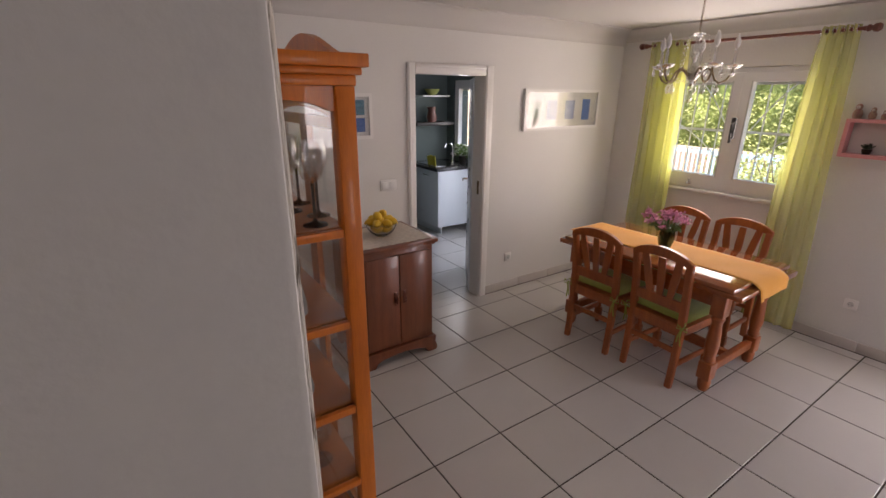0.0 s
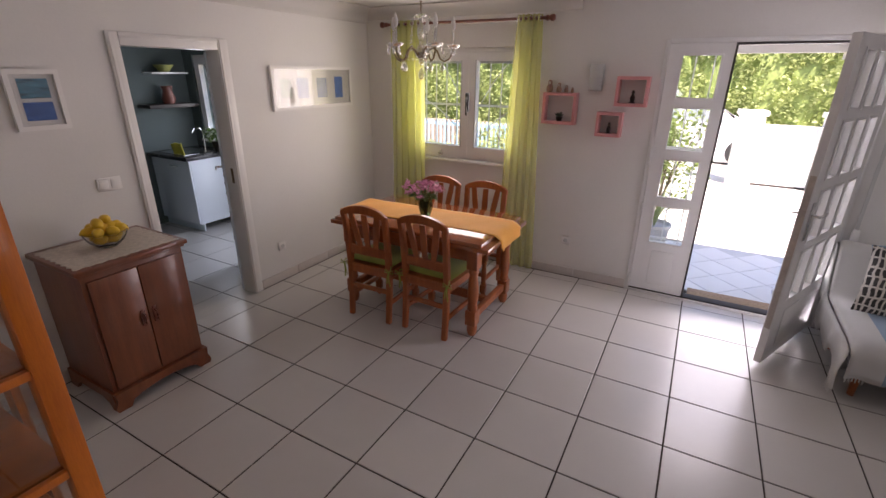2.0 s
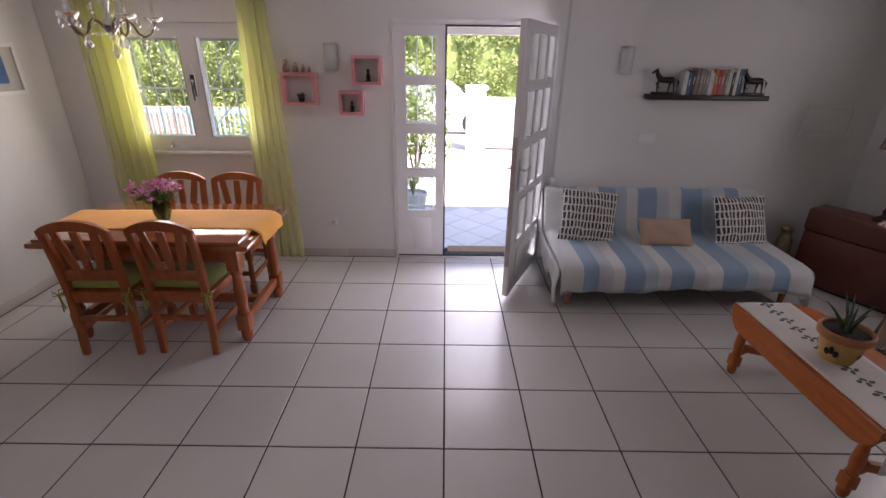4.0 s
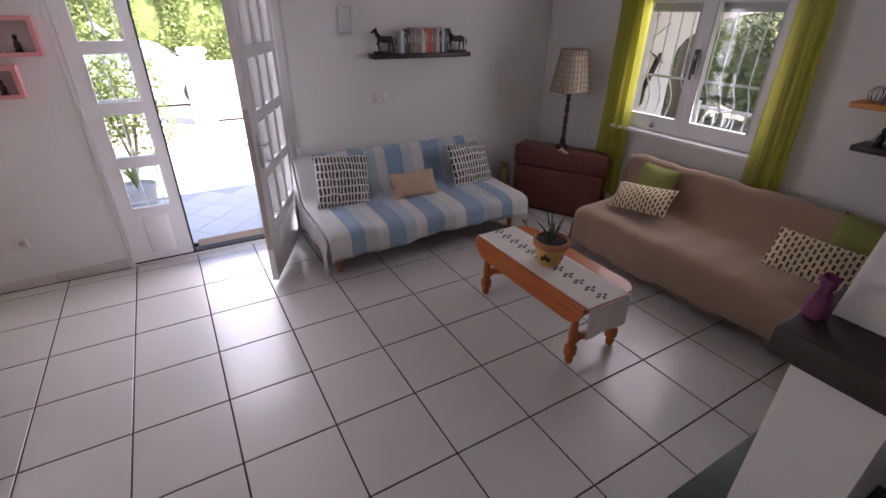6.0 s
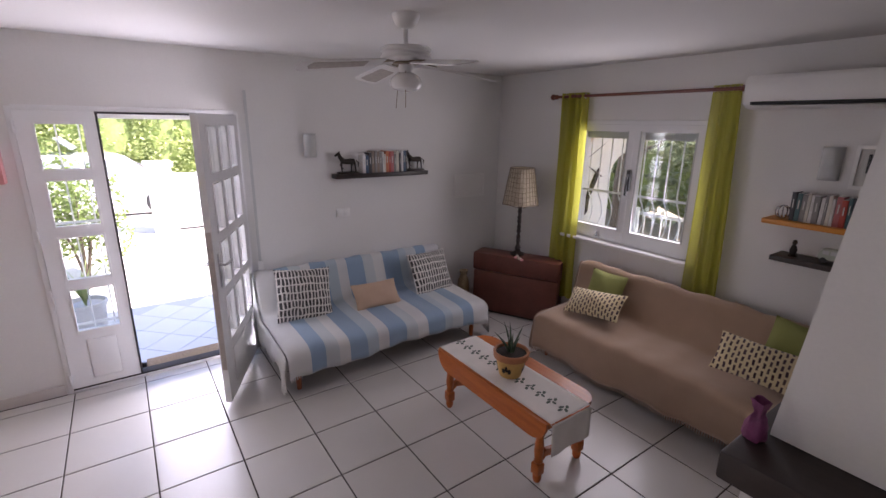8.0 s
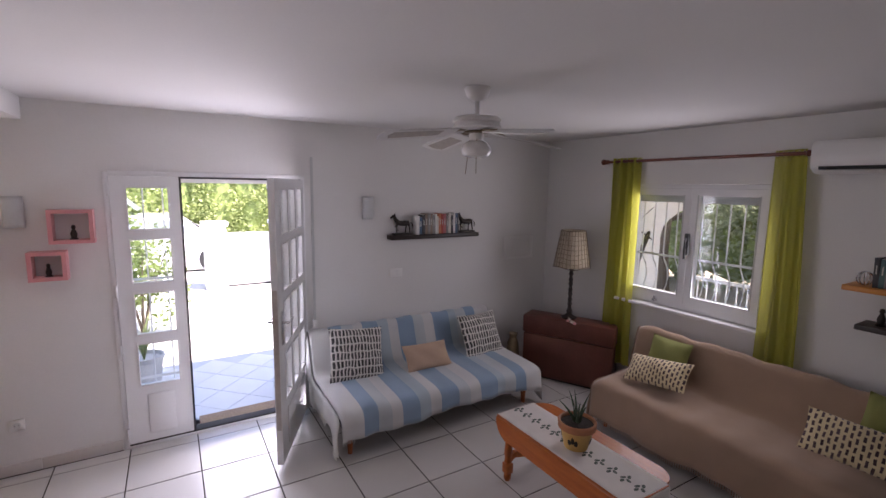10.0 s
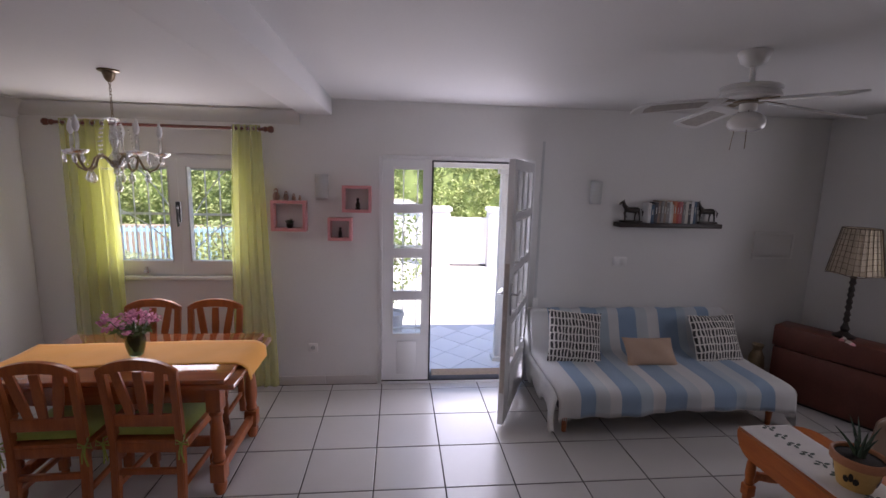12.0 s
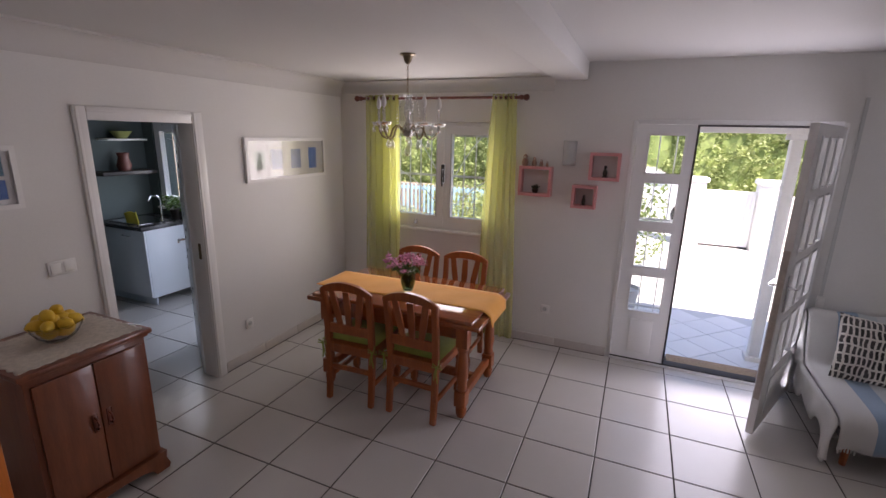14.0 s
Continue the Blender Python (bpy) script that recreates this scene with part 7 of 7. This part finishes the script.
shrub(pose(7.2, 2.35, -0.17), 0.55, 0.50, 1500, 0.035, M_HEDGE, "bright green shrub below the dining window", 1)
shrub(pose(8.3, 2.75, -0.17), 0.8, 0.85, 2400, 0.042, M_HEDGE, "tall green shrub beside the pool fence", 2)
M_SHRUB = leafy("mid_green_leaf", (0.20, 0.27, 0.075), 0.5, var=0.4, scale=2, fine=9)
shrub(pose(7.8, 0.22, -0.17), 0.62, 0.98, 2600, 0.04, M_SHRUB, "slim green shrub beside the porch", 5)
shrub(pose(6.9, 3.9, -0.17), 0.5, 0.42, 700, 0.04, M_OLIVELEAF, "low grey-green shrub in the garden bed", 6)


M_BROWNSTONE = mat("brown_garden_stone", (0.30, 0.235, 0.18), 0.9, var=0.4, scale=5, bump=0.5, fine=20)
shrub(pose(8.2, 4.4, -0.17), 0.6, 0.40, 1500, 0.035, M_OLIVELEAF, "low pale shrub in front of the pool fence", 14)
shrub(pose(10.0, 4.0, -0.17), 0.9, 0.62, 2400, 0.045, M_HEDGE, "yellow-green shrub behind the pool fence", 15)


def pool_fence():
    d = thing("pool_fence", pose(9.0, 2.9, -0.17), "pale blue painted garden fence along the pool", "fence")
    for z in (0.18, 0.95):
        part("rail", box(bmesh.new(), -0.02, 0.02, 0, 6.4, z, z + 0.06), M_POOLFENCE, d)
    for i in range(64):
        part("slat", box(bmesh.new(), -0.032, -0.0205, 0.06 + i * 0.099, 0.105 + i * 0.099, 0.08, 1.05, 0.003), M_POOLFENCE, d)


pool_fence()
structure("garden_wall", box(bmesh.new(), 10.4, 10.7, 2.6, 12, -0.17, 0.72), M_BROWNSTONE, "low brown stone garden wall", "wall")


def gate_pillar(y):
    d = thing("gate_pillar", pose(10.5, y, -0.17), "white rendered gate pillar with a cap", "pillar", group="gate pillars")
    part("shaft", box(bmesh.new(), -0.2, 0.2, -0.2, 0.2, 0.0, 1.32, 0.01), M_STUCCO, d)
    part("cap", box(bmesh.new(), -0.24, 0.24, -0.24, 0.24, 1.3205, 1.41, 0.02), M_STUCCO, d)


gate_pillar(-0.93), gate_pillar(-2.22)


def garden_gate():
    d = thing("garden_gate", pose(10.5, -2.0, -0.115), "white sheet metal garden gate between the pillars", "gate")
    part("gate_frame", wall_cells(bmesh.new(), "y", 0.0, 0.85, -0.02, 0.02, 0.04, 1.12, [(0.05, 0.80, 0.09, 1.07)]), M_IRON, d, smooth=None)
    for i in range(9):
        part("board", box(bmesh.new(), -0.012, 0.012, 0.052 + i * 0.083, 0.131 + i * 0.083, 0.0905, 1.0695, 0.002), M_IRON, d)
    # dark bar drawn for the shadow gap under the gate
    part("gap_shade_bar", box(bmesh.new(), -0.03, 0.03, 0, 0.85, 0.0, 0.0395), M_SEAL, d)


garden_gate()
structure("boundary_wall", wall_cells(bmesh.new(), "y", -9, 2.6, 10.42, 10.58, -0.17, 0.95, [(-2.42, -0.73, -0.17, 0.95), (-0.73, 2.2, -0.17, 0.95)]), M_STUCCO, "white rendered boundary wall", "wall")


def parked_car():
    d = thing("car", pose(13.3, 0.1, -0.115, 0, 0, 88), "small white car parked by the hedge", "car")
    side = [(-1.75, 0.05), (-1.78, 0.62), (-1.62, 0.82), (-0.95, 0.90), (-0.45, 1.32), (0.85, 1.38), (1.55, 0.98), (1.75, 0.86), (1.78, 0.05)]
    bm = slab(bmesh.new(), side, 1.5, "y", -0.75)
    bmesh.ops.bevel(bm, geom=bm.edges[:], offset=0.07, segments=3, affect="EDGES")
    part("body", bm, M_CARPAINT, d, smooth=50)
    for s in (-1, 1):
        y0, y1 = sorted((s * 0.751, s * 0.757))
        part("side_window", slab(bmesh.new(), [(-0.78, 0.93), (-0.42, 1.25), (0.15, 1.29), (0.15, 0.95)], y1 - y0, "y", y0), M_CARGLASS, d, smooth=None)
        part("side_window", slab(bmesh.new(), [(0.22, 0.95), (0.22, 1.29), (0.80, 1.29), (1.25, 0.98)], y1 - y0, "y", y0), M_CARGLASS, d, smooth=None)
        for x in (-1.15, 1.15):
            w = part("wheel", rod(bmesh.new(), (x, s * 0.60, 0.30), (x, s * 0.77, 0.30), 0.30, seg=24), M_TYRE, d)
            part("rim", rod(bmesh.new(), (x, s * 0.771, 0.30), (x, s * 0.78, 0.30), 0.19, seg=18), M_CHROME, w)
    part("windscreen", slab(bmesh.new(), [(-0.62, -0.88), (0.62, -0.88), (0.55, -0.50), (-0.55, -0.50)], 0.01, "z", 0), M_CARGLASS, d).matrix_basis = pose(-0.02, 0, 1.13, 0, -43, 0) @ pose(0.67, 0, 0, 0, 0, 90) @ pose(0, 0.69, 0)
    for y in (-0.5, 0.5):
        part("headlight", box(bmesh.new(), -1.80, -1.74, y - 0.14, y + 0.14, 0.62, 0.74, 0.02), M_OPAL, d)


parked_car()

def planter(m, label, seed):
    d = thing("planter", m, label, "planter")
    part("pot", lathe(bmesh.new(), [(0, 0), (0.13, 0), (0.14, 0.02), (0.17, 0.28), (0.185, 0.29), (0.185, 0.33), (0.165, 0.33), (0.155, 0.29), (0, 0.28)], 22), M_GREYPOT, d)
    rng = random.Random(seed)
    bm = bmesh.new()
    for i in range(26):
        a, ln = rng.uniform(0, 6.28), rng.uniform(0.25, 0.5)
        lean = rng.uniform(0.15, 0.8)
        pts = [Vector((ln * lean * f * f * math.cos(a), ln * lean * f * f * math.sin(a), 0.285 + ln * f * (1 - 0.3 * lean * f))) for f in (0, 0.35, 0.7, 1.0)]
        e = Vector((-math.sin(a), math.cos(a), 0)) * 0.016
        for p, q, w0, w1 in zip(pts, pts[1:], (0.5, 1, 0.8), (1, 0.8, 0.05)):
            bm.faces.new([bm.verts.new(v) for v in (p - e * w0, p + e * w0, q + e * w1, q - e * w1)])
    ob = part("leaves", bm, M_HEDGE, d)
    ob["kind"] = "stuff"


M_GREYPOT = mat("grey_planter_clay", (0.55, 0.54, 0.52), 0.8, var=0.2, scale=6, bump=0.3)
planter(pose(5.75, 0.12, -0.088), "grey clay planter with strappy leaves on the porch", 31)
planter(pose(6.0, 0.75, -0.088), "grey clay planter with green leaves at the porch edge", 32)
sg = thing("door_grille", pose(4.51, -0.25, 0), "white iron bars outside the narrow door leaf", "window grille")
for k in range(3):
    part("bar", rod(bmesh.new(), (0, 0.10 + 0.13 * k, 0.0), (0, 0.10 + 0.13 * k, 2.06), 0.006, seg=6), M_IRON, sg)
for z in (0.45, 1.25, 2.04):
    part("rail", box(bmesh.new(), -0.004, 0.004, 0.02, 0.42, z, z + 0.02), M_IRON, sg)

# veranda outside the sofa window
structure("pavement_veranda", box(bmesh.new(), -1.45, X_OUT, -6.9, Y_RIGHT - 0.25, -0.1695, -0.06), M_PORCH, "pale veranda floor", "pavement")
structure("veranda_roof", box(bmesh.new(), -1.45, 4.9, -7.0, Y_RIGHT - 0.252, 2.5, 2.65), M_STUCCO, "white veranda roof slab", "roof")


def arch_wall():
    """A white wall with a tall arched opening at the veranda's end."""
    bm = bmesh.new()
    out = [(-6.3, -0.06), (-4.26, -0.06), (-4.26, 2.5), (-6.3, 2.5), (-6.3, -0.06)]
    a0, a1, spring = -9.6, -5.54, 1.44
    n = 16
    def col(x):
        return bm
    arc = [(a0, -0.06), (a0, spring)] + [((a0 + a1) / 2 - 0.5 * math.cos(math.pi * i / n) * (a1 - a0), spring + 0.5 * math.sin(math.pi * i / n)) for i in range(1, n)] + [(a1, spring), (a1, -0.06)]
    ring = []
    for x in (3.85, 4.05):
        left = [bm.verts.new((x, -10.0, z)) for z in (-0.06, 2.5)]
        right = [bm.verts.new((x, -4.26, z)) for z in (-0.06, 2.5)]
        a = [bm.verts.new((x, y, z)) for y, z in arc]
        ring.append((left, right, a))
    for (l, r, a), flip in ((ring[0], False), (ring[1], True)):
        k = len(a) // 2
        fs = [[l[0], l[1]] + [v for v in a[:k + 1][::-1]], [r[1], r[0]] + [v for v in a[k:][::-1]], [l[1], r[1], a[k]]]
        for f in fs:
            bm.faces.new(f[::-1] if flip else f)
    for p, q in zip(range(len(arc) - 1), range(1, len(arc))):
        bm.faces.new((ring[0][2][p], ring[0][2][q], ring[1][2][q], ring[1][2][p]))
    bm.faces.new((ring[0][0][1], ring[0][1][1], ring[1][1][1], ring[1][0][1]))
    structure("veranda_end_wall", bm, M_STUCCO, "white veranda wall with an arched opening", "wall")


arch_wall()


def balustrade():
    d = thing("balustrade", pose(-1.4, -6.15, -0.06), "white wrought iron veranda balustrade", "balustrade")
    part("top_rail", box(bmesh.new(), 0, 5.2, -0.025, 0.025, 0.90, 0.94), M_IRON, d)
    part("bottom_rail", box(bmesh.new(), 0, 5.2, -0.015, 0.015, 0.10, 0.13), M_IRON, d)
    for i in range(42):
        x = 0.06 + i * 0.122
        part("baluster", tube(bmesh.new(), [(x, 0, 0.131), (x, 0.02, 0.3), (x, 0.05, 0.42), (x, 0.0, 0.6), (x, 0, 0.899)], 0.008, 6), M_IRON, d)
    for x in (0.05, 2.6, 5.15):
        part("post", box(bmesh.new(), x - 0.03, x + 0.03, 0.03, 0.09, 0.0, 1.0, 0.004), M_IRON, d)


balustrade()


def tree(m, h, spread, count, size, material, label, seed):
    rng = random.Random(seed)
    d = thing("tree", m, label, "tree")
    wd = tube(bmesh.new(), [(0, 0, 0), (0.05, 0.03, h * 0.2), (-0.04, 0.06, h * 0.42), (0.02, 0, h * 0.6)], [0.14, 0.11, 0.085, 0.05], 10)
    crown = bmesh.new()
    for i in range(9):
        a = i * 0.72 + rng.uniform(-0.2, 0.2)
        r = spread * rng.uniform(0.45, 1.0)
        z = h * rng.uniform(0.42, 0.95)
        tube(wd, [(0, 0.03, h * rng.uniform(0.25, 0.5)), (r * 0.4 * math.cos(a), r * 0.4 * math.sin(a), z * 0.8), (r * 0.9 * math.cos(a), r * 0.9 * math.sin(a), z)], [0.05, 0.03, 0.008], 7)
        leaf_cloud(crown, (r * 0.8 * math.cos(a), r * 0.8 * math.sin(a), z), (spread * 0.45, spread * 0.45, h * 0.16), count // 9, size, rng, 0.2)
    part("trunk", wd, M_BARK, d)
    ob = part("crown", crown, material, d, smooth=None)
    ob["kind"] = "stuff"


tree(pose(2.0, -8.6, -0.17), 4.2, 1.7, 9000, 0.05, M_OLIVELEAF, "broad leafy tree beyond the veranda", 7)
tree(pose(6.1, -9.2, -0.17), 4.6, 1.9, 9000, 0.05, M_OLIVELEAF, "leafy tree behind the veranda arch", 8)
tree(pose(0.2, -9.2, -0.17), 4.4, 1.8, 4200, 0.07, M_OLIVELEAF, "leafy tree in the side garden", 9)
hedge("hedge", pose(0, -11.0, -0.17, 0, 0, -90) @ pose(0, -8, 0), 16, 3.0, 1.6, 12000, 0.085, M_OLIVELEAF, "grey-green hedge at the end of the side garden", 10)

# porch tiles laid on the diagonal
PT = 0.33
ptile = bpy.data.meshes.new("porch_tile")
hw = PT / 2 - 0.004
ptile.from_pydata([(-hw, -hw, 0), (hw, -hw, 0), (hw, hw, 0), (-hw, hw, 0), (-hw, -hw, -0.02), (hw, -hw, -0.02), (hw, hw, -0.02), (-hw, hw, -0.02)], [], [(0, 1, 2, 3), (4, 5, 1, 0), (5, 6, 2, 1), (6, 7, 3, 2), (7, 4, 0, 3)])
ptile.materials.append(M_PORCH)
step = PT / math.sqrt(2)
for i in range(0, 8):
    for j in range(-12, 9):
        if (i + j) % 2:
            continue
        x, y = X_OUT + 0.24 + i * step, -0.3 + j * step
        if x > 6.12 or y > 1.0 or y < -3.0:
            continue
        ob = new("porch_tile", ptile)
        ob.matrix_basis = pose(x, y, -0.088, 0, 0, 45)
        ob.parent = porch

def wall_ornament():
    d = thing("wall_ornament", pose(3.848, -5.1, 1.0), "old dark iron plough hung on the white veranda wall", "ornament")
    bm = slab(bmesh.new(), [(0.06, -0.02), (0.10, 0.02), (-0.10, 0.42), (-0.165, 0.50), (-0.185, 0.47), (-0.14, 0.38)], 0.03, "x", -0.032)
    part("beam", bm, M_BRONZE, d)
    part("share", slab(bmesh.new(), [(0.10, -0.08), (0.13, 0.10), (0.02, 0.16), (0.03, -0.02)], 0.02, "x", -0.056), M_BRONZE, d)
    part("crossbar", rod(bmesh.new(), (-0.045, 0.22, 0.60), (-0.045, -0.19, 0.40), 0.009, seg=7), M_BRONZE, d)
    part("chain", tube(bmesh.new(), [(-0.04, 0.20, 0.585), (-0.04, 0.05, 0.66), (-0.04, -0.20, 0.80)], 0.005, 5), M_BRONZE, d)
    sunny = thing("sun_plaque", pose(3.849, -5.06, 1.90), "orange clay sun plaque on the veranda wall", "plaque")
    bm = bmesh.new()
    pts = [((0.085 if k % 2 else 0.062) * math.cos(math.pi * k / 10), (0.085 if k % 2 else 0.062) * math.sin(math.pi * k / 10)) for k in range(20)]
    slab(bm, pts, 0.018, "x", -0.018)
    part("rays", bm, M_TERRA, sunny)
    part("face", lathe(bmesh.new(), [(0, 0), (0.046, 0), (0.04, 0.012), (0, 0.018)], 16, (-0.0182, 0, 0), Euler((0, radians(-90), 0))), M_TERRA_RIM, sunny)


wall_ornament()

# ---- tiles of the floors, last ----
def tile_mesh(w, h, t=0.010, c=0.0022, name="tile"):
    me = bpy.data.meshes.new(name)
    v = []
    for z, k in ((-t, 0.0), (-c * 0.7, 0.0), (0.0, c)):
        v += [(k, k, z), (w - k, k, z), (w - k, h - k, z), (k, h - k, z)]
    f = [(8, 9, 10, 11)]
    for a in (0, 4):
        f += [(a + i, a + (i + 1) % 4, a + 4 + (i + 1) % 4, a + 4 + i) for i in range(4)]
    me.from_pydata(v, [], f)
    me.materials.append(M_TILE)
    return me


GAP = 0.0085
shared = {}


def lay(x0, x1, y0, y1, parent, skip=None):
    i0, i1 = math.floor((x0 - TX0) / TILE), math.ceil((x1 - TX0) / TILE)
    j0, j1 = math.floor((y0 - TY0) / TILE), math.ceil((y1 - TY0) / TILE)
    for i in range(i0, i1):
        for j in range(j0, j1):
            ax, bx = max(x0, TX0 + i * TILE + GAP / 2), min(x1, TX0 + (i + 1) * TILE - GAP / 2)
            ay, by = max(y0, TY0 + j * TILE + GAP / 2), min(y1, TY0 + (j + 1) * TILE - GAP / 2)
            if bx - ax < 0.02 or by - ay < 0.02:
                continue
            key = (round(bx - ax, 3), round(by - ay, 3))
            if key not in shared:
                shared[key] = tile_mesh(*key)
            ob = new("tile", shared[key])
            ob.location = (ax, ay, 0.0)
            ob.parent = parent


lay(-1.2, X_FRONT, Y_RIGHT, Y_LEFT, floor)
lay(1.84, 2.54, Y_LEFT, Y_LEFT + 0.13, floor)
lay(1.0, K_EAST, Y_LEFT + 0.13, K_NORTH, floor)

# skirting tiles along the walls
for label, x0, x1, y0, y1 in (("baseboard_front", X_FRONT - 0.012, X_FRONT, 0.205, Y_LEFT - 0.0125), ("baseboard_front_right", X_FRONT - 0.012, X_FRONT, Y_RIGHT + 0.0125, -1.192),
                              ("baseboard_left", 2.622, X_FRONT, Y_LEFT - 0.012, Y_LEFT), ("baseboard_left_far", 0.155, 1.798, Y_LEFT - 0.012, Y_LEFT),
                              ("baseboard_right", -1.2, X_FRONT, Y_RIGHT, Y_RIGHT + 0.012)):
    base = structure(label, box(bmesh.new(), x0, x1, y0, y1, 0.0, 0.004), M_GROUT, "glazed white skirting tiles", "baseboard")
    n = max(1, round(max(x1 - x0, y1 - y0) / TILE))
    for i in range(n):
        bm = bmesh.new()
        if x1 - x0 > y1 - y0:
            s = (x1 - x0) / n
            box(bm, x0 + i * s + 0.002, x0 + (i + 1) * s - 0.002, y0, y1, 0.0045, 0.085, 0.003)
        else:
            s = (y1 - y0) / n
            box(bm, x0, x1, y0 + i * s + 0.002, y0 + (i + 1) * s - 0.002, 0.0045, 0.085, 0.003)
        part("skirting_tile", bm, M_SKIRT, base)
